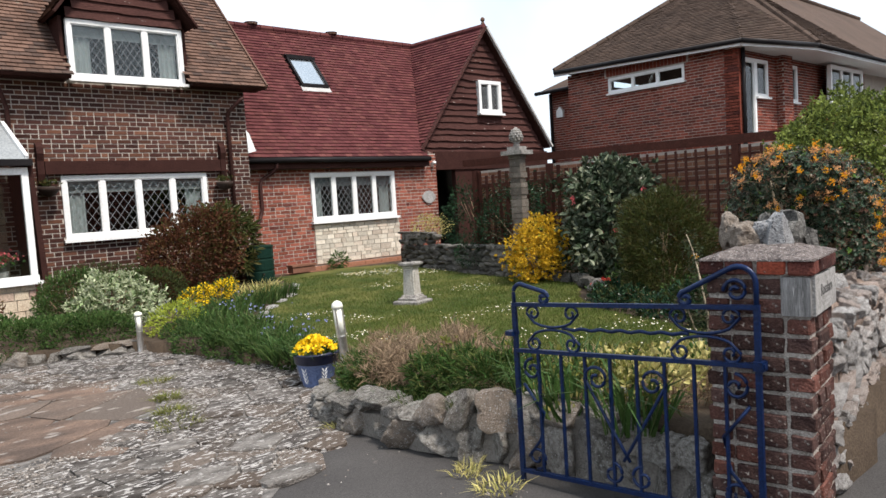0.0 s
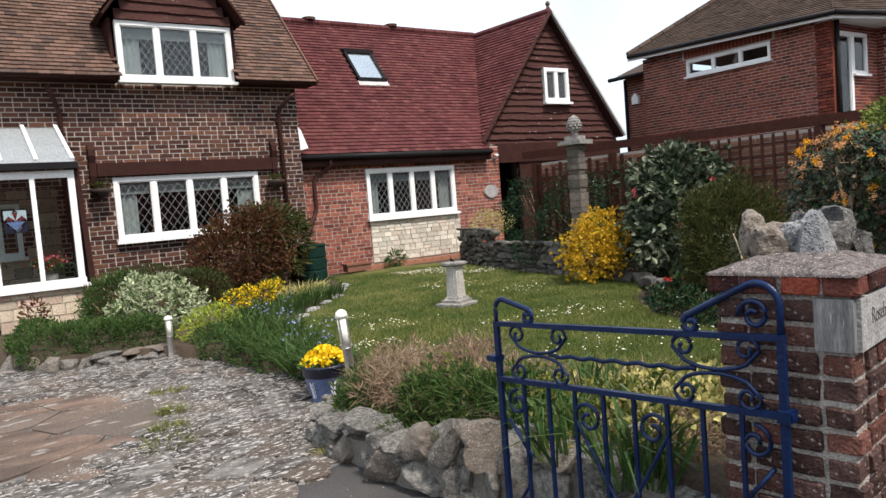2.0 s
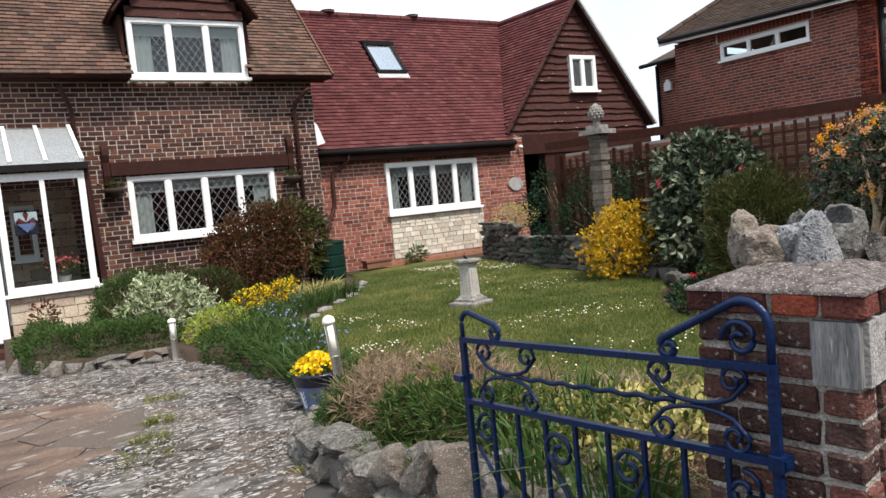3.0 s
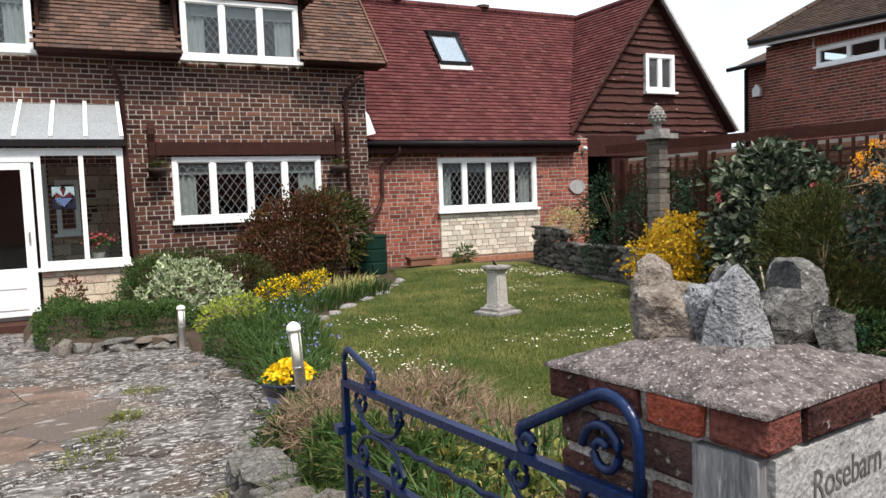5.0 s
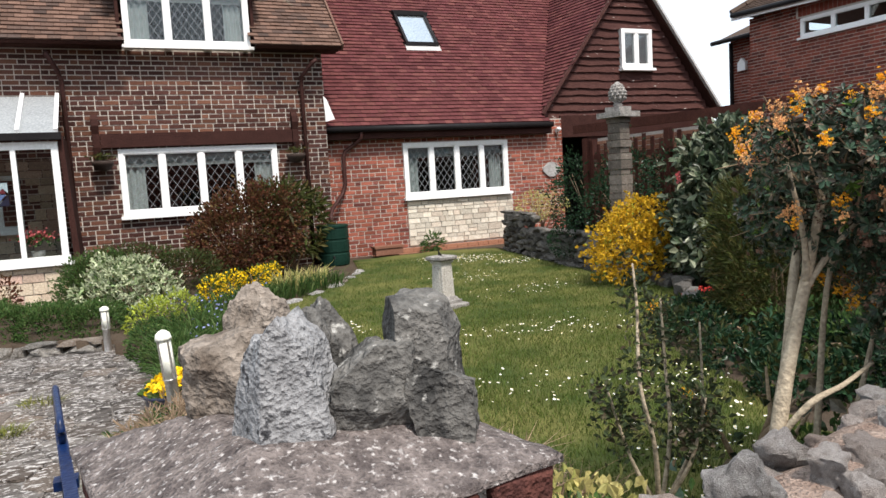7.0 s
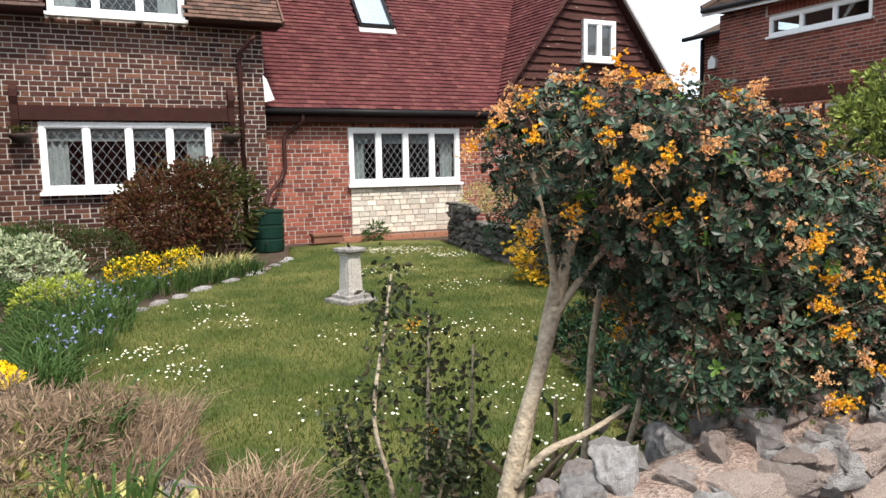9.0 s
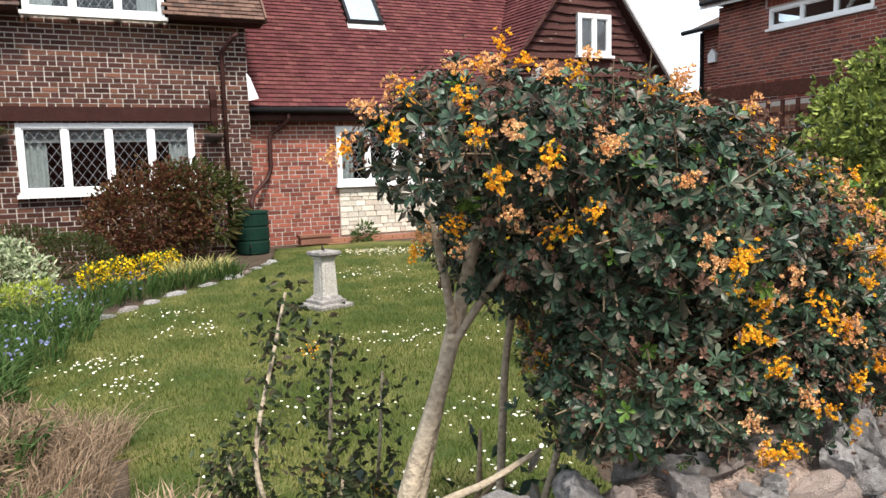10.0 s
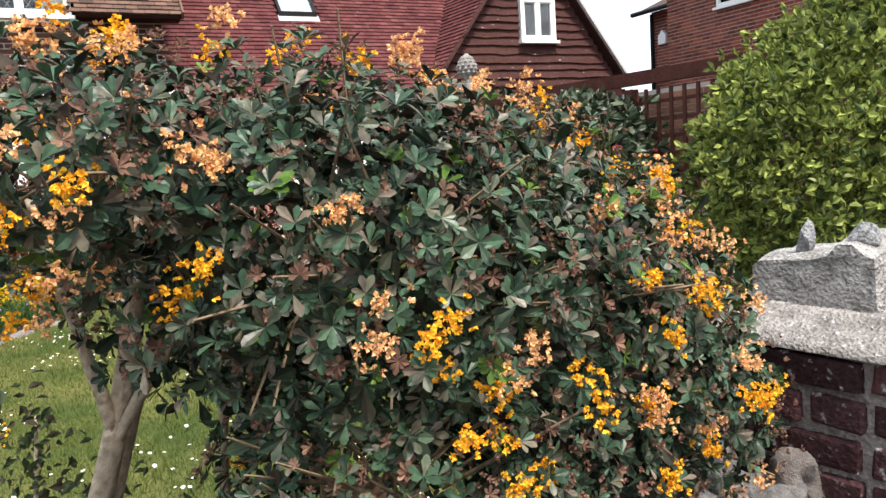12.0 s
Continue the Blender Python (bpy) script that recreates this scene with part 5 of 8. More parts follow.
for k, (a, b, c) in enumerate(((pD, pA, pR), (pA, pB, pR), (pB, Vector((24.2, 7.4, EZ)), pR))):
    wpart("roof_tiles", tri_tiles(a, b, c, 40 + k, "tile_next"), M["tile_next"], nb, kind="stuff")
for a, b in ((pD, pA), (pA, pB), (pB, pC)):
    wpart("gutter", Geo().tube([a + Vector((0, 0, -0.02)), b + Vector((0, 0, -0.02))], 0.06, 8), M["gutter"], nb, smooth=True)
    wpart("fascia", Geo().bar(a + Vector((0.06, 0.06, -0.10)), b + Vector((0.06, 0.06, -0.10)), 0.03, 0.07), M["white"], nb)
wpart("soffit", Geo().face([pA + Vector((0.05, 0.05, -0.1)), pB + Vector((0, 0.05, -0.1)), pC + Vector((0, 0.05, -0.1)), (34, 9, EZ - 0.1), (17.7, 9, EZ - 0.1)]), M["white"], nb)
for a, b in ((pB, pR), (pD, pR), (pR, pR2)):
    gg = Geo()
    for i in range(16):
        gg.tube([a.lerp(b, i / 16) + Vector((0, 0, 0.03)), a.lerp(b, (i + 0.95) / 16) + Vector((0, 0, 0.03))], 0.09, 8)
    wpart("hip_tile", gg, M["tile_next"], nb, kind="stuff")
# lower rear block of the neighbour
rb = Matrix(((0, 1, 0, NX + 0.9), (-1, 0, 0, 15.05), (0, 0, 1, 0), (0, 0, 0, 1)))
wpart("rear_wall", Geo().box((0, 0, 0), (1.6, 3, 4.78), rb), M["mortar"], nb)
wpart("brickwork", bricks(0, 1.6, 1.5, 4.78, 0, [], 35, rb), M["brick_next"], nb, kind="stuff")
g = Geo()
slab_face(g, [(NX + 0.55, 15.3, 4.78), (NX + 0.55, 13.5, 4.78), (NX + 1.7, 13.5, 5.4), (NX + 1.7, 14.3, 5.4)], 0.08)
wpart("rear_roof", g, M["tile_next"], nb)
wpart("gutter", Geo().tube([(NX + 0.5, 15.32, 4.75), (NX + 0.5, 13.5, 4.75)], 0.06, 8), M["gutter"], nb)
wpart("pipe", Geo().tube([(NX + 0.83, 14.98, 4.72), (NX + 0.83, 14.98, 1.0)], 0.05, 8), M["gutter"], nb)
al = thing("alarm_box", "white alarm box on the red brick wall", "alarm box", at=(NX + 0.85, 14.6, 4.1))
wpart("case", Geo().add([(NX + 0.8, 14.5, 3.95), (NX + 0.8, 14.75, 3.95), (NX + 0.8, 14.75, 4.15), (NX + 0.8, 14.62, 4.28), (NX + 0.8, 14.5, 4.15), (NX + 0.9, 14.5, 3.95), (NX + 0.9, 14.75, 3.95), (NX + 0.9, 14.75, 4.15), (NX + 0.9, 14.62, 4.28), (NX + 0.9, 14.5, 4.15)], [(0, 1, 2, 3, 4), (9, 8, 7, 6, 5), (0, 5, 6, 1), (1, 6, 7, 2), (2, 7, 8, 3), (3, 8, 9, 4), (4, 9, 5, 0)]), M["white"], al)

# ---- fence with trellis ----
FX = 10.25
fence = thing("fence", "red-brown stained fence with square trellis and wide top board", "fence", at=(FX, 6.5, 0.25))
wpart("top_board", Geo().add([(FX - 0.04, 3.2, 2.08), (FX + 0.04, 3.2, 2.08), (FX + 0.04, 10.6, 2.20), (FX - 0.04, 10.6, 2.20), (FX - 0.04, 3.2, 2.21), (FX + 0.04, 3.2, 2.21), (FX + 0.04, 10.6, 2.33), (FX - 0.04, 10.6, 2.33)], [(0, 1, 2, 3), (7, 6, 5, 4), (0, 3, 7, 4), (1, 5, 6, 2), (0, 4, 5, 1), (3, 2, 6, 7)]), M["fence"], fence)
for y in (3.3, 4.95, 6.62, 8.4, 10.3):
    wpart("post", Geo().box((FX - 0.05, y - 0.05, 0.2), (FX + 0.05, y + 0.05, 2.1)), M["fence"], fence)
for i in range(20):
    y = 3.40 + i * 0.165
    if y < 6.58:
        wpart("slat", Geo().box((FX - 0.034, y, 0.40), (FX - 0.012, y + 0.034, 2.08)), M["fence"], fence)
for i in range(10):
    wpart("slat", Geo().box((FX - 0.012, 3.3, 0.45 + i * 0.165), (FX + 0.008, 6.62, 0.484 + i * 0.165)), M["fence"], fence)
for i in range(20):
    y = 6.75 + i * 0.18
    wpart("paling", Geo().box((FX + 0.02, y, 0.3), (FX + 0.036, y + 0.075, 2.02 + 0.05 * math.sin(i * 1.7))), M["fence"], fence)
for z in (0.7, 1.75):
    wpart("rail", Geo().box((FX + 0.036, 6.7, z), (FX + 0.07, 10.5, z + 0.08)), M["fence"], fence)
bw = thing("boundary_brick_wall", "brown brick boundary wall behind the trellis", "wall", at=(FX + 0.5, 6, 0))
bwm = Matrix(((0, 1, 0, FX + 0.45), (-1, 0, 0, 10.6), (0, 0, 1, 0), (0, 0, 0, 1)))
wpart("core", Geo().box((0, 0, 0), (7.4, 0.2, 2.11), bwm), M["mortar"], bw)
wpart("brickwork", bricks(0, 7.4, 0.2, 2.11, 0, [], 37, bwm), M["brick_fence"], bw, kind="stuff")

# ---- stone pillar with a pineapple ----
pp = thing("stone_pillar", "slim weathered stone pillar with pineapple finial", "pillar", at=(9.36, 8.36, 0.2))
rs = random.Random(15)
z = 0.2
pm = Matrix.Translation((9.36, 8.36, 0)) @ Matrix.Rotation(radians(12), 4, "Z")
while z < 2.2:
    h = rs.uniform(0.07, 0.13)
    a = 0.105 + rs.uniform(-0.012, 0.012)
    wpart("stone", Geo().box((-a, -a, z), (a + rs.uniform(-0.02, 0.02), a, min(z + h, 2.25) - 0.008), pm), M["pillar_stone"], pp)
    z += h
wpart("cap", Geo().box((-0.2, -0.2, 2.25), (0.2, 0.2, 2.32), pm).box((-0.12, -0.12, 2.32), (0.12, 0.12, 2.39), pm), M["concrete"], pp)
g = Geo()
rings = [(0.05, 0), (0.065, 0.03), (0.045, 0.05), (0.085, 0.09), (0.108, 0.15), (0.108, 0.19), (0.088, 0.25), (0.05, 0.30), (0.015, 0.33)]
g.lathe(rings, (9.36, 8.36, 2.39), 16)
wpart("finial", g, M["concrete"], pp, "carved pineapple finial", smooth=True)
for k in range(5):
    for i in range(10):
        a = 2 * math.pi * (i + 0.5 * (k % 2)) / 10
        zz, rr = 2.50 + k * 0.04, (0.098, 0.108, 0.103, 0.085, 0.062)[k]
        wpart("scale", Geo().lathe([(0.001, -0.03), (0.024, 0), (0.001, 0.03)], (9.36 + rr * math.cos(a), 8.36 + rr * math.sin(a), zz), 6), M["concrete"], pp)

# ---- low stone walls of the raised bed ----
def stone_row(root, path, z0, z1, seed, mat, wide=(0.14, 0.3), tall=(0.07, 0.12), thick=0.16, proud=0.02):
    """Rough coursed stones along a line, each one an object."""
    r = random.Random(seed)
    pool = [rock_mesh("stone", mat, seed * 31 + k, (1, 1, 1), 0.12, 3, 1.0, 6) for k in range(10)]
    pts = [Vector((*p, 0)) for p in path]
    for a, b in zip(pts, pts[1:]):
        ux = (b - a).normalized()
        ang = math.atan2(ux.y, ux.x)
        L = (b - a).length
        z = z0
        while z < z1 - 0.02:
            h = r.uniform(*tall)
            x = -r.uniform(0, 0.1)
            while x < L:
                w = r.uniform(*wide)
                c = a + ux * (x + w / 2)
                ob = new("stone", r.choice(pool))
                ob.matrix_basis = Matrix.Translation((c.x - root.location.x, c.y - root.location.y, z - root.location.z)) @ Matrix.Rotation(ang + r.uniform(-0.06, 0.06), 4, "Z") @ Matrix.Diagonal((w * 1.06, thick + r.uniform(-proud, proud), min(h, z1 - z + 0.03) * 1.12, 1))
                ob.parent = root
                x += w
            z += h


rw = thing("raised_bed_wall", "weathered grey dry stone wall of the raised bed", "stone wall", at=(9.4, 10.2, 0.15))
stone_row(rw, [(9.62, 11.95), (9.42, 10.75)], 0.12, 0.92, 51, M["rubble_grey"])
stone_row(rw, [(9.42, 10.75), (9.25, 8.35)], 0.12, 0.68, 52, M["rubble_grey"])
wpart("core", Geo().add([(9.58, 12.0, 0.1), (9.3, 8.35, 0.1), (10.15, 8.35, 0.1), (10.15, 12.0, 0.1), (9.58, 12.0, 0.6), (9.3, 8.35, 0.6), (10.15, 8.35, 0.6), (10.15, 12.0, 0.6)], [(4, 5, 6, 7), (0, 1, 5, 4), (1, 2, 6, 5), (2, 3, 7, 6), (3, 0, 4, 7)]), M["earth"], rw)
eb = thing("bed_edging", "low rough stones edging the lawn", "edging", at=(9.0, 6.8, 0.15))
stone_row(eb, [(9.22, 8.3), (9.0, 6.9), (8.3, 6.0)], 0.14, 0.28, 53, M["rubble_grey"], (0.2, 0.36), (0.12, 0.16), 0.2)
db = thing("drive_edging", "pale rough stones edging the bed beside the drive", "edging", at=(2.3, 8.95, 0.0))
stone_row(db, [(1.45, 10.0), (1.75, 9.3), (2.25, 9.02), (2.98, 8.8)], -0.02, 0.11, 54, M["rubble_wall"], (0.14, 0.34), (0.1, 0.17), 0.2)

le = thing("lawn_edging", "flat pale stones let into the lawn edge by the border", "edging", at=(4.9, 9.0, 0.17))
rs = random.Random(57)
flat = [rock_mesh("stone", M["rubble"], 560 + k, (1, 1, 1), 0.12, 3, 0.9, 6) for k in range(5)]
for a, b in (((4.02, 8.1), (4.9, 9.25)), ((4.9, 9.25), (5.9, 10.3)), ((5.9, 10.3), (6.5, 11.2))):
    L, x = math.hypot(b[0] - a[0], b[1] - a[1]), 0.0
    while x < L:
        w = rs.uniform(0.18, 0.4)
        cx, cy = a[0] + (b[0] - a[0]) * (x + w / 2) / L, a[1] + (b[1] - a[1]) * (x + w / 2) / L
        ob = new("stone", rs.choice(flat))
        ob.parent = le
        ob.matrix_basis = Matrix.Translation((cx - 4.9 + 0.05, cy - 9.0, garden_z(cx, cy) - 0.17 - 0.03)) @ Matrix.Rotation(math.atan2(b[1] - a[1], b[0] - a[0]) + rs.uniform(-0.2, 0.2), 4, "Z") @ Matrix.Diagonal((w, rs.uniform(0.12, 0.22), 0.06, 1))
        x += w + rs.uniform(0.02, 0.3)

# ---- retaining wall of the front bed ----
fb = thing("front_bed_wall", "rough limestone wall holding the front flower bed", "stone wall", at=(2.95, 3.8, 0))
BED_LINE = [(3.27, 1.72, 0.30), (3.25, 2.2, 0.36), (3.24, 2.7, 0.38), (3.08, 3.1, 0.32), (2.96, 3.5, 0.25), (2.93, 4.2, 0.17), (2.98, 4.6, 0.14), (3.1, 4.85, 0.12), (3.32, 5.02, 0.11)]
core = Geo()
for k, (a, b) in enumerate(zip(BED_LINE, BED_LINE[1:])):
    stone_row(fb, [a[:2], b[:2]], -0.02, a[2], 61 + k, M["rubble_wall"], (0.12, 0.28), (0.12, 0.3), 0.26, 0.025)
    core.face([(a[0] - 0.07, a[1], 0), (b[0] - 0.07, b[1], 0), (b[0] - 0.06, b[1], b[2] - 0.04), (a[0] - 0.06, a[1], a[2] - 0.04)])
    core.face([(a[0] - 0.06, a[1], a[2] - 0.04), (b[0] - 0.06, b[1], b[2] - 0.04), (b[0] + 0.16, b[1], b[2]), (a[0] + 0.16, a[1], a[2])])
wpart("core", core, M["rubble_bed"], fb)

# ---- gate piers and boundary wall ----
PIER = Matrix.Translation((3.325, 1.45, 0)) @ Matrix.Rotation(radians(9.5), 4, "Z")
BRICK_POOL = {}


def brick_mesh(w, d, h, mat, v=0):
    key = (round(w, 3), round(d, 3), round(h, 3), mat, v)
    if key not in BRICK_POOL:
        bm = bmesh.new()
        bmesh.ops.create_cube(bm, size=1.0, matrix=Matrix.Diagonal((w, d, h, 1)))
        bmesh.ops.bevel(bm, geom=list(bm.edges), offset=0.006, segments=1, affect="EDGES")
        r = random.Random(len(BRICK_POOL))
        for p in bm.verts:
            p.co += Vector((r.uniform(-1, 1), r.uniform(-1, 1), r.uniform(-1, 1))) * 0.0032
        me = bpy.data.meshes.new("brick")
        bm.to_mesh(me)
        bm.free()
        me.materials.append(M[mat])
        BRICK_POOL[key] = me
    return BRICK_POOL[key]


def pier(root, m, wide, z0, z1, course, seed, mat="brick_pier", skip=None):
    """Courses of bricks round a square pier, each brick an object."""
    r = random.Random(seed)
    loc = Matrix.Translation(-root.location)
    z, k = z0, 0
    while z + course * 0.7 < z1:
        h = course - 0.019
        for side_k in range(4):
            turn = Matrix.Rotation(math.pi / 2 * side_k, 4, "Z")
            span = wide if side_k % 2 == k % 2 else wide - 0.205
            cuts = [0.5, 0.5] if (k + side_k) % 2 else ([0.24, 0.52, 0.24] if span > 0.3 else [0.45, 0.55])
            x = -span / 2
            for c in cuts:
                w = c * span - 0.017
                if not (skip and skip(side_k, x + w / 2, z)):
                    ob = new("brick", brick_mesh(w, 0.1025, h, mat, r.randrange(6)))
                    ob.parent = root
                    ob.matrix_basis = loc @ m @ turn @ Matrix.Translation((x + w / 2 + 0.0085, -wide / 2 + 0.051 + r.uniform(-0.004, 0.004), z + h / 2 + r.uniform(-0.002, 0.002))) @ Matrix.Rotation(r.uniform(-0.012, 0.012), 4, "Y")
                x += c * span
        z += course
        k += 1


p1 = thing("gate_pier", "square brick gate pier with a sloped concrete cap", "gate pier", at=(3.325, 1.45, 0))
wpart("core", Geo().box((-0.201, -0.201, 0), (0.201, 0.201, 1.165), PIER), M["mortar_dark"], p1)
pier(p1, PIER, 0.43, 0.02, 1.165, 0.0815, 71, skip=lambda sk, x, z: (sk == 0 and 0.97 < z < 1.16) or (sk == 3 and x > 0.08 and 0.97 < z < 1.16))
pier(p1, PIER, 0.462, 1.163, 1.24, 0.0775, 72, "brick_top")
wpart("core", Geo().box((-0.215, -0.215, 1.166), (0.215, 0.215, 1.22), PIER), M["mortar_dark"], p1)


def frustum(m, half0, z0, half1, z1, z2, n=10, seed=1):
    """A cap that slopes in from its edge, with an uneven floated top."""
    g = Geo()
    idx = {}
    for i in range(n + 1):
        for j in range(n + 1):
            x, y = (2 * i / n - 1) * half0, (2 * j / n - 1) * half0
            e = max(abs(x), abs(y))
            k = clamp((half0 - e) / max(half0 - half1, 1e-4))
            z = z1 + (z2 - z1) * k + 0.005 * noise.noise(Vector((x * 22, y * 22, seed)))
            wob = 1 + 0.012 * noise.noise(Vector((x * 9, y * 9, seed + 5)))
            idx[i, j] = len(g.v)
            g.v.append(tuple(m @ Vector((x * wob, y * wob, z))))
    for i in range(n):
        for j in range(n):
            g.f.append((idx[i, j], idx[i + 1, j], idx[i + 1, j + 1], idx[i, j + 1]))
    rim = [idx[i, 0] for i in range(n)] + [idx[n, j] for j in range(n)] + [idx[i, n] for i in range(n, 0, -1)] + [idx[0, j] for j in range(n, 0, -1)]
    low = len(g.v)
    for q in rim:
        p = m.inverted() @ Vector(g.v[q])
        g.v.append(tuple(m @ Vector((p.x, p.y, z0))))
    for a in range(len(rim)):
        b = (a + 1) % len(rim)
        g.f.append((rim[b], rim[a], low + a, low + b))
    return g


wpart("cap", frustum(PIER, 0.231, 1.222, 0.09, 1.231, 1.282, 40), M["cap"], p1, "rough pebbly concrete cap", smooth=True)
plq = wpart("plaque", Geo().box((-0.2, -0.226, 0.995), (0.205, -0.19, 1.155), PIER), M["plaque"], p1, "engraved pale stone name plaque")
text = bpy.data.curves.new("lettering", "FONT")
text.body, text.size, text.extrude, text.align_x = "Rosebarn", 0.072, 0.0008, "CENTER"
text.space_character = 0.95
word = bpy.data.objects.new("lettering", text)
word_mesh = bpy.data.meshes.new_from_object(word)
bpy.data.objects.remove(word)
word_mesh.transform(PIER @ Matrix.Translation((0.015, -0.2265, 1.065)) @ Matrix.Rotation(radians(90), 4, "X") @ Matrix.Diagonal((0.86, 1.0, 1.0, 1)))
word_mesh.materials.append(M["ink"])
word_ob = new("lettering", word_mesh)
word_ob.parent = plq
wpart("side_stone", Geo().box((-0.224, -0.212, 0.995), (-0.19, -0.1, 1.155), PIER), M["plaque_side"], p1)


def boulder(label, size, foot, turn, seed, mat, tilt=0.0, point=0.0, group="stones on the gate pier", facets=(), cuts=9, rough=0.09, levels=4, block=0.75):
    me = rock_mesh("boulder", M[mat], seed, size, rough, levels, block, cuts, facets)
    zmax = max(v.co.z for v in me.vertices)
    for v in me.vertices:
        k = v.co.z / zmax
        v.co.x *= 1 - point * k
        v.co.y *= 1 - point * k * 0.7
    ob = new("boulder", me)
    ob.matrix_basis = Matrix.Translation(foot) @ Matrix.Rotation(radians(turn), 4, "Z") @ Matrix.Rotation(radians(tilt), 4, "X")
    return tagged(ob, label, "stone", group)


boulder("rounded brown pitted boulder at the back of the pier cap", (0.095, 0.10, 0.182), (3.318, 1.625, 1.245), -38, 81, "boulder", 0, 0.1, cuts=3, rough=0.18, levels=5, block=0.35)
boulder("squat brown pitted boulder on the pier cap", (0.135, 0.11, 0.135), (3.272, 1.53, 1.250), -38, 86, "boulder", 0, 0.04, cuts=3, rough=0.18, levels=5, block=0.7, facets=((-0.1, -0.3, 0.95, 0.40),))
boulder("pale grey split rock with a sharp front ridge", (0.128, 0.12, 0.170), (3.296, 1.385, 1.250), -40, 82, "boulder_grey", 0, 0.36, cuts=0, rough=0.11, levels=5, block=1.0, facets=((-0.55, -0.82, 0.10, 0.33), (0.58, -0.80, 0.12, 0.28), (-0.38, -0.05, 0.92, 0.39), (0.50, -0.05, 0.86, 0.44), (0.98, 0.0, 0.12, 0.45), (-0.97, 0.0, 0.25, 0.44)))
boulder("wedge of pale rock leaning behind the split one", (0.10, 0.085, 0.138), (3.315, 1.455, 1.250), -10, 90, "boulder_grey", 0, 0.1, cuts=3, rough=0.2, levels=5, block=0.9)
boulder("dark jagged rock standing behind the pale one", (0.10, 0.085, 0.168), (3.382, 1.468, 1.250), -20, 89, "boulder_dark", 0, 0.25, cuts=5, rough=0.22, levels=5, block=0.8)
boulder("upright grey rock with a flat pale top", (0.115, 0.11, 0.170), (3.474, 1.392, 1.250), -42, 84, "boulder_dark", 0, 0.06, cuts=3, rough=0.12, levels=5, block=1.0, facets=((0.22, -0.1, 1.0, 0.43), (-0.85, -0.5, 0.05, 0.36), (0.6, -0.7, 0.25, 0.36), (0.80, 0.0, 0.5, 0.42)))
boulder("broken brown-grey rock beside the upright one", (0.11, 0.10, 0.125), (3.398, 1.372, 1.250), -35, 85, "boulder_dark", 0, 0.06, cuts=4, rough=0.13, levels=5, block=1.0, facets=((0.5, -0.8, 0.2, 0.30), (-0.5, -0.2, 0.85, 0.38)))
boulder("low brown stone at the foot of the upright rock", (0.085, 0.07, 0.095), (3.478, 1.345, 1.248), -30, 83, "boulder_dark", 0, 0.12, cuts=6, rough=0.14, levels=5, block=1.0)

# boundary wall of rubble, with upright stones along its top
sw = thing("street_wall", "rubble stone boundary wall with upright coping stones", "stone wall", at=tuple(wall_point(1.3, 0.15)))
g = Geo()
pts = [wall_point(x, y, 0) for x, y in ((0, 0.03), (2.86, 0.03), (2.86, 0.32), (0, 0.32))]
g.add(pts + [p + Vector((0, 0, 0.76)) for p in pts], [(4, 5, 6, 7), (0, 1, 5, 4), (1, 2, 6, 5), (2, 3, 7, 6), (3, 0, 4, 7)])
wpart("core", g, M["mortar_pink"], sw)
rs = random.Random(91)
pool = [rock_mesh("stone", M["rubble"], 900 + k, (1, 1, 1), 0.26, 4, 0.85, 7) for k in range(14)]
z = 0.0
while z < 0.72:
    h = rs.uniform(0.12, 0.18)
    x = rs.uniform(0, 0.08)
    while x < 2.82:
        w = rs.uniform(0.14, 0.3)
        c = wall_point(x + w / 2, 0.05, z)
        ob = new("stone", rs.choice(pool))
        ob.parent = sw
        ob.matrix_basis = Matrix.Translation(c - sw.location) @ Matrix.Rotation(radians(11) + rs.uniform(-0.1, 0.1), 4, "Z") @ Matrix.Diagonal((w * 1.05, 0.15, h * 1.05, 1))
        x += w
    z += h
wpart("bedding", Geo().tube([wall_point(0.02 + 0.2 * k, 0.17 + 0.02 * math.sin(k * 2.1), 0.74 + 0.015 * math.sin(k * 1.3)) for k in range(15)], 0.115, 10, 1.45), M["mortar_pink"], sw, "pinkish mortar bedding of the coping", smooth=True)
x = 0.04
while x < 2.8:
    for back in (0.05, 0.17, 0.29):
        if rs.random() < 0.1:
            continue
        w, h = rs.uniform(0.07, 0.16), rs.uniform(0.06, 0.12) + (0.07 if rs.random() < 0.25 else 0)
        c = wall_point(x + w / 2 + rs.uniform(-0.04, 0.04), back + rs.uniform(-0.03, 0.03), 0.765 + rs.uniform(-0.02, 0.02) + (0.03 if back == 0.17 else 0))
        ob = new("coping_stone", rs.choice(pool))
        ob.parent = sw
        ob.matrix_basis = Matrix.Translation(c - sw.location) @ Matrix.Rotation(radians(11) + rs.uniform(-0.8, 0.8), 4, "Z") @ Matrix.Rotation(rs.uniform(-0.3, 0.3), 4, "X") @ Matrix.Diagonal((w, rs.uniform(0.08, 0.15), h, 1))
    x += rs.uniform(0.09, 0.14)

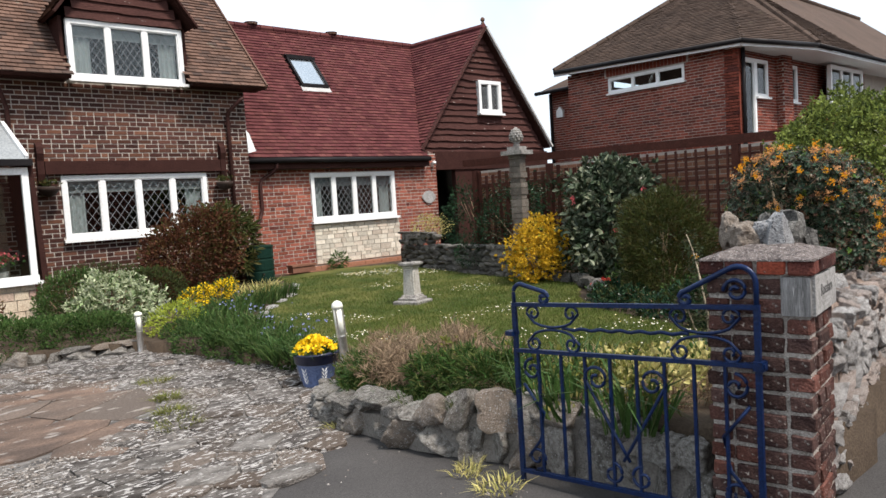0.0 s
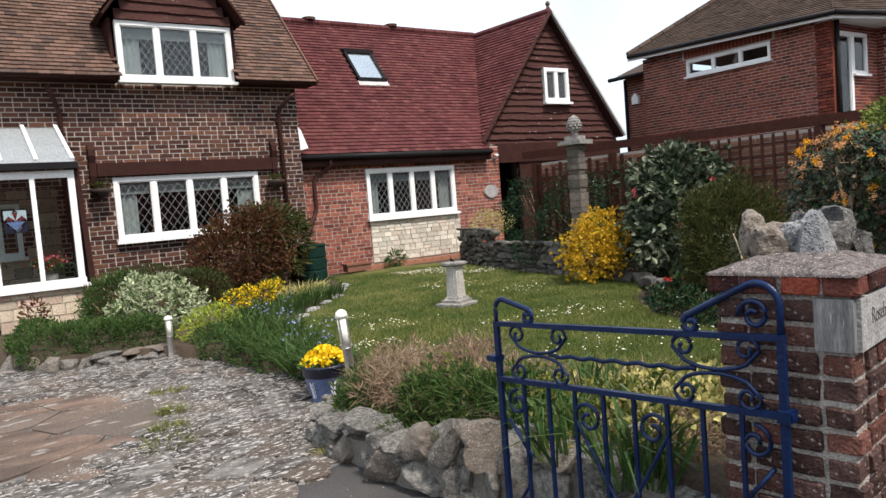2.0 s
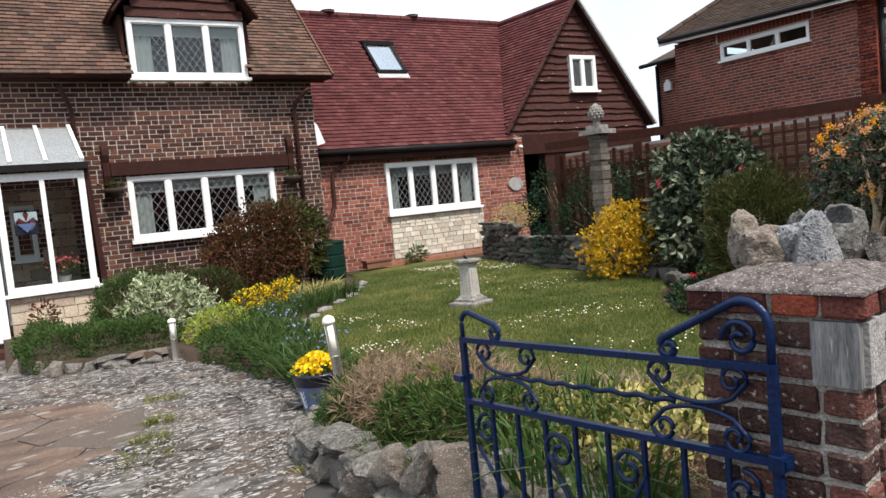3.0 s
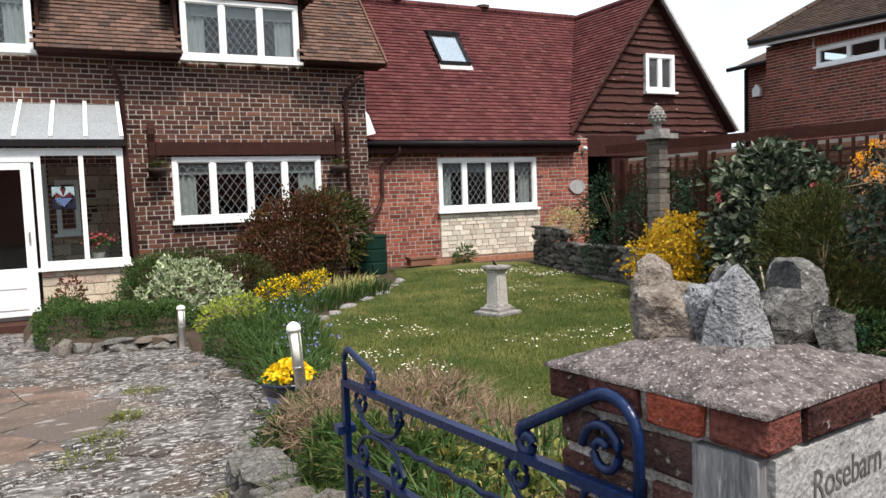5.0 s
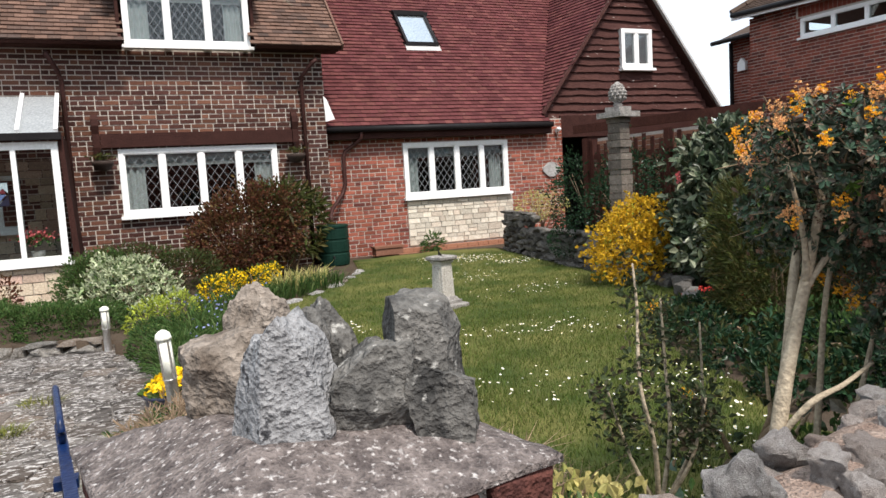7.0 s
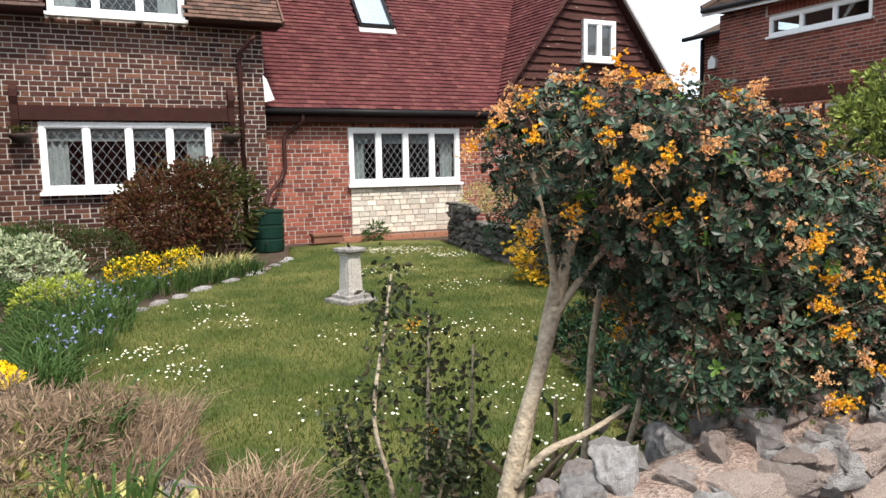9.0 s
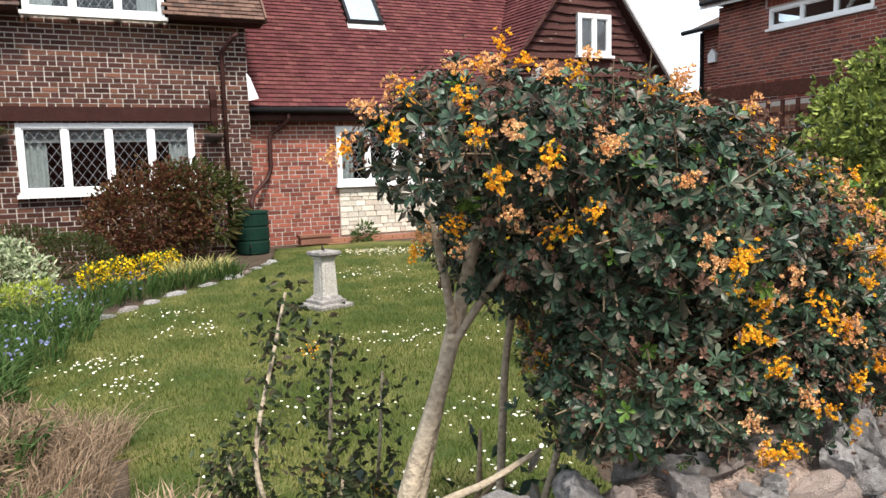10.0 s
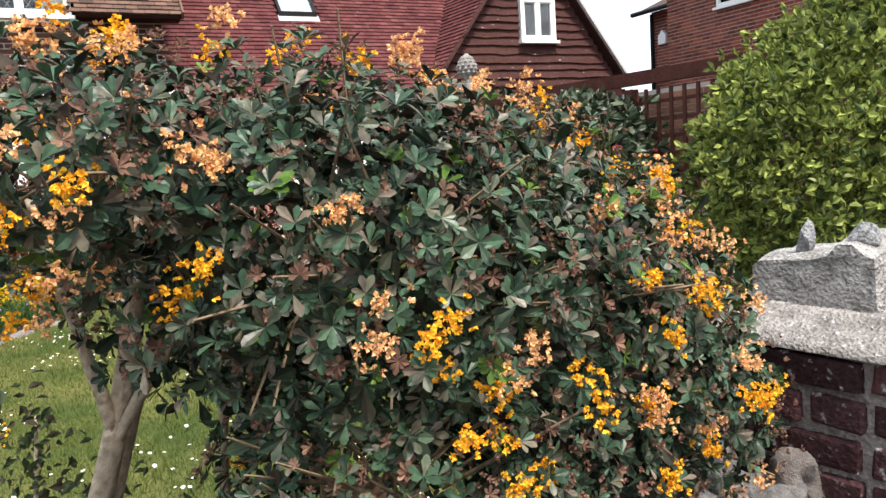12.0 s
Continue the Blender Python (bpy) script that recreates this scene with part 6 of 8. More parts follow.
P2 = Matrix.Translation(wall_point(3.075, 0.02)) @ Matrix.Rotation(radians(11), 4, "Z")
p2 = thing("wall_pier", "dark brick wall pier topped by a pale stone block", "wall pier", at=tuple(wall_point(3.075, 0.02)))
wpart("core", Geo().box((-0.211, -0.211, 0), (0.211, 0.211, 1.13), P2), M["mortar_soot"], p2)
pier(p2, P2, 0.45, 0.015, 1.145, 0.0805, 75, "brick_dark")
wpart("cap", frustum(P2, 0.236, 1.132, 0.13, 1.144, 1.20, 30, 3), M["concrete"], p2, smooth=True)
blk = Geo()
prof = [(-0.165, 1.185), (-0.163, 1.285), (-0.15, 1.298), (-0.09, 1.303), (-0.03, 1.312), (0.0, 1.32), (0.02, 1.342), (0.05, 1.345), (0.075, 1.325), (0.092, 1.318), (0.10, 1.185)]
rows, n = 9, len(prof)
for k in range(rows):
    for y, z in prof:
        e = 0.012 * (abs(k / (rows - 1) - 0.5) * 2) ** 6
        wob = noise.noise(Vector((k * 0.8, y * 18, z * 9)))
        blk.v.append(tuple(P2 @ Vector((-0.125 + 0.25 * k / (rows - 1) + 0.003 * wob, -y * (1 - e * 2) + 0.004 * wob, z - e + 0.006 * wob))))
blk.f += [tuple(range(n)), tuple(reversed(range((rows - 1) * n, rows * n)))] + [(r0 * n + i, (r0 + 1) * n + i, (r0 + 1) * n + (i + 1) % n, r0 * n + (i + 1) % n) for r0 in range(rows - 1) for i in range(n)]
wpart("block", blk, M["block"], p2, "pale weathered stone block")
boulder("small pointed grey stone on the wall pier", (0.055, 0.045, 0.085), P2 @ Vector((-0.07, 0.07, 1.29)), 0, 87, "boulder_grey", 0, 0.5, "stones on the wall pier")
boulder("small pale stone on the wall pier", (0.07, 0.06, 0.05), P2 @ Vector((-0.08, -0.05, 1.325)), 0, 88, "boulder_grey", 0, 0.3, "stones on the wall pier")

# ---- wrought iron gate, standing open ----
G0, G1 = Vector((3.085, 1.40, 0)), Vector((2.965, 2.67, 0))
GD = (G1 - G0).normalized()
GL = (G1 - G0).length
gate = thing("garden_gate", "blue wrought iron gate with scrolls, standing open", "gate", at=tuple(G0))


def gp(s, h, out=0.0):
    """A point of the gate: s along it from the hinge, h up, out towards the drive; it sags at its free end."""
    return G0 + GD * s + Vector((-GD.y, GD.x, 0)) * out + Vector((0, 0, h - 0.055 * s / GL))


def gate_bar(name, a, b, w=0.018, d=0.018):
    return wpart(name, Geo().bar(gp(*a), gp(*b), w, d, up=(GD.y, -GD.x, 0.0)), M["blue_iron"], gate)


def spiral(cs, ch, r, turns, start, sign, n=22):
    """Points of a scroll that winds in towards its eye."""
    out = []
    for i in range(n + 1):
        k = i / n
        a = start + sign * 2 * math.pi * turns * k
        rr = r * (1 - 0.78 * k)
        out.append((cs + rr * math.cos(a), ch + rr * math.sin(a)))
    return out


def scroll(points, r=0.0075, name="scroll", flat=1.0):
    return wpart(name, Geo().tube([gp(a, b) for a, b in points], r, 7, flat), M["blue_iron"], gate, smooth=True)


gate_bar("stile", (0.0, 0.06), (0.0, 1.04), 0.024, 0.02)
gate_bar("stile", (GL, 0.06), (GL, 1.04), 0.024, 0.02)
gate_bar("rail", (0.0, 0.115), (GL, 0.115), 0.02, 0.026)
gate_bar("rail", (-0.03, 0.78), (GL, 0.78), 0.02, 0.026)
gate_bar("rail", (0.0, 1.03), (GL, 1.03), 0.02, 0.024)
for i in range(1, 9):
    s = GL * i / 9
    gate_bar("bar", (s, 0.115), (s, 0.78), 0.014, 0.014)
# the twisted bar between the two upper rails
tw = []
for i in range(41):
    k = i / 40
    tw.append((0.30 + (GL - 0.6) * k, 0.905 + 0.004 * math.sin(k * 40)))
scroll(tw, 0.009, "twisted_bar", 0.6)


def c_scroll(cs, ch, w, h, sign):
    """A C-shaped scroll, w long and h high, with an eye at each end."""
    left = [(cs - w / 2 + a, ch + b) for a, b in spiral(0.035, sign * h, 0.045, 1.15, math.pi, -sign)]
    right = [(cs + w / 2 - a, ch + b) for a, b in spiral(0.035, sign * h, 0.045, 1.15, math.pi, -sign)]
    mid = [(cs - w / 2 + 0.01 + (w - 0.02) * i / 10, ch + sign * h - sign * h * math.sin(math.pi * i / 10) ** 0.32) for i in range(1, 10)]
    scroll(list(reversed(left)) + mid + right)


for cs in (0.23, GL - 0.24):
    c_scroll(cs, 0.912, 0.30, 0.072, 1)
    c_scroll(cs, 0.898, 0.30, 0.072, -1)
# swept crest at the hinge and at the free end
def crest(s0, s1, h0, top, sign, r=0.075):
    pts = [(s0, h0)]
    for i in range(13):
        k = i / 12
        a = math.pi * (1 - k)
        pts.append((s0 + sign * (r + r * math.cos(a)), top - r + r * math.sin(a)))
    pts = pts[:10]
    end = spiral(s1, h0 + 0.035, 0.035, 1.2, math.pi / 2 if sign > 0 else math.pi / 2, sign * -1)
    last = pts[-1]
    pts += [(last[0] + (end[0][0] - last[0]) * k, last[1] + (end[0][1] - last[1]) * k) for k in (0.3, 0.6, 0.85)]
    scroll(pts + end, 0.0125, "crest", 0.7)


crest(0.0, 0.31, 1.03, 1.205, 1)
crest(GL, GL - 0.19, 1.03, 1.14, -1, 0.045)
scroll(spiral(0.085, 1.10, 0.055, 1.4, 0.0, 1), 0.009)
# large scrolls of the lower panel
for mid, dirn in ((GL / 2, 1), (GL / 2, -1)):
    eye = spiral(mid + dirn * 0.15, 0.66, 0.07, 1.3, math.pi / 2 - dirn * math.pi / 2, dirn)
    tail = [(mid + dirn * (0.22 - 0.25 * k), 0.66 - 0.42 * k) for k in (0.15, 0.35, 0.55, 0.75, 0.95)]
    foot = spiral(mid + dirn * 0.08, 0.19, 0.06, 1.2, math.pi / 2, dirn)
    scroll(list(reversed(eye)) + tail, 0.0085)
    scroll(foot, 0.0085)
for s, dirn in ((0.10, 1), (GL - 0.10, -1)):
    scroll(spiral(s, 0.68, 0.06, 1.3, math.pi / 2, dirn), 0.0085)
    scroll([(s - dirn * 0.06, 0.6), (s + dirn * 0.06, 0.45), (s + dirn * 0.03, 0.3), (s - dirn * 0.05, 0.2)], 0.0085)
    scroll(spiral(s, 0.2, 0.065, 1.3, -math.pi / 2, dirn), 0.0085)
for h in (0.16, 0.78):
    wpart("hinge", Geo().box((-0.022, -0.02, h - 0.02), (0.1, 0.02, h + 0.02), Matrix.Translation((G0.x, G0.y - 0.005, 0.0))), M["blue_iron"], gate)
wpart("latch", Geo().box((-0.03, 0, 0.86), (0.03, 0.05, 0.885), Matrix.Translation(gp(GL, 0))), M["blue_iron"], gate)

# ---- crazy paving ----
def clip_poly(poly, p, nrm):
    out = []
    for i in range(len(poly)):
        a, b = poly[i], poly[(i + 1) % len(poly)]
        da, db = (a - p).dot(nrm), (b - p).dot(nrm)
        if da <= 0:
            out.append(a)
        if da * db < 0:
            out.append(a + (b - a) * (da / (da - db)))
    return out


def paving(root, area, spacing, seed, mat, name, lo=0.0, rise=(0.008, 0.022), gap=0.02, skip=None, stretch=0.6):
    """Irregular flags that fill a plan, each with its own edges and tilt."""
    r = random.Random(seed)
    xs, ys = [p[0] for p in area], [p[1] for p in area]
    pts = []
    y = max(min(ys), 2.9) - spacing
    while y < max(ys) + spacing:
        x = max(min(xs), -2.6) - spacing
        while x < max(xs) + spacing:
            pts.append(Vector((x + r.uniform(-0.46, 0.46) * spacing, y + r.uniform(-0.46, 0.46) * spacing * stretch)))
            x += spacing
        y += spacing * stretch
    for c in pts:
        if not inside(area, c.x, c.y) or (skip and skip(c.x, c.y)):
            continue
        poly = [c + Vector((a, b)) * spacing * 1.4 for a, b in ((-1, -1), (1, -1), (1, 1), (-1, 1))]
        for q in pts:
            d = q - c
            if 0 < d.length < spacing * 2.6:
                poly = clip_poly(poly, c + d * (0.5 - gap / 2 / d.length), d.normalized())
        if len(poly) < 3:
            continue
        # knock the corners off
        ring = []
        for i in range(len(poly)):
            a, b, e = poly[i - 1], poly[i], poly[(i + 1) % len(poly)]
            k = r.uniform(0.08, 0.2)
            ring += [b + (a - b) * k, b + (e - b) * k]
        top = lo + r.uniform(*rise)
        tx, ty = r.uniform(-0.012, 0.012), r.uniform(-0.012, 0.012)
        n = len(ring)
        up = [(p.x, p.y, top + tx * (p.x - c.x) + ty * (p.y - c.y)) for p in ring]
        inner = [(c.x + (p.x - c.x) * 0.94, c.y + (p.y - c.y) * 0.94, q[2] + 0.004) for p, q in zip(ring, up)]
        down = [(p.x, p.y, lo - 0.01) for p in ring]
        g = Geo().add(inner + up + down, [tuple(range(n))] + [(n + i, n + (i + 1) % n, (i + 1) % n, i) for i in range(n)] + [(2 * n + i, 2 * n + (i + 1) % n, n + (i + 1) % n, n + i) for i in range(n)])
        part(name, g, mat, root)


SLAB_AREA = [(-3.0, 5.2), (0.9, 5.2), (1.55, 5.36), (2.1, 5.62), (2.38, 6.2), (2.28, 6.85), (1.92, 7.45), (1.2, 7.7), (-3.0, 7.9)]

# ---- standing things in the garden ----
sd = thing("sundial", "pale weathered stone sundial pedestal on the lawn", "sundial", at=(6.40, 7.78, 0.15))
c = (6.40, 7.78, 0.15)
sm = Matrix.Translation(c) @ Matrix.Rotation(radians(18), 4, "Z")


def square_rings(m, rings):
    g = Geo()
    for (a, z0), (b, z1) in zip(rings, rings[1:]):
        p = [m @ Vector((x * a, y * a, z0)) for x, y in ((-1, -1), (1, -1), (1, 1), (-1, 1))]
        q = [m @ Vector((x * b, y * b, z1)) for x, y in ((-1, -1), (1, -1), (1, 1), (-1, 1))]
        n = len(g.v)
        g.v += [tuple(v) for v in p + q]
        g.f += [(n + i, n + (i + 1) % 4, n + 4 + (i + 1) % 4, n + 4 + i) for i in range(4)]
    g.face([m @ Vector((x * rings[-1][0], y * rings[-1][0], rings[-1][1])) for x, y in ((-1, -1), (1, -1), (1, 1), (-1, 1))])
    return g


wpart("plinth", square_rings(sm, [(0.20, -0.03), (0.20, 0.045), (0.19, 0.055), (0.15, 0.06)]), M["concrete"], sd, "grey weathered plinth")
wpart("base", square_rings(sm, [(0.145, 0.06), (0.145, 0.09), (0.12, 0.10), (0.105, 0.125), (0.09, 0.135)]), M["concrete"], sd)
wpart("shaft", square_rings(sm, [(0.088, 0.135), (0.075, 0.50), (0.088, 0.51), (0.09, 0.53)]), M["pale_stone"], sd)
for k in range(4):
    t = sm @ Matrix.Rotation(math.pi / 2 * k, 4, "Z")
    wpart("carved_panel", Geo().box((-0.045, -0.088, 0.18), (0.045, -0.06, 0.46), t), M["pale_stone"], sd)
wpart("top", square_rings(sm, [(0.09, 0.53), (0.115, 0.54), (0.125, 0.55), (0.125, 0.575), (0.11, 0.585)]), M["concrete"], sd, "grey moulded cap")
wpart("gnomon", Geo().add([(6.40, 7.72, 0.715), (6.40, 7.86, 0.715), (6.40, 7.86, 0.79), (6.406, 7.72, 0.715), (6.406, 7.86, 0.715), (6.406, 7.86, 0.79)], [(0, 1, 2), (5, 4, 3), (0, 3, 4, 1), (1, 4, 5, 2), (2, 5, 3, 0)]), M["gutter"], sd)

wb = thing("water_butt", "dark green ribbed plastic water butt", "water butt", at=(6.5, 12.38, 0.27))
wpart("barrel", Geo().lathe([(0.25, 0.0), (0.26, 0.06), (0.265, 0.18), (0.255, 0.19), (0.255, 0.215), (0.265, 0.225), (0.265, 0.40), (0.255, 0.41), (0.255, 0.435), (0.265, 0.445), (0.26, 0.60), (0.25, 0.64)], (6.5, 12.38, 0.26), 28), M["butt"], wb, smooth=False)
wpart("lid", Geo().lathe([(0.27, 0.63), (0.27, 0.66), (0.24, 0.675), (0.05, 0.68)], (6.5, 12.38, 0.26), 28), M["butt"], wb)
wpart("tap", Geo().tube([(6.42, 12.12, 0.42), (6.41, 12.06, 0.42), (6.41, 12.05, 0.38)], 0.012, 6), M["gutter"], wb)


def bollard(x, y, z0, z1, lean=(0.0, 0.0)):
    """A garden light: steel foot, ribbed pale lens, domed cap."""
    root = thing("bollard_light", "garden bollard light with steel post and cream lens", "bollard light", "lights along the drive", at=(x, y, z0))
    h = z1 - z0
    wpart("post", Geo().lathe([(0.042, 0), (0.038, 0.01), (0.036, h * 0.52), (0.04, h * 0.53)], (x, y, z0), 16), M["steel"], root, smooth=True)
    wpart("lens", Geo().lathe([(0.036, h * 0.53), (0.038, h * 0.90)], (x, y, z0), 16), M["lamp_lens"], root, smooth=True)
    for k in range(4):
        a = math.pi / 2 * k + 0.5
        wpart("strut", Geo().box((-0.006, -0.004, h * 0.53), (0.006, 0.004, h * 0.9), Matrix.Translation((x + 0.039 * math.cos(a), y + 0.039 * math.sin(a), z0))), M["steel"], root)
    wpart("cap", Geo().lathe([(0.046, h * 0.90), (0.047, h * 0.925), (0.04, h * 0.965), (0.02, h * 0.99), (0.004, h)], (x, y, z0), 16), M["lamp_lens"], root, smooth=True)
    root.rotation_euler = (radians(lean[0]), radians(lean[1]), 0)
    return root


bollard(2.985, 8.66, -0.01, 0.49)
bollard(3.385, 4.97, 0.18, 0.80, (-2, -4))

pot = thing("flower_pot", "blue glazed pot with dark rim and white leaf motif", "flower pot", at=(3.42, 5.50, 0.0))
pc = (3.42, 5.50, 0.005)
wpart("body", Geo().lathe([(0.125, 0.0), (0.13, 0.01), (0.175, 0.20), (0.18, 0.205)], pc, 28), M["pot_blue"], pot, smooth=True)
wpart("rim", Geo().lathe([(0.18, 0.205), (0.19, 0.215), (0.198, 0.275), (0.212, 0.285), (0.212, 0.305), (0.185, 0.305), (0.18, 0.27)], pc, 28), M["pot_dark"], pot, "dark blue rim", smooth=True)
for k, b in enumerate((0.0, 1.05, 2.1, 3.15, 4.2, 5.25)):
    a0 = math.radians(200) + b
    for q in range(4):
        for sg in (-1, 1):
            za, rr = 0.045 + q * 0.034, 0.1385 + 0.228 * (0.045 + q * 0.034) - 0.004
            a1 = a0 + sg * 0.16
            r2 = rr + 0.008
            g = Geo().face([(pc[0] + (rr) * math.cos(a0), pc[1] + rr * math.sin(a0), za), (pc[0] + r2 * math.cos(a0 + sg * 0.08), pc[1] + r2 * math.sin(a0 + sg * 0.08), za + 0.012), (pc[0] + (r2 + 0.006) * math.cos(a1), pc[1] + (r2 + 0.006) * math.sin(a1), za + 0.045), (pc[0] + r2 * math.cos(a0 + sg * 0.05), pc[1] + r2 * math.sin(a0 + sg * 0.05), za + 0.03)])
            wpart("leaf_motif", g, M["white"], pot)
wpart("soil", Geo().lathe([(0.18, 0.25), (0.17, 0.27), (0.02, 0.285)], pc, 20), M["earth"], pot)
rs = random.Random(16)


def pansy_heap(root, centre, radius, n, petal, leaf_n, seed, size=0.05):
    """Flowers of five petals over a cushion of leaves."""
    r = random.Random(seed)
    lv, ms, ls = Leaves(), [], []
    for _ in range(n):
        a, k = r.uniform(0, 6.28), radius * math.sqrt(r.random())
        p = np.array((centre[0] + k * math.cos(a), centre[1] + k * math.sin(a), centre[2] + 0.11 * (1 - (k / radius) ** 2) + r.uniform(0.02, 0.06)))
        f = np.array((math.cos(a) * k / radius * 0.9 - 0.25, math.sin(a) * k / radius * 0.9 - 0.35, 0.8))
        f /= np.linalg.norm(f)
        e = np.cross(f, (0.3, 0.5, 0.8))
        e /= np.linalg.norm(e)
        h = np.cross(f, e)
        for q in range(5):
            t = 2 * math.pi * q / 5 + a
            d = e * math.cos(t) + h * math.sin(t) + f * 0.25
            ms.append(aim(p, d, r.uniform(0, 6), r.uniform(0.8, 1.2)))
    for _ in range(leaf_n):
        a, k = r.uniform(0, 6.28), radius * math.sqrt(r.random())
        ls.append(aim((centre[0] + k * math.cos(a), centre[1] + k * math.sin(a), centre[2] + r.uniform(-0.01, 0.06)), (math.cos(a), math.sin(a), r.uniform(0.1, 0.9)), r.uniform(0, 6), r.uniform(0.7, 1.2)))
    lv.lay(leaf_shape(size * 0.75, size * 0.8, 0.1), ms)
    part("flower", lv.mesh("flower", petal), petal, root, kind="stuff")
    lv = Leaves()
    lv.lay(leaf_shape(0.06, 0.03), ls)
    part("leaf", lv.mesh("leaf", M["lf_green"]), M["lf_green"], root, kind="stuff")


pan = thing("yellow_pansies", "bright yellow pansies filling the blue pot", "flowers", at=(3.42, 5.50, 0.275))
pansy_heap(pan, (0, 0, 0), 0.19, 130, M["fl_yellow"], 160, 17, 0.038)

tp = thing("terracotta_pot", "small terracotta planter against the red brick wall", "flower pot", at=(7.55, 12.75, 0.33))
wpart("body", Geo().box((7.33, 12.62, 0.30), (7.85, 12.82, 0.42)).box((7.31, 12.60, 0.42), (7.87, 12.84, 0.46)), M["terracotta"], tp)

# ---- shrubs and flowers, far to near ----
shrub("purple_shrub", "rounded purple-bronze leaved shrub against the brick wall", M["lf_purple"], [(5.0, 11.75, 0.95, 0.72, 0.6, 0.72), (4.6, 11.6, 0.85, 0.5, 0.5, 0.55), (5.35, 11.8, 1.1, 0.5, 0.45, 0.6)], 9500, (0.055, 0.034), 101, 0.25, 0.55, extra=[("young_leaf", M["lf_heath"], 500, (0.06, 0.03), 0.95)], ragged=2.0)
shrub("bronze_green_shrub", "arching shrub with long bronze-green leaves by the wall", M["lf_heath"], [(5.9, 12.1, 1.05, 0.45, 0.35, 0.65), (5.6, 11.9, 1.35, 0.45, 0.35, 0.35)], 900, (0.16, 0.045), 102, 0.25, 0.5, up=0.0)
shrub("heather_mound", "low dull olive-green mound beside the porch", M["lf_olive"], [(3.3, 11.15, 0.45, 0.8, 0.5, 0.5), (4.0, 11.0, 0.42, 0.5, 0.5, 0.42)], 7000, (0.05, 0.016), 103, 0.12, 0.7, extra=[("young_leaf", M["lf_green"], 900, (0.05, 0.014), 0.97)])
shrub("green_bush", "fresh green small-leaved bush beside the porch", M["lf_green"], [(2.82, 10.95, 0.45, 0.42, 0.42, 0.48), (2.7, 10.8, 0.32, 0.34, 0.3, 0.34), (3.05, 11.0, 0.66, 0.3, 0.3, 0.26)], 3600, (0.045, 0.018), 109, 0.1, 0.6, up=0.5)
shrub("variegated_shrub", "pale variegated shrub with cream-edged leaves", M["lf_var"], [(3.2, 10.25, 0.48, 0.46, 0.42, 0.40), (3.5, 10.12, 0.40, 0.36, 0.36, 0.32), (2.92, 10.25, 0.36, 0.32, 0.32, 0.34), (3.05, 10.2, 0.70, 0.25, 0.25, 0.2), (3.42, 10.2, 0.66, 0.22, 0.22, 0.2)], 760, (0.07, 0.028), 104, 0.1, 0.5, tuft=4, extra=[("green_leaf", M["lf_green"], 700, (0.06, 0.024), 0.4)], ragged=2.0)
shrub("low_green_cover", "low dark green ground cover along the drive edge", M["lf_green"], [(1.95, 9.6, 0.15, 0.42, 0.38, 0.32), (2.5, 9.35, 0.16, 0.45, 0.34, 0.32), (2.85, 9.3, 0.15, 0.34, 0.3, 0.3), (1.8, 10.1, 0.16, 0.34, 0.5, 0.34), (2.3, 9.9, 0.14, 0.5, 0.4, 0.3), (2.9, 9.75, 0.12, 0.4, 0.35, 0.28)], 11000, (0.042, 0.018), 105, 0.02, 0.8, stems=0)
shrub("low_green_cover", "dark green leafy cover spilling over the drive edge", M["lf_green"], [(3.40, 8.55, 0.12, 0.2, 0.22, 0.2), (3.36, 8.1, 0.12, 0.2, 0.3, 0.2), (3.45, 7.5, 0.12, 0.2, 0.32, 0.2), (3.55, 6.9, 0.11, 0.2, 0.32, 0.18), (3.66, 6.3, 0.1, 0.2, 0.3, 0.18), (3.78, 5.8, 0.1, 0.16, 0.25, 0.16)], 5200, (0.042, 0.018), 108, 0.0, 0.7, stems=0)
shrub("euphorbia", "lime-green euphorbia clump beside the bollard light", M["lf_lime"], [(3.45, 8.9, 0.22, 0.3, 0.3, 0.26), (3.7, 9.2, 0.25, 0.3, 0.3, 0.25)], 1100, (0.05, 0.02), 106, 0.1, 0.6, stems=3)
shrub("dark_red_shrub", "small dark red leaved shrub by the porch base", M["lf_purple"], [(1.85, 10.85, 0.45, 0.16, 0.16, 0.28)], 260, (0.06, 0.028), 107, 0.1, 0.4)
for k, (x, y, rr) in enumerate(((4.45, 10.35, 0.2), (4.8, 10.5, 0.24), (4.2, 10.1, 0.15), (5.05, 10.75, 0.18))):
    z = garden_z(x, y)
    shrub("yellow_flower_clump", "clump of bright yellow flowers in the border", M["fl_yellow"], [(x, y, z + 0.16, rr, rr, 0.15), (x + 0.1, y + 0.05, z + 0.22, rr * 0.6, rr * 0.6, 0.12)], 330, (0.035, 0.03), 110 + k, z, 0.6, stems=4, category="flowers", extra=[("green_leaf", M["lf_green"], 260, (0.06, 0.02), 0.4)], group="yellow clumps in the border")
blades("iris_clump", "green strap leaves of irises in the border", M["lf_green"], [(4.2, 9.3, 0.16, 0.35), (4.7, 9.6, 0.17, 0.35), (5.2, 10.0, 0.18, 0.3), (3.8, 8.6, 0.15, 0.3), (5.7, 10.3, 0.2, 0.3), (4.0, 8.0, 0.15, 0.3)], 1300, (0.15, 0.34), 0.016, 0.55, 120)
blades("pale_strap_plant", "pale yellow-green strap leaves at the lawn edge", M["lf_pale"], [(5.25, 10.35, 0.2, 0.25), (5.6, 10.55, 0.2, 0.22)], 260, (0.2, 0.38), 0.016, 0.5, 121)
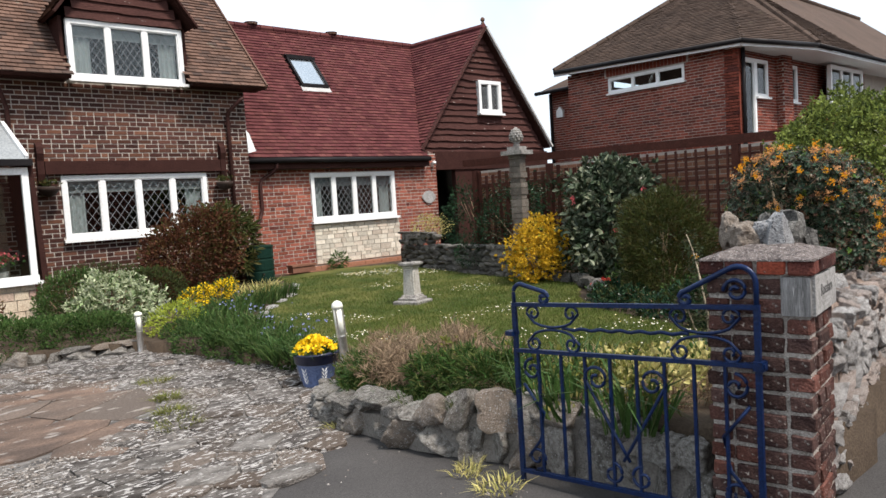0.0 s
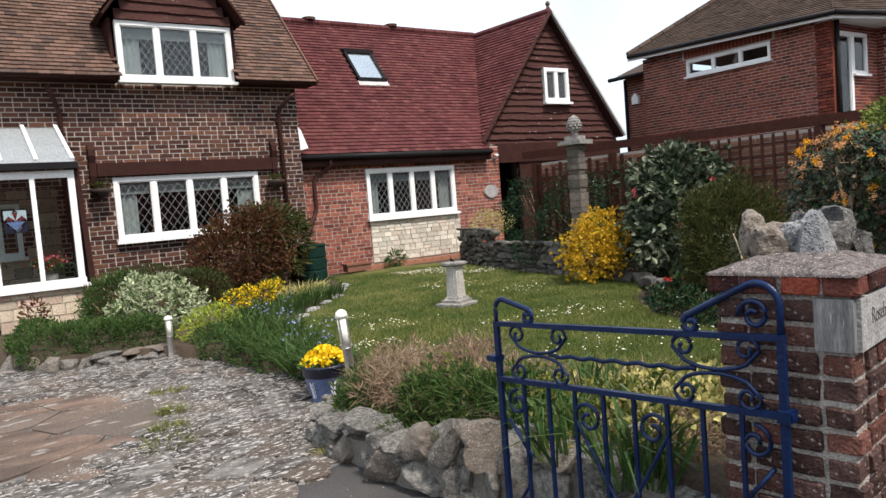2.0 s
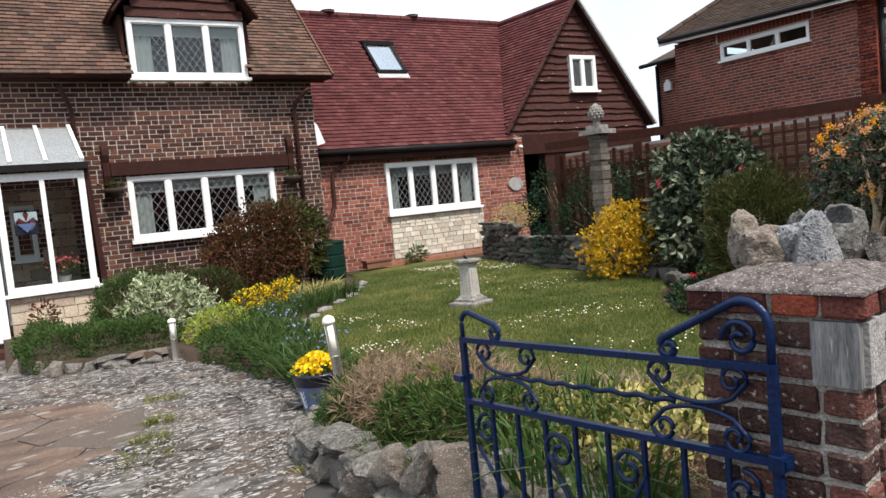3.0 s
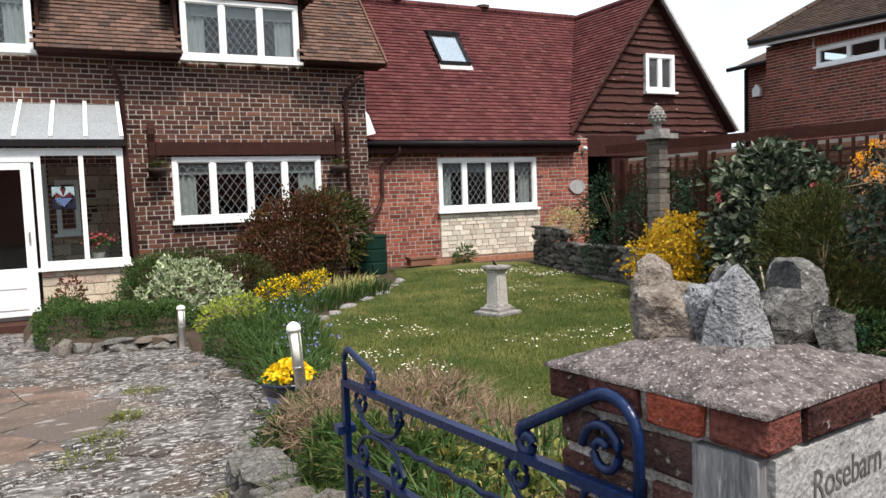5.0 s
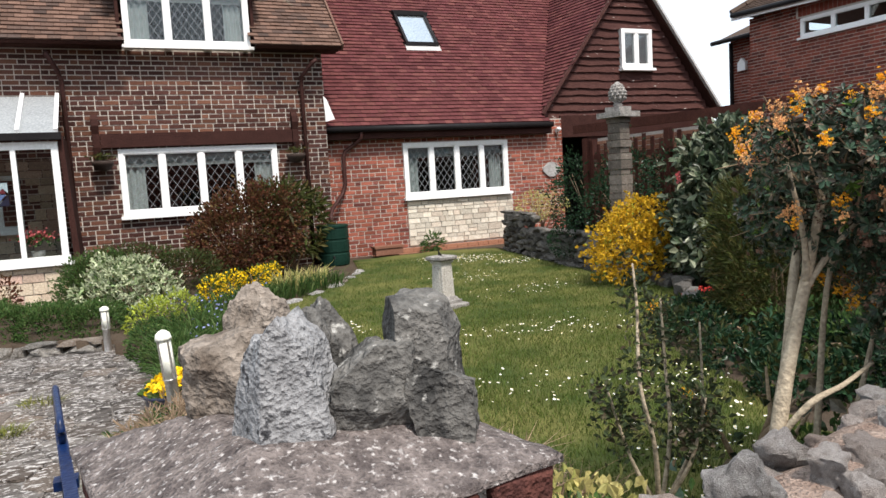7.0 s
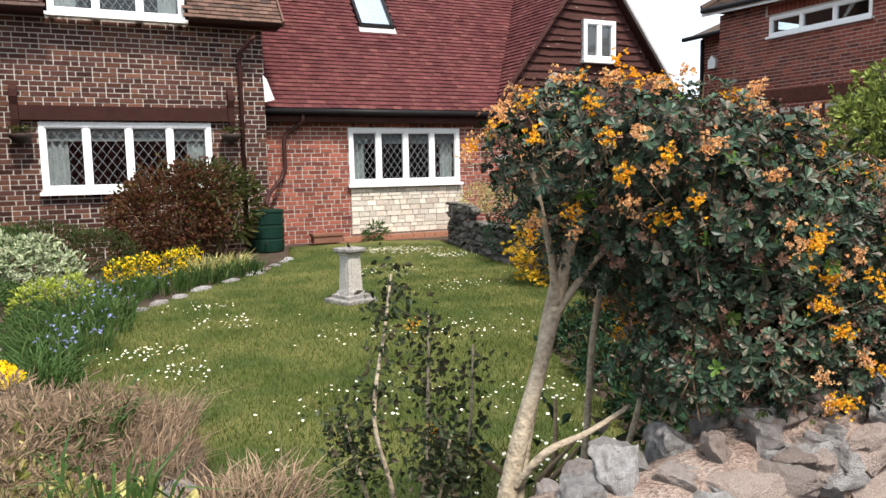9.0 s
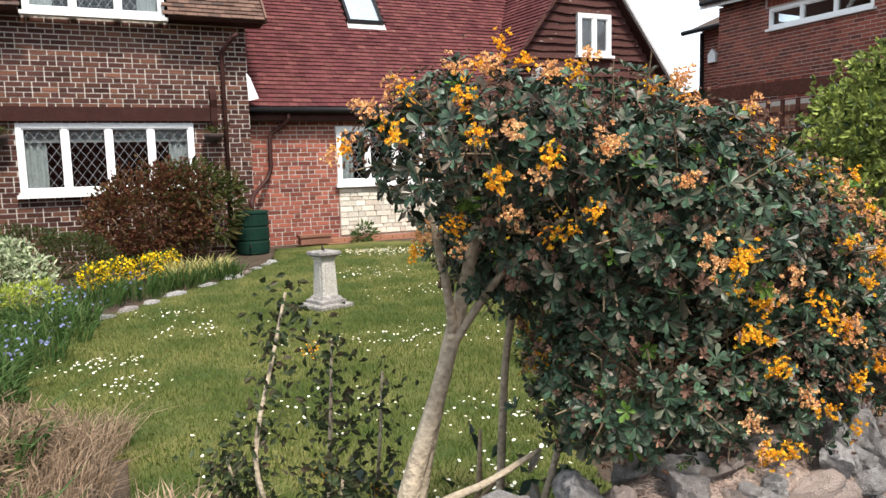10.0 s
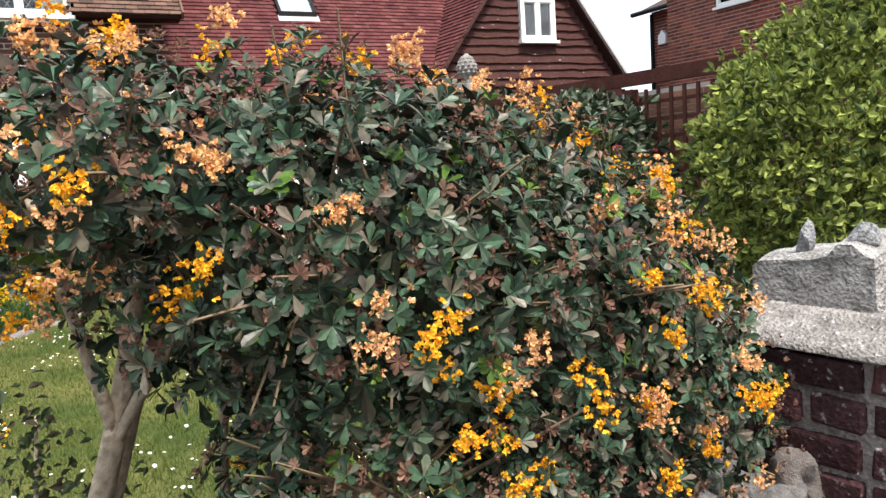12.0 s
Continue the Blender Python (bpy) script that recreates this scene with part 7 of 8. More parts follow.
blades("border_grass", "fine green foliage spilling over the drive edge", M["lf_green"], [(3.6, 7.6, 0.12, 0.25), (3.6, 7.0, 0.12, 0.22), (3.6, 6.4, 0.12, 0.22), (3.65, 5.95, 0.12, 0.2), (3.85, 8.1, 0.13, 0.25)], 1900, (0.12, 0.3), 0.012, 0.7, 122)


def bluebells(root, r):
    lv = Leaves()
    ms = []
    for _ in range(110):
        s = r.choice(((4.05, 7.7), (3.9, 6.9), (4.1, 8.4), (4.6, 9.3), (3.85, 6.3), (3.75, 9.3)))
        ms.append(aim((s[0] + r.gauss(0, 0.12) - root.location.x, s[1] + r.gauss(0, 0.12) - root.location.y, r.uniform(0.16, 0.34)), (r.gauss(0, 1), r.gauss(0, 1), -0.4), r.uniform(0, 6), 1))
    lv.lay(leaf_shape(0.035, 0.022), ms)
    part("flower", lv.mesh("flower", M["fl_blue"]), M["fl_blue"], root, "blue bells", kind="stuff")


blades("bluebell_clump", "bluebells among green leaves in the border", M["lf_green"], [(4.0, 7.5, 0.14, 0.25), (3.9, 6.8, 0.14, 0.2), (4.1, 8.4, 0.15, 0.2)], 500, (0.15, 0.3), 0.012, 0.5, 123, extra=bluebells)
# right-hand beds
shrub("yellow_shrub", "golden yellow flowering shrub in the raised bed", M["lf_yellow"], [(8.93, 7.68, 0.70, 0.50, 0.50, 0.40), (8.75, 7.6, 0.50, 0.42, 0.42, 0.34), (9.15, 7.72, 0.95, 0.36, 0.36, 0.28), (9.3, 7.7, 0.75, 0.28, 0.28, 0.28)], 1500, (0.05, 0.026), 130, 0.2, 0.5, tuft=5, extra=[("green_leaf", M["lf_lime"], 350, (0.045, 0.02), 0.4)], ragged=2.0)
cam_root = shrub("camellia", "tall dark glossy camellia with a few red blooms", M["lf_camellia"], [(9.75, 6.75, 1.25, 0.75, 0.75, 0.75), (9.55, 6.6, 0.7, 0.7, 0.7, 0.6), (9.95, 6.9, 1.65, 0.5, 0.5, 0.45), (9.6, 6.6, 1.55, 0.4, 0.4, 0.5)], 1650, (0.125, 0.062), 131, 0.2, 0.6, up=-0.1, tuft=4, ragged=2.0)
rs = random.Random(132)
lv, ms = Leaves(), []
for p, d in blob_points(rs, [(9.75, 6.75, 1.25, 0.77, 0.77, 0.77), (9.95, 6.9, 1.65, 0.5, 0.5, 0.47)], 9, 0.98, 0.8):
    q = np.array(p) - np.array(cam_root.location)
    for _ in range(9):
        ms.append(aim(q, (rs.gauss(0, 1), rs.gauss(0, 1), rs.gauss(0, 1)), rs.uniform(0, 6), 1))
lv.lay(leaf_shape(0.05, 0.045), ms)
part("flower", lv.mesh("flower", M["fl_pink"]), M["fl_pink"], cam_root, "pinkish red blooms", kind="stuff")
shrub("round_conifer", "rounded feathery olive-green evergreen bush", M["lf_heath"], [(8.35, 5.0, 0.78, 0.56, 0.56, 0.62), (8.2, 4.9, 0.5, 0.5, 0.5, 0.42), (8.4, 5.1, 1.05, 0.42, 0.42, 0.42)], 16000, (0.07, 0.014), 133, 0.12, 0.7, up=0.5, ragged=2.0)
shrub("dark_evergreen", "dark blue-green bush beside the doorway", M["lf_dark"], [(10.3, 10.6, 1.15, 0.5, 0.5, 0.75), (10.6, 10.2, 1.0, 0.4, 0.4, 0.6)], 2600, (0.07, 0.025), 134, 0.5, 0.7, ragged=2.0)
shrub("dark_hedge", "dark climbing evergreen along the fence", M["lf_dark"], [(10.15, 9.2, 1.2, 0.3, 0.6, 0.65), (10.15, 8.2, 1.25, 0.3, 0.5, 0.65), (10.2, 7.6, 1.3, 0.3, 0.5, 0.6), (9.95, 9.6, 0.9, 0.3, 0.4, 0.5), (9.66, 8.45, 1.15, 0.2, 0.22, 0.75)], 4900, (0.055, 0.025), 135, 0.3, 0.7, ragged=2.0)
shrub("amber_shrub", "small amber-leaved shrub above the raised bed wall", M["lf_pale"], [(10.0, 11.6, 1.02, 0.35, 0.35, 0.28), (10.4, 11.7, 1.0, 0.35, 0.3, 0.25)], 900, (0.05, 0.02), 136, 0.55, 0.5)
shrub("trailing_green", "dark green cushion growing from the stone wall", M["lf_dark"], [(9.25, 9.6, 0.55, 0.22, 0.3, 0.24)], 800, (0.035, 0.02), 137, 0.2, 0.7, stems=0)
shrub("wall_fern", "small green leafy plant by the brick plinth", M["lf_green"], [(8.5, 12.75, 0.42, 0.2, 0.15, 0.18)], 200, (0.1, 0.03), 138, 0.25, 0.3, stems=0)
shrub("low_border_green", "low mixed green planting under the shrubs", M["lf_green"], [(9.3, 6.0, 0.3, 0.5, 0.4, 0.25), (8.9, 5.4, 0.25, 0.4, 0.4, 0.25), (7.9, 4.3, 0.25, 0.45, 0.4, 0.25), (7.5, 3.6, 0.3, 0.4, 0.4, 0.3), (9.6, 7.3, 0.4, 0.4, 0.3, 0.3), (8.6, 5.6, 0.22, 0.3, 0.3, 0.2)], 4200, (0.05, 0.022), 139, 0.15, 0.6, stems=0)
shrub("dark_underplanting", "dark mixed foliage in the bed behind the barberry", M["lf_dark"], [(7.4, 5.0, 0.24, 0.34, 0.34, 0.16), (7.05, 4.3, 0.24, 0.28, 0.36, 0.15), (7.5, 4.1, 0.28, 0.36, 0.36, 0.2), (6.75, 3.5, 0.26, 0.28, 0.32, 0.16), (7.2, 3.2, 0.34, 0.36, 0.36, 0.24), (7.9, 5.5, 0.24, 0.34, 0.3, 0.15)], 1100, (0.065, 0.028), 143, 0.15, 0.5, stems=8, tuft=4, ragged=2.0, extra=[("brown_leaf", M["lf_olive"], 1500, (0.06, 0.025), 0.6)])
rf = thing("red_flower_patch", "low red flowers beside the lawn", "flowers", at=(8.55, 6.0, 0.17))
pansy_heap(rf, (0, 0, 0.0), 0.34, 34, M["fl_red"], 90, 140, 0.03)
right = shrub("green_shrub", "large yellow-green evergreen shrub beyond the wall pier", M["lf_right"], [(8.6, 2.95, 1.35, 0.95, 0.9, 0.95), (9.1, 3.0, 1.7, 0.9, 0.8, 0.8), (8.4, 2.75, 0.9, 0.85, 0.75, 0.6), (9.6, 2.9, 1.4, 0.9, 0.9, 1.0), (8.2, 2.9, 1.25, 0.72, 0.75, 0.7)], 13000, (0.046, 0.023), 141, 0.3, 0.7, tuft=6)
# front bed by the gate
blades("dry_lavender", "straw-coloured dead stems in the front bed", M["lf_straw"], [(3.55, 3.9, 0.27, 0.35), (3.7, 4.5, 0.25, 0.3), (3.4, 4.45, 0.27, 0.25), (4.1, 3.9, 0.25, 0.3), (3.6, 3.2, 0.3, 0.35), (4.2, 4.6, 0.2, 0.28), (3.65, 4.85, 0.22, 0.18)], 7000, (0.08, 0.22), 0.005, 0.75, 150)
blades("green_clump", "fresh green narrow-leaved clump on the bed edge", M["lf_deep"], [(3.18, 3.25, 0.26, 0.2), (3.12, 3.6, 0.20, 0.22), (3.14, 3.95, 0.18, 0.2), (3.2, 4.5, 0.15, 0.16)], 1700, (0.07, 0.18), 0.007, 0.6, 151)
shrub("rosemary_clump", "dark green needle-leaved clump spilling over the bed wall", M["lf_deep"], [(3.30, 3.35, 0.42, 0.20, 0.28, 0.18), (3.26, 3.72, 0.36, 0.18, 0.24, 0.17), (3.45, 3.15, 0.44, 0.2, 0.2, 0.16)], 900, (0.075, 0.010), 157, 0.15, 0.35, up=0.9, stems=4, tuft=5, ragged=2.0)
shrub("rosemary_clump", "small green needle-leaved clump near the bollard light", M["lf_deep"], [(3.2, 4.45, 0.26, 0.2, 0.2, 0.16), (3.3, 4.7, 0.25, 0.16, 0.16, 0.14)], 420, (0.06, 0.010), 158, 0.1, 0.35, up=0.9, stems=3, tuft=5, ragged=2.0)
shrub("dead_heads", "tangle of brown dead stems and seed heads", M["lf_straw"], [(3.3, 4.1, 0.36, 0.26, 0.32, 0.20), (3.6, 4.55, 0.34, 0.3, 0.3, 0.22), (3.75, 4.0, 0.38, 0.34, 0.3, 0.2), (4.0, 4.3, 0.36, 0.28, 0.26, 0.2), (3.6, 3.5, 0.42, 0.26, 0.26, 0.16)], 2300, (0.075, 0.007), 159, 0.15, 0.2, up=0.6, stems=14, tuft=4, ragged=2.0)
shrub("yellow_weeds", "yellow-green leafy weeds among the dead stems", M["lf_weed"], [(3.45, 3.85, 0.40, 0.3, 0.35, 0.16), (3.55, 3.2, 0.44, 0.25, 0.3, 0.14), (3.5, 2.7, 0.46, 0.22, 0.4, 0.14), (3.42, 2.2, 0.44, 0.15, 0.3, 0.14), (3.9, 2.6, 0.46, 0.4, 0.3, 0.12)], 520, (0.045, 0.022), 160, 0.2, 0.2, stems=8, tuft=4, ragged=2.0)
blades("day_lily", "long arching green strap leaves in the front bed", M["lf_green"], [(3.75, 2.75, 0.33, 0.22), (4.0, 3.2, 0.28, 0.2), (3.9, 4.2, 0.26, 0.2), (3.24, 2.15, 0.32, 0.16), (3.24, 2.55, 0.33, 0.16), (3.3, 2.85, 0.33, 0.14)], 460, (0.24, 0.42), 0.016, 0.6, 152, droop=0.7)
blades("dry_grass", "tangle of dry pale grass by the gate pier", M["lf_straw"], [(3.9, 2.3, 0.36, 0.4), (4.3, 2.7, 0.32, 0.4), (3.6, 2.4, 0.35, 0.3), (4.5, 3.3, 0.25, 0.3), (3.6, 3.5, 0.3, 0.3)], 4200, (0.05, 0.14), 0.007, 1.1, 153)
shrub("pale_leafy_plant", "yellowing low leafy plants in the front bed", M["lf_pale"], [(4.0, 2.75, 0.36, 0.4, 0.35, 0.14), (3.6, 3.6, 0.32, 0.35, 0.4, 0.14), (4.4, 2.6, 0.36, 0.4, 0.25, 0.14), (3.45, 2.7, 0.34, 0.3, 0.4, 0.16), (3.85, 3.3, 0.32, 0.3, 0.3, 0.1), (4.15, 3.0, 0.32, 0.25, 0.3, 0.1), (4.25, 2.3, 0.42, 0.35, 0.2, 0.12), (3.85, 2.35, 0.44, 0.3, 0.25, 0.12)], 3200, (0.050, 0.034), 154, 0.28, 0.3, stems=0)
shrub("leafy_weeds", "mixed green weeds between the bed plants", M["lf_green"], [(3.5, 3.0, 0.34, 0.35, 0.5, 0.16), (3.7, 3.9, 0.3, 0.4, 0.5, 0.15), (3.35, 4.6, 0.27, 0.25, 0.4, 0.14), (4.2, 2.4, 0.38, 0.5, 0.3, 0.16), (5.0, 2.15, 0.42, 0.8, 0.2, 0.16), (6.0, 2.4, 0.4, 0.8, 0.25, 0.18)], 4200, (0.04, 0.02), 155, 0.2, 0.3, stems=0)
for k, (x, y, sz) in enumerate(((4.05, 3.05, 0.3), (4.25, 3.7, 0.24), (3.5, 2.45, 0.3), (4.45, 2.35, 0.26))):
    ob = boulder("half-buried grey stone in the front bed", (sz, sz * 0.8, sz * 0.6), (x, y, garden_z(x, y) - 0.06), 40 * k, 160 + k, "boulder_grey", 0, 0.1, "stones in the bed")

# ---- flowering barberry over the street wall ----
hb = thing("orange_barberry", "evergreen barberry with orange flower clusters overhanging the wall", "shrub", at=(4.97, 2.2, 0.35))
H0 = np.array((4.97, 2.2, 0.35))
HB = [(5.54, 2.15, 1.43, 0.38, 0.44, 0.33), (5.22, 2.12, 1.585, 0.25, 0.34, 0.18), (5.72, 2.12, 1.34, 0.46, 0.44, 0.35), (6.0, 2.10, 1.20, 0.36, 0.36, 0.34), (5.66, 2.45, 1.40, 0.42, 0.36, 0.30), (5.60, 1.98, 1.10, 0.30, 0.28, 0.24), (6.2, 2.02, 1.10, 0.20, 0.25, 0.27), (5.86, 1.98, 1.02, 0.32, 0.26, 0.22), (5.46, 2.0, 1.04, 0.17, 0.18, 0.18)]
rs = random.Random(201)
rosettes, fillers = [], []
for p, d in blob_points(rs, HB, 5600, 0.62, 0.86, 0.7):
    d = (d + Vector((rs.gauss(0, 0.3), rs.gauss(0, 0.3), rs.gauss(0, 0.3) + 0.35))).normalized()
    e = d.cross(Vector((0.31, 0.52, 0.79))).normalized()
    h = d.cross(e)
    size = rs.uniform(0.36, 0.82)
    n = rs.randint(5, 8)
    a0 = rs.uniform(0, 6.28)
    for k in range(n):
        a = a0 + 2 * math.pi * k / n + rs.uniform(-0.2, 0.2)
        way = e * math.cos(a) + h * math.sin(a) + d * rs.uniform(0.25, 0.9)
        # the flat of each leaf faces out along the twig
        y = np.array(way.normalized())
        z = np.array(d) - y * (np.array(d) @ y)
        z /= np.linalg.norm(z) + 1e-9
        m = np.eye(4)
        s = size * rs.uniform(0.8, 1.15)
        m[:3, 0], m[:3, 1], m[:3, 2], m[:3, 3] = np.cross(y, z) * s, y * s, z * s, np.array(p) - H0
        rosettes.append(m)
OBOVATE = ([(0, 0, 0), (-0.0045, 0.014, 0.0015), (0, 0.015, 0), (0.0045, 0.014, 0.0015), (-0.009, 0.028, 0.002), (0, 0.028, -0.0005), (0.009, 0.028, 0.002), (-0.005, 0.037, 0.0), (0, 0.040, -0.002), (0.005, 0.037, 0.0)], [(0, 2, 1), (0, 3, 2), (1, 2, 5, 4), (2, 3, 6, 5), (4, 5, 8, 7), (5, 6, 9, 8)])
cut, brown = len(rosettes) * 77 // 100, len(rosettes) * 97 // 100
part("leaf", Leaves().lay(OBOVATE, rosettes[:cut]).mesh("leaf", M["lf_hedge"]), M["lf_hedge"], hb, kind="stuff")
part("bronze_leaf", Leaves().lay(OBOVATE, [m @ np.diag((0.6, 0.6, 0.6, 1)) for m in rosettes[cut:brown]]).mesh("bronze_leaf", M["lf_bronze"]), M["lf_bronze"], hb, "brownish spent sprigs", kind="stuff")
part("young_leaf", Leaves().lay(OBOVATE, rosettes[brown:]).mesh("young_leaf", M["lf_young"]), M["lf_young"], hb, "bright young leaves", kind="stuff")
# filler leaves coloured almost black, so the depth of the crown reads as shade
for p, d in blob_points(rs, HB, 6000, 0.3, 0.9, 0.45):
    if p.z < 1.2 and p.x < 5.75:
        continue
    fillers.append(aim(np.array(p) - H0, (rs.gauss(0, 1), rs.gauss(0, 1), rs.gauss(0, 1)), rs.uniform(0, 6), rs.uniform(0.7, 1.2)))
part("inner_leaf", Leaves().lay(OBOVATE, fillers).mesh("inner_leaf", M["lf_inner_shade"]), M["lf_inner_shade"], hb, kind="stuff")
FLORET = ([(0, 0, 0), (-0.0027, 0.0042, 0.0018), (0, 0.007, 0.0), (0.0027, 0.0042, 0.0018)], [(0, 3, 2, 1)])


def flower_cluster(p, d, n, spread):
    """One hanging truss of small cup-shaped florets."""
    out = []
    for _ in range(n):
        q = np.array(p) - H0 + np.array((rs.gauss(0, spread), rs.gauss(0, spread), rs.gauss(0, spread) - 0.008)) + np.array(d) * rs.uniform(0, spread * 1.5)
        face = np.array(d) + np.array((rs.gauss(0, 0.6), rs.gauss(0, 0.6), rs.gauss(0, 0.6)))
        face /= np.linalg.norm(face)
        e = np.cross(face, (0.2, 0.6, 0.77))
        e /= np.linalg.norm(e)
        h = np.cross(face, e)
        for k in range(5):
            a = 2 * math.pi * k / 5
            out.append(aim(q, e * math.cos(a) + h * math.sin(a) + face * 0.7, rs.uniform(0, 6), rs.uniform(0.8, 1.25)))
    return out


bright, faded, spent = [], [], []
spots = [q for q in blob_points(rs, HB, 4400, 0.96, 0.88, 0.45) if (q[1].y < 0.35 or q[0].z > 1.62) and q[0].x < 6.36 and not (q[1].x < -0.3 and q[0].z < 1.52)]
# where the bush flowers most: its top corner by the trunk, its far end, and low on the street side
THICK = ((5.0, 1.70, 0.10), (5.12, 1.60, 0.09), (5.46, 1.16, 0.06), (5.37, 1.44, 0.04), (5.28, 1.45, 0.05), (5.19, 1.46, 0.04), (5.61, 1.32, 0.06), (5.67, 1.31, 0.05), (5.40, 1.32, 0.05), (5.28, 1.31, 0.05), (5.17, 1.33, 0.04), (5.99, 1.23, 0.07), (6.04, 1.36, 0.07), (6.06, 1.45, 0.06), (6.05, 1.08, 0.07), (5.55, 1.10, 0.06), (5.72, 1.15, 0.05))
placed = []
for p, d in spots:
    if len(placed) >= 125:
        break
    thick = max(math.exp(-((p.x - a) ** 2 + (p.z - b) ** 2) / (2 * w * w)) for a, b, w in THICK)
    if rs.random() > 0.05 + 0.6 * thick + (0.03 if p.z > 1.66 else 0) or any((p - q).length < 0.055 for q in placed):
        continue
    placed.append(p)
    pp_ = np.array(p) + np.array(d) * 0.015
    old = rs.random()
    for _ in range(rs.choice((1, 1, 1, 2, 2))):
        off = pp_ + np.array((rs.gauss(0, 0.018), rs.gauss(0, 0.018), rs.gauss(0, 0.022)))
        lively = 0.85 if old < 0.45 else 0.2
        (bright if rs.random() < lively else faded).extend(flower_cluster(off, d, rs.randint(16, 30), 0.0115))
for p, d in spots[1500:1850]:
    spent.extend(flower_cluster(np.array(p), d, rs.randint(2, 5), 0.014))
part("spent_flower", Leaves().lay(FLORET, spent).mesh("spent_flower", M["lf_bronze"]), M["lf_bronze"], hb, "brown withered flowers", kind="stuff")
part("flower", Leaves().lay(FLORET, bright).mesh("flower", M["fl_orange"]), M["fl_orange"], hb, "orange flower trusses", kind="stuff")
part("faded_flower", Leaves().lay(FLORET, faded).mesh("faded_flower", M["fl_faded"]), M["fl_faded"], hb, "faded pinkish flower trusses", kind="stuff")


def limb(root, name, pts, r0, r1, mat="bark", sides=9):
    """A tapering limb along a bent line, in the place's own coordinates."""
    pts = [Vector(p) for p in pts]
    fine = []
    for i in range(len(pts) - 1):
        for k in range(5):
            t = k / 5
            a = pts[max(i - 1, 0)]
            b, c_, d = pts[i], pts[i + 1], pts[min(i + 2, len(pts) - 1)]
            fine.append(0.5 * ((2 * b) + (c_ - a) * t + (2 * a - 5 * b + 4 * c_ - d) * t * t + (3 * b - a - 3 * c_ + d) * t ** 3))
    fine.append(pts[-1])
    n = len(fine)
    radii = [(r0 + (r1 - r0) * i / (n - 1)) * (1 + 0.10 * noise.noise(Vector((i * 0.7, r0 * 90, 0)))) for i in range(n)]
    return wpart(name, Geo().tube(fine, radii, sides), M[mat], root, smooth=True)


limb(hb, "trunk", [(4.93, 2.14, 0.28), (4.97, 2.17, 0.5), (5.06, 2.2, 0.78), (5.15, 2.22, 1.0), (5.22, 2.22, 1.22), (5.28, 2.2, 1.5)], 0.034, 0.013)
limb(hb, "trunk", [(4.97, 2.14, 0.28), (5.02, 2.17, 0.5), (5.09, 2.23, 0.72), (5.17, 2.26, 0.98), (5.25, 2.3, 1.2), (5.4, 2.35, 1.5)], 0.024, 0.014)
limb(hb, "branch", [(5.19, 2.22, 1.12), (5.27, 2.18, 1.25), (5.35, 2.12, 1.36), (5.45, 2.05, 1.45)], 0.012, 0.006)
limb(hb, "branch", [(5.2, 2.22, 1.15), (5.17, 2.2, 1.3), (5.12, 2.22, 1.55)], 0.014, 0.006)
limb(hb, "branch", [(5.03, 2.18, 0.68), (5.1, 2.12, 0.79), (5.22, 2.1, 0.83), (5.36, 2.1, 0.88)], 0.013, 0.006)
limb(hb, "stem", [(5.32, 2.3, 0.3), (5.36, 2.3, 0.7), (5.38, 2.28, 1.1), (5.45, 2.25, 1.4)], 0.014, 0.008)
limb(hb, "stem", [(5.34, 2.28, 0.35), (5.42, 2.22, 0.62), (5.5, 2.2, 0.9), (5.52, 2.15, 1.15)], 0.012, 0.007)
limb(hb, "stem", [(5.85, 2.1, 0.4), (5.88, 2.1, 0.8), (5.95, 2.08, 1.2)], 0.016, 0.008)
tw_g = Geo()
for p, d in blob_points(rs, HB, 260, 0.55, 0.88, 0.45):
    q = Vector(p) - Vector(H0)
    inner = q - Vector(d) * rs.uniform(0.15, 0.3) + Vector((0, 0, -0.06))
    tw_g.tube([inner, inner.lerp(q, 0.5) + Vector((rs.gauss(0, 0.015), rs.gauss(0, 0.015), 0.01)), q + Vector(d) * 0.05], [0.004, 0.003, 0.0016], 4)
part("twig", tw_g, M["twig"], hb, kind="stuff")

# thin young shrub on the lawn edge
ys = thing("sparse_young_shrub", "thin sparse shrub with small dark leaves by the lawn", "shrub", at=(4.88, 2.62, 0.3))
Y0 = np.array((4.88, 2.62, 0.3))
stems = [[(4.88, 2.6, 0.25), (4.83, 2.55, 0.55), (4.78, 2.56, 0.8), (4.86, 2.66, 1.05), (4.92, 2.75, 1.2)], [(4.9, 2.62, 0.25), (4.98, 2.64, 0.55), (5.02, 2.7, 0.8), (5.05, 2.75, 1.05)], [(4.89, 2.62, 0.25), (5.0, 2.6, 0.42), (5.12, 2.62, 0.6), (5.18, 2.68, 0.95)], [(4.88, 2.6, 0.3), (4.78, 2.62, 0.5), (4.72, 2.68, 0.78)], [(4.9, 2.6, 0.3), (4.95, 2.5, 0.5), (4.98, 2.45, 0.75)]]
lv_m = []
for st in stems:
    limb(ys, "stem", st, 0.011, 0.004, sides=6)
    for _ in range(300):
        k = rs.uniform(1.2, len(st) - 1)
        i = min(int(k), len(st) - 2)
        p = Vector(st[i]).lerp(Vector(st[i + 1]), k - i)
        off = Vector((rs.gauss(0, 0.042), rs.gauss(0, 0.042), rs.gauss(0, 0.045)))
        lv_m.append(aim(np.array(p + off) - Y0, (rs.gauss(0, 1), rs.gauss(0, 1), rs.gauss(0, 0.8) + 0.3), rs.uniform(0, 6), rs.uniform(0.6, 1.1)))
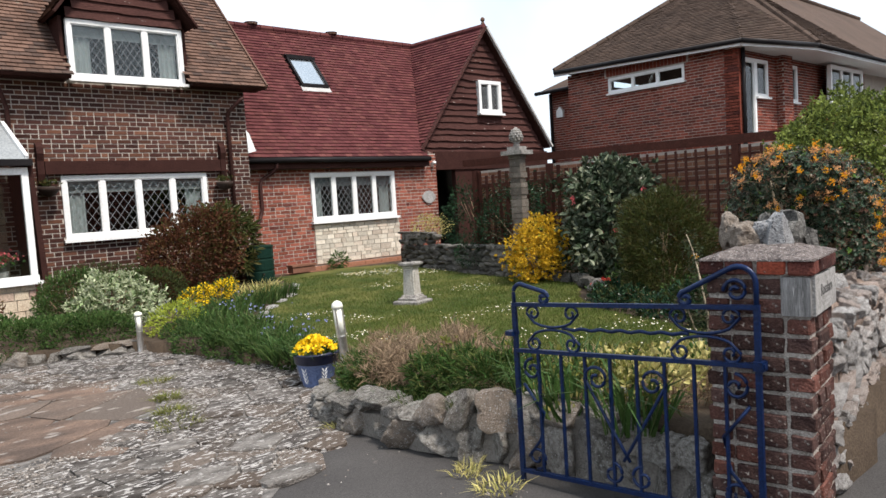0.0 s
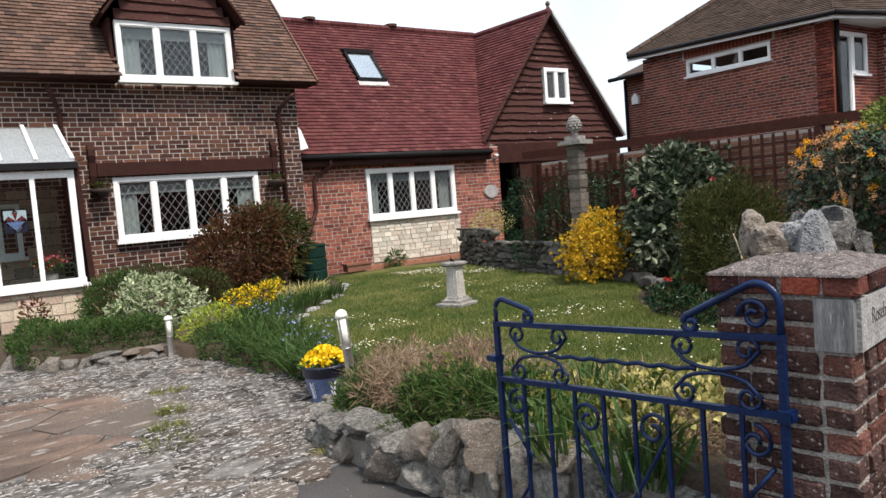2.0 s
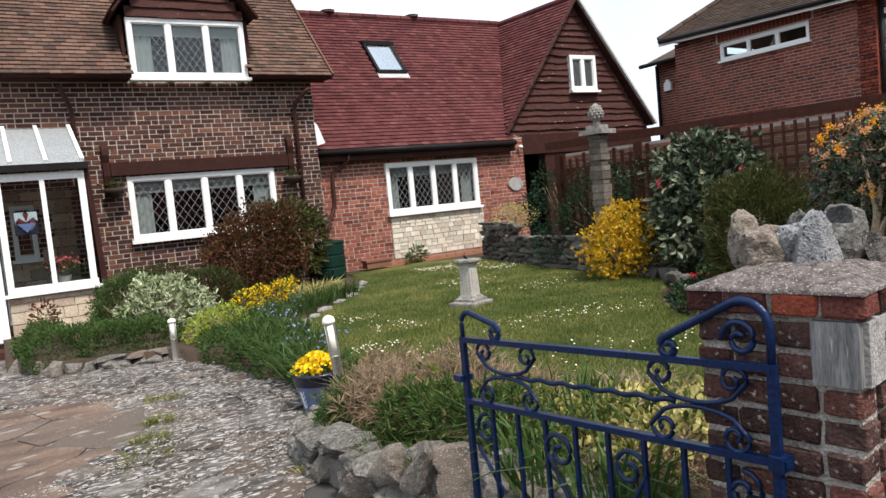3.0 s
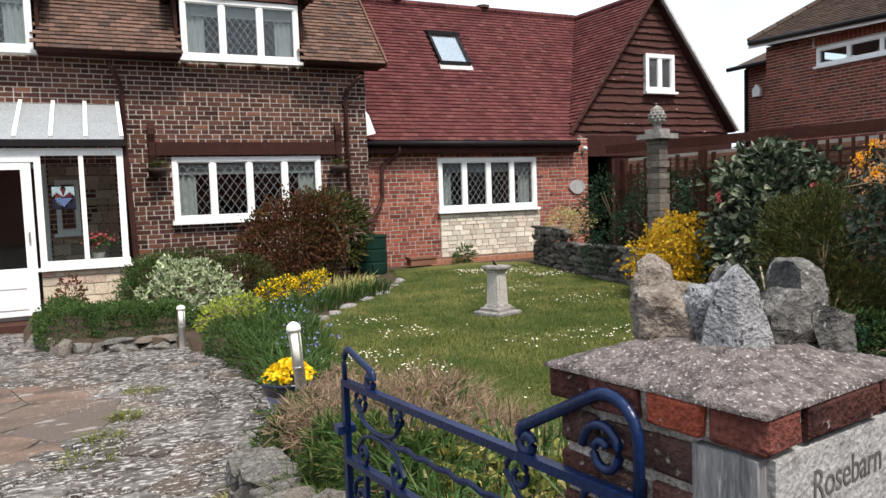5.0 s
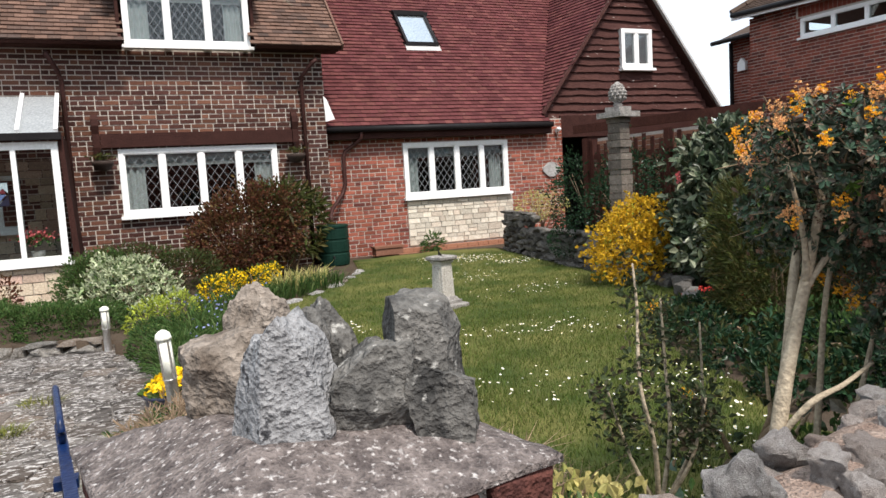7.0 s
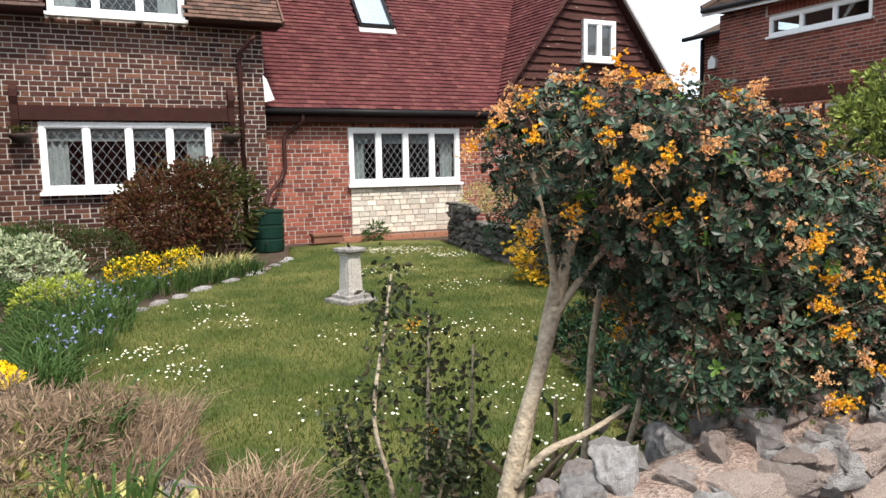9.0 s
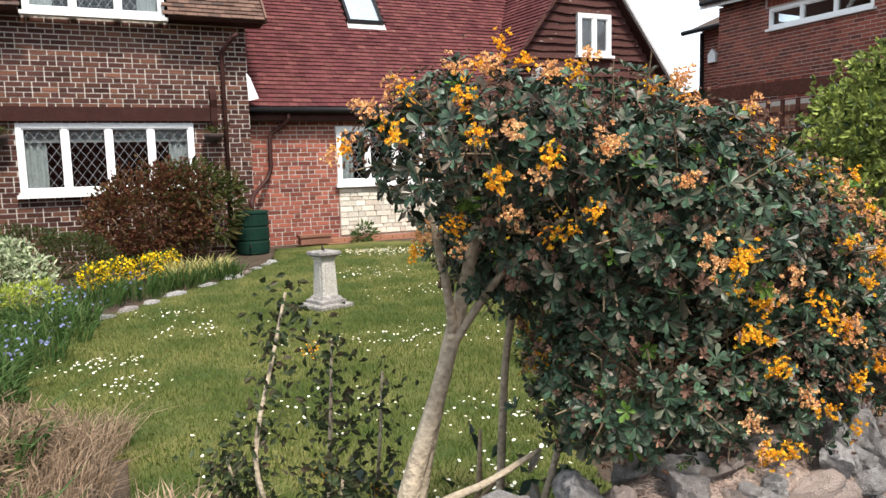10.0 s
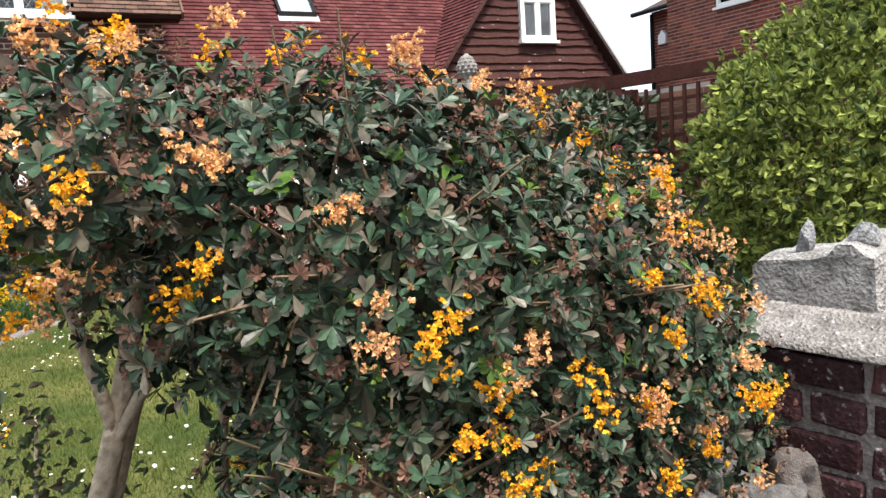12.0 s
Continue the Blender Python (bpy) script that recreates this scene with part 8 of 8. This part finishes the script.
part("leaf", Leaves().lay(leaf_shape(0.034, 0.019), lv_m).mesh("leaf", M["lf_sparse"]), M["lf_sparse"], ys, kind="stuff")
fl_m = []
for c0 in ((4.98, 2.72, 1.03), (5.12, 2.6, 0.62), (4.95, 2.5, 0.75)):
    for _ in range(24):
        fl_m.append(aim(np.array(c0) - Y0 + np.array((rs.gauss(0, 0.012), rs.gauss(0, 0.012), rs.gauss(0, 0.012))), (rs.gauss(0, 1), rs.gauss(0, 1), rs.gauss(0, 1)), rs.uniform(0, 6), 1.2))
part("flower", Leaves().lay(FLORET, fl_m).mesh("flower", M["fl_orange"]), M["fl_orange"], ys, kind="stuff")
shrub("broad_leaved_plant", "broad dark leaves at the foot of the barberry", M["lf_hedge"], [(5.45, 2.55, 0.55, 0.25, 0.25, 0.28), (5.2, 2.7, 0.45, 0.2, 0.2, 0.2)], 34, (0.08, 0.045), 210, 0.3, 0.3)

# ---- grass and daisies ----
rs = random.Random(301)
g = Geo()
made = 0
while made < 95000:
    x, y = rs.uniform(3.8, 9.3), rs.uniform(2.0, 12.0)
    if rs.random() > clamp(1.25 - (y - 2.0) / 9.0, 0.35) or not inside(LAWN, x, y):
        continue
    z = garden_z(x, y)
    h = rs.uniform(0.018, 0.045) * (1 + 0.4 * noise.noise(Vector((x * 2, y * 2, 1))))
    a = rs.uniform(0, 6.28)
    w = 0.0028
    lx, ly = rs.gauss(0, 0.4) * h, rs.gauss(0, 0.4) * h
    cx, cy = math.cos(a) * w, math.sin(a) * w
    n = len(g.v)
    g.v += [(x - cx, y - cy, z - 0.003), (x + cx, y + cy, z - 0.003), (x + lx, y + ly, z + h)]
    g.f.append((n, n + 1, n + 2))
    made += 1
tagged(part("grass", g, M["grass"]), "short mown green grass blades on the lawn", "grass", "", "stuff")
disc = ([(0, 0, 0.002)] + [(0.0095 * math.cos(k * math.pi / 4), 0.0095 * math.sin(k * math.pi / 4), 0.004) for k in range(8)], [(0, k + 1, (k + 1) % 8 + 1) for k in range(8)])
eye = ([(0.004 * math.cos(k * math.pi / 3), 0.004 * math.sin(k * math.pi / 3), 0.0065) for k in range(6)], [(0, 1, 2, 3, 4, 5)])
ms = []
for cx, cy, rad, n in ((4.3, 6.4, 0.35, 60), (4.5, 5.7, 0.3, 45), (5.1, 7.2, 0.4, 45), (6.0, 6.2, 0.5, 40), (8.4, 11.1, 0.5, 200), (8.8, 10.4, 0.35, 110), (8.0, 11.4, 0.4, 120), (6.4, 4.1, 0.5, 80), (5.7, 3.2, 0.3, 40), (6.1, 3.4, 0.35, 25), (7.5, 9.5, 0.6, 70), (5.3, 4.4, 0.7, 50), (7.8, 8.0, 0.7, 60), (4.9, 8.2, 0.4, 40), (6.9, 6.0, 0.6, 60), (5.2, 2.7, 0.3, 30)):
    for _ in range(n):
        x, y = cx + rs.gauss(0, rad * 0.55), cy + rs.gauss(0, rad * 0.4)
        if inside(LAWN, x, y):
            m = Matrix.Translation((x, y, garden_z(x, y) + rs.uniform(0.03, 0.045))) @ Euler((rs.gauss(0.1, 0.25), rs.gauss(0, 0.25), 0)).to_matrix().to_4x4() @ Matrix.Scale(rs.uniform(0.65, 1.1), 4)
            ms.append(np.array(m))
tagged(part("daisies", Leaves().lay(disc, ms).mesh("daisies", M["daisy"]), M["daisy"]), "white lawn daisies in scattered patches", "daisies", "", "stuff")
tagged(part("daisy_eyes", Leaves().lay(eye, ms).mesh("daisy_eyes", M["fl_yellow"]), M["fl_yellow"]), "yellow eyes of the lawn daisies", "daisies", "", "stuff")

# weeds in the drive
blades("drive_weed", "yellow-green weed tuft growing in the drive joints", M["lf_weed"], [(2.1, 5.35, 0.0, 0.16), (2.2, 5.75, 0.0, 0.12), (2.35, 6.2, 0.0, 0.1), (2.5, 6.9, 0.0, 0.12)], 700, (0.03, 0.09), 0.008, 1.2, 310, category="weed")
blades("drive_weed", "dry weeds along the foot of the bed wall", M["lf_pale"], [(2.85, 3.0, 0.0, 0.1), (2.8, 2.7, 0.0, 0.12), (2.85, 4.3, 0.0, 0.08)], 300, (0.03, 0.08), 0.008, 1.2, 311, category="weed")

# loose gravel washed over the paving and the asphalt beside it
rs = random.Random(320)
OCTA = ([(1, 0, 0), (0, 1, 0), (-1, 0, 0), (0, -1, 0), (0, 0, 1), (0, 0, -0.4)], [(0, 1, 4), (1, 2, 4), (2, 3, 4), (3, 0, 4), (1, 0, 5), (2, 1, 5), (3, 2, 5), (0, 3, 5)])
ms = []
while len(ms) < 12500:
    x, y = rs.uniform(-2.6, 3.6), rs.uniform(2.3, 8.6)
    on_drive = inside(DRIVE, x, y)
    if not on_drive and (x > 2.95 or y > 4.3 or rs.random() < 0.93):
        continue
    edge_gap = min(math.hypot(x - a, y - b) for a, b in ((0.9, 5.15), (1.25, 5.25), (1.6, 5.36), (1.9, 5.5), (2.12, 5.66), (2.3, 5.95), (2.4, 6.3), (2.32, 6.8), (2.1, 7.2), (2.6, 4.5), (2.2, 4.2)))
    drift = noise.noise(Vector((x * 1.7, y * 2.6, 4.0))) + 0.9 * math.exp(-(edge_gap / 0.22) ** 2) - (0.5 if inside(SLAB_AREA, x, y) else 0)
    if rs.random() > clamp(0.12 + drift):
        continue
    k = rs.uniform(0.003, 0.010) * (1.8 if rs.random() < 0.05 else 1)
    m = Matrix.Translation((x, y, 0.014 if on_drive else -0.002)) @ Matrix.Rotation(rs.uniform(0, 6.28), 4, "Z") @ Matrix.Diagonal((k * rs.uniform(0.8, 1.7), k * rs.uniform(0.7, 1.2), k * rs.uniform(0.5, 0.9), 1))
    ms.append(np.array(m))
tagged(part("gravel", Leaves().lay(OCTA, ms).mesh("gravel", M["pebble"]), M["pebble"]), "loose pale gravel scattered over the driveway", "gravel", "", "stuff")

# ---- paving, last ----
paving(driveway, DRIVE, 0.34, 401, M["crazy"], "flagstone", skip=lambda x, y: inside(SLAB_AREA, x, y) or x < -1.6 or y > 10.9, gap=0.014, rise=(0.004, 0.02))
paving(driveway, SLAB_AREA, 0.75, 402, M["slab"], "slab", rise=(0.008, 0.014), gap=0.012, stretch=0.8)
rs = random.Random(403)
for x, y, a, b in ((2.28, 4.45, 0.22, 0.17), (1.80, 4.12, 0.19, 0.16), (2.14, 3.76, 0.2, 0.13), (1.66, 4.62, 0.12, 0.12), (1.2, 4.0, 0.16, 0.11), (1.9, 4.85, 0.14, 0.09)):
    ring = []
    n = rs.randint(7, 9)
    turn = rs.uniform(0, 6.28)
    for k in range(n):
        t = turn + 2 * math.pi * (k + rs.uniform(-0.25, 0.25)) / n
        q = rs.uniform(0.82, 1.1)
        ring.append((x + a * q * math.cos(t), y + b * q * math.sin(t)))
    lid = [(x + (p - x) * 0.93, y + (q - y) * 0.93, 0.03) for p, q in ring]
    part("flagstone", Geo().add(lid + [(p, q, 0.024) for p, q in ring] + [(p, q, 0.0) for p, q in ring], [tuple(range(n))] + [(n + i, n + (i + 1) % n, (i + 1) % n, i) for i in range(n)] + [(2 * n + i, 2 * n + (i + 1) % n, n + (i + 1) % n, n + i) for i in range(n)]), M["pale_flag"], driveway)
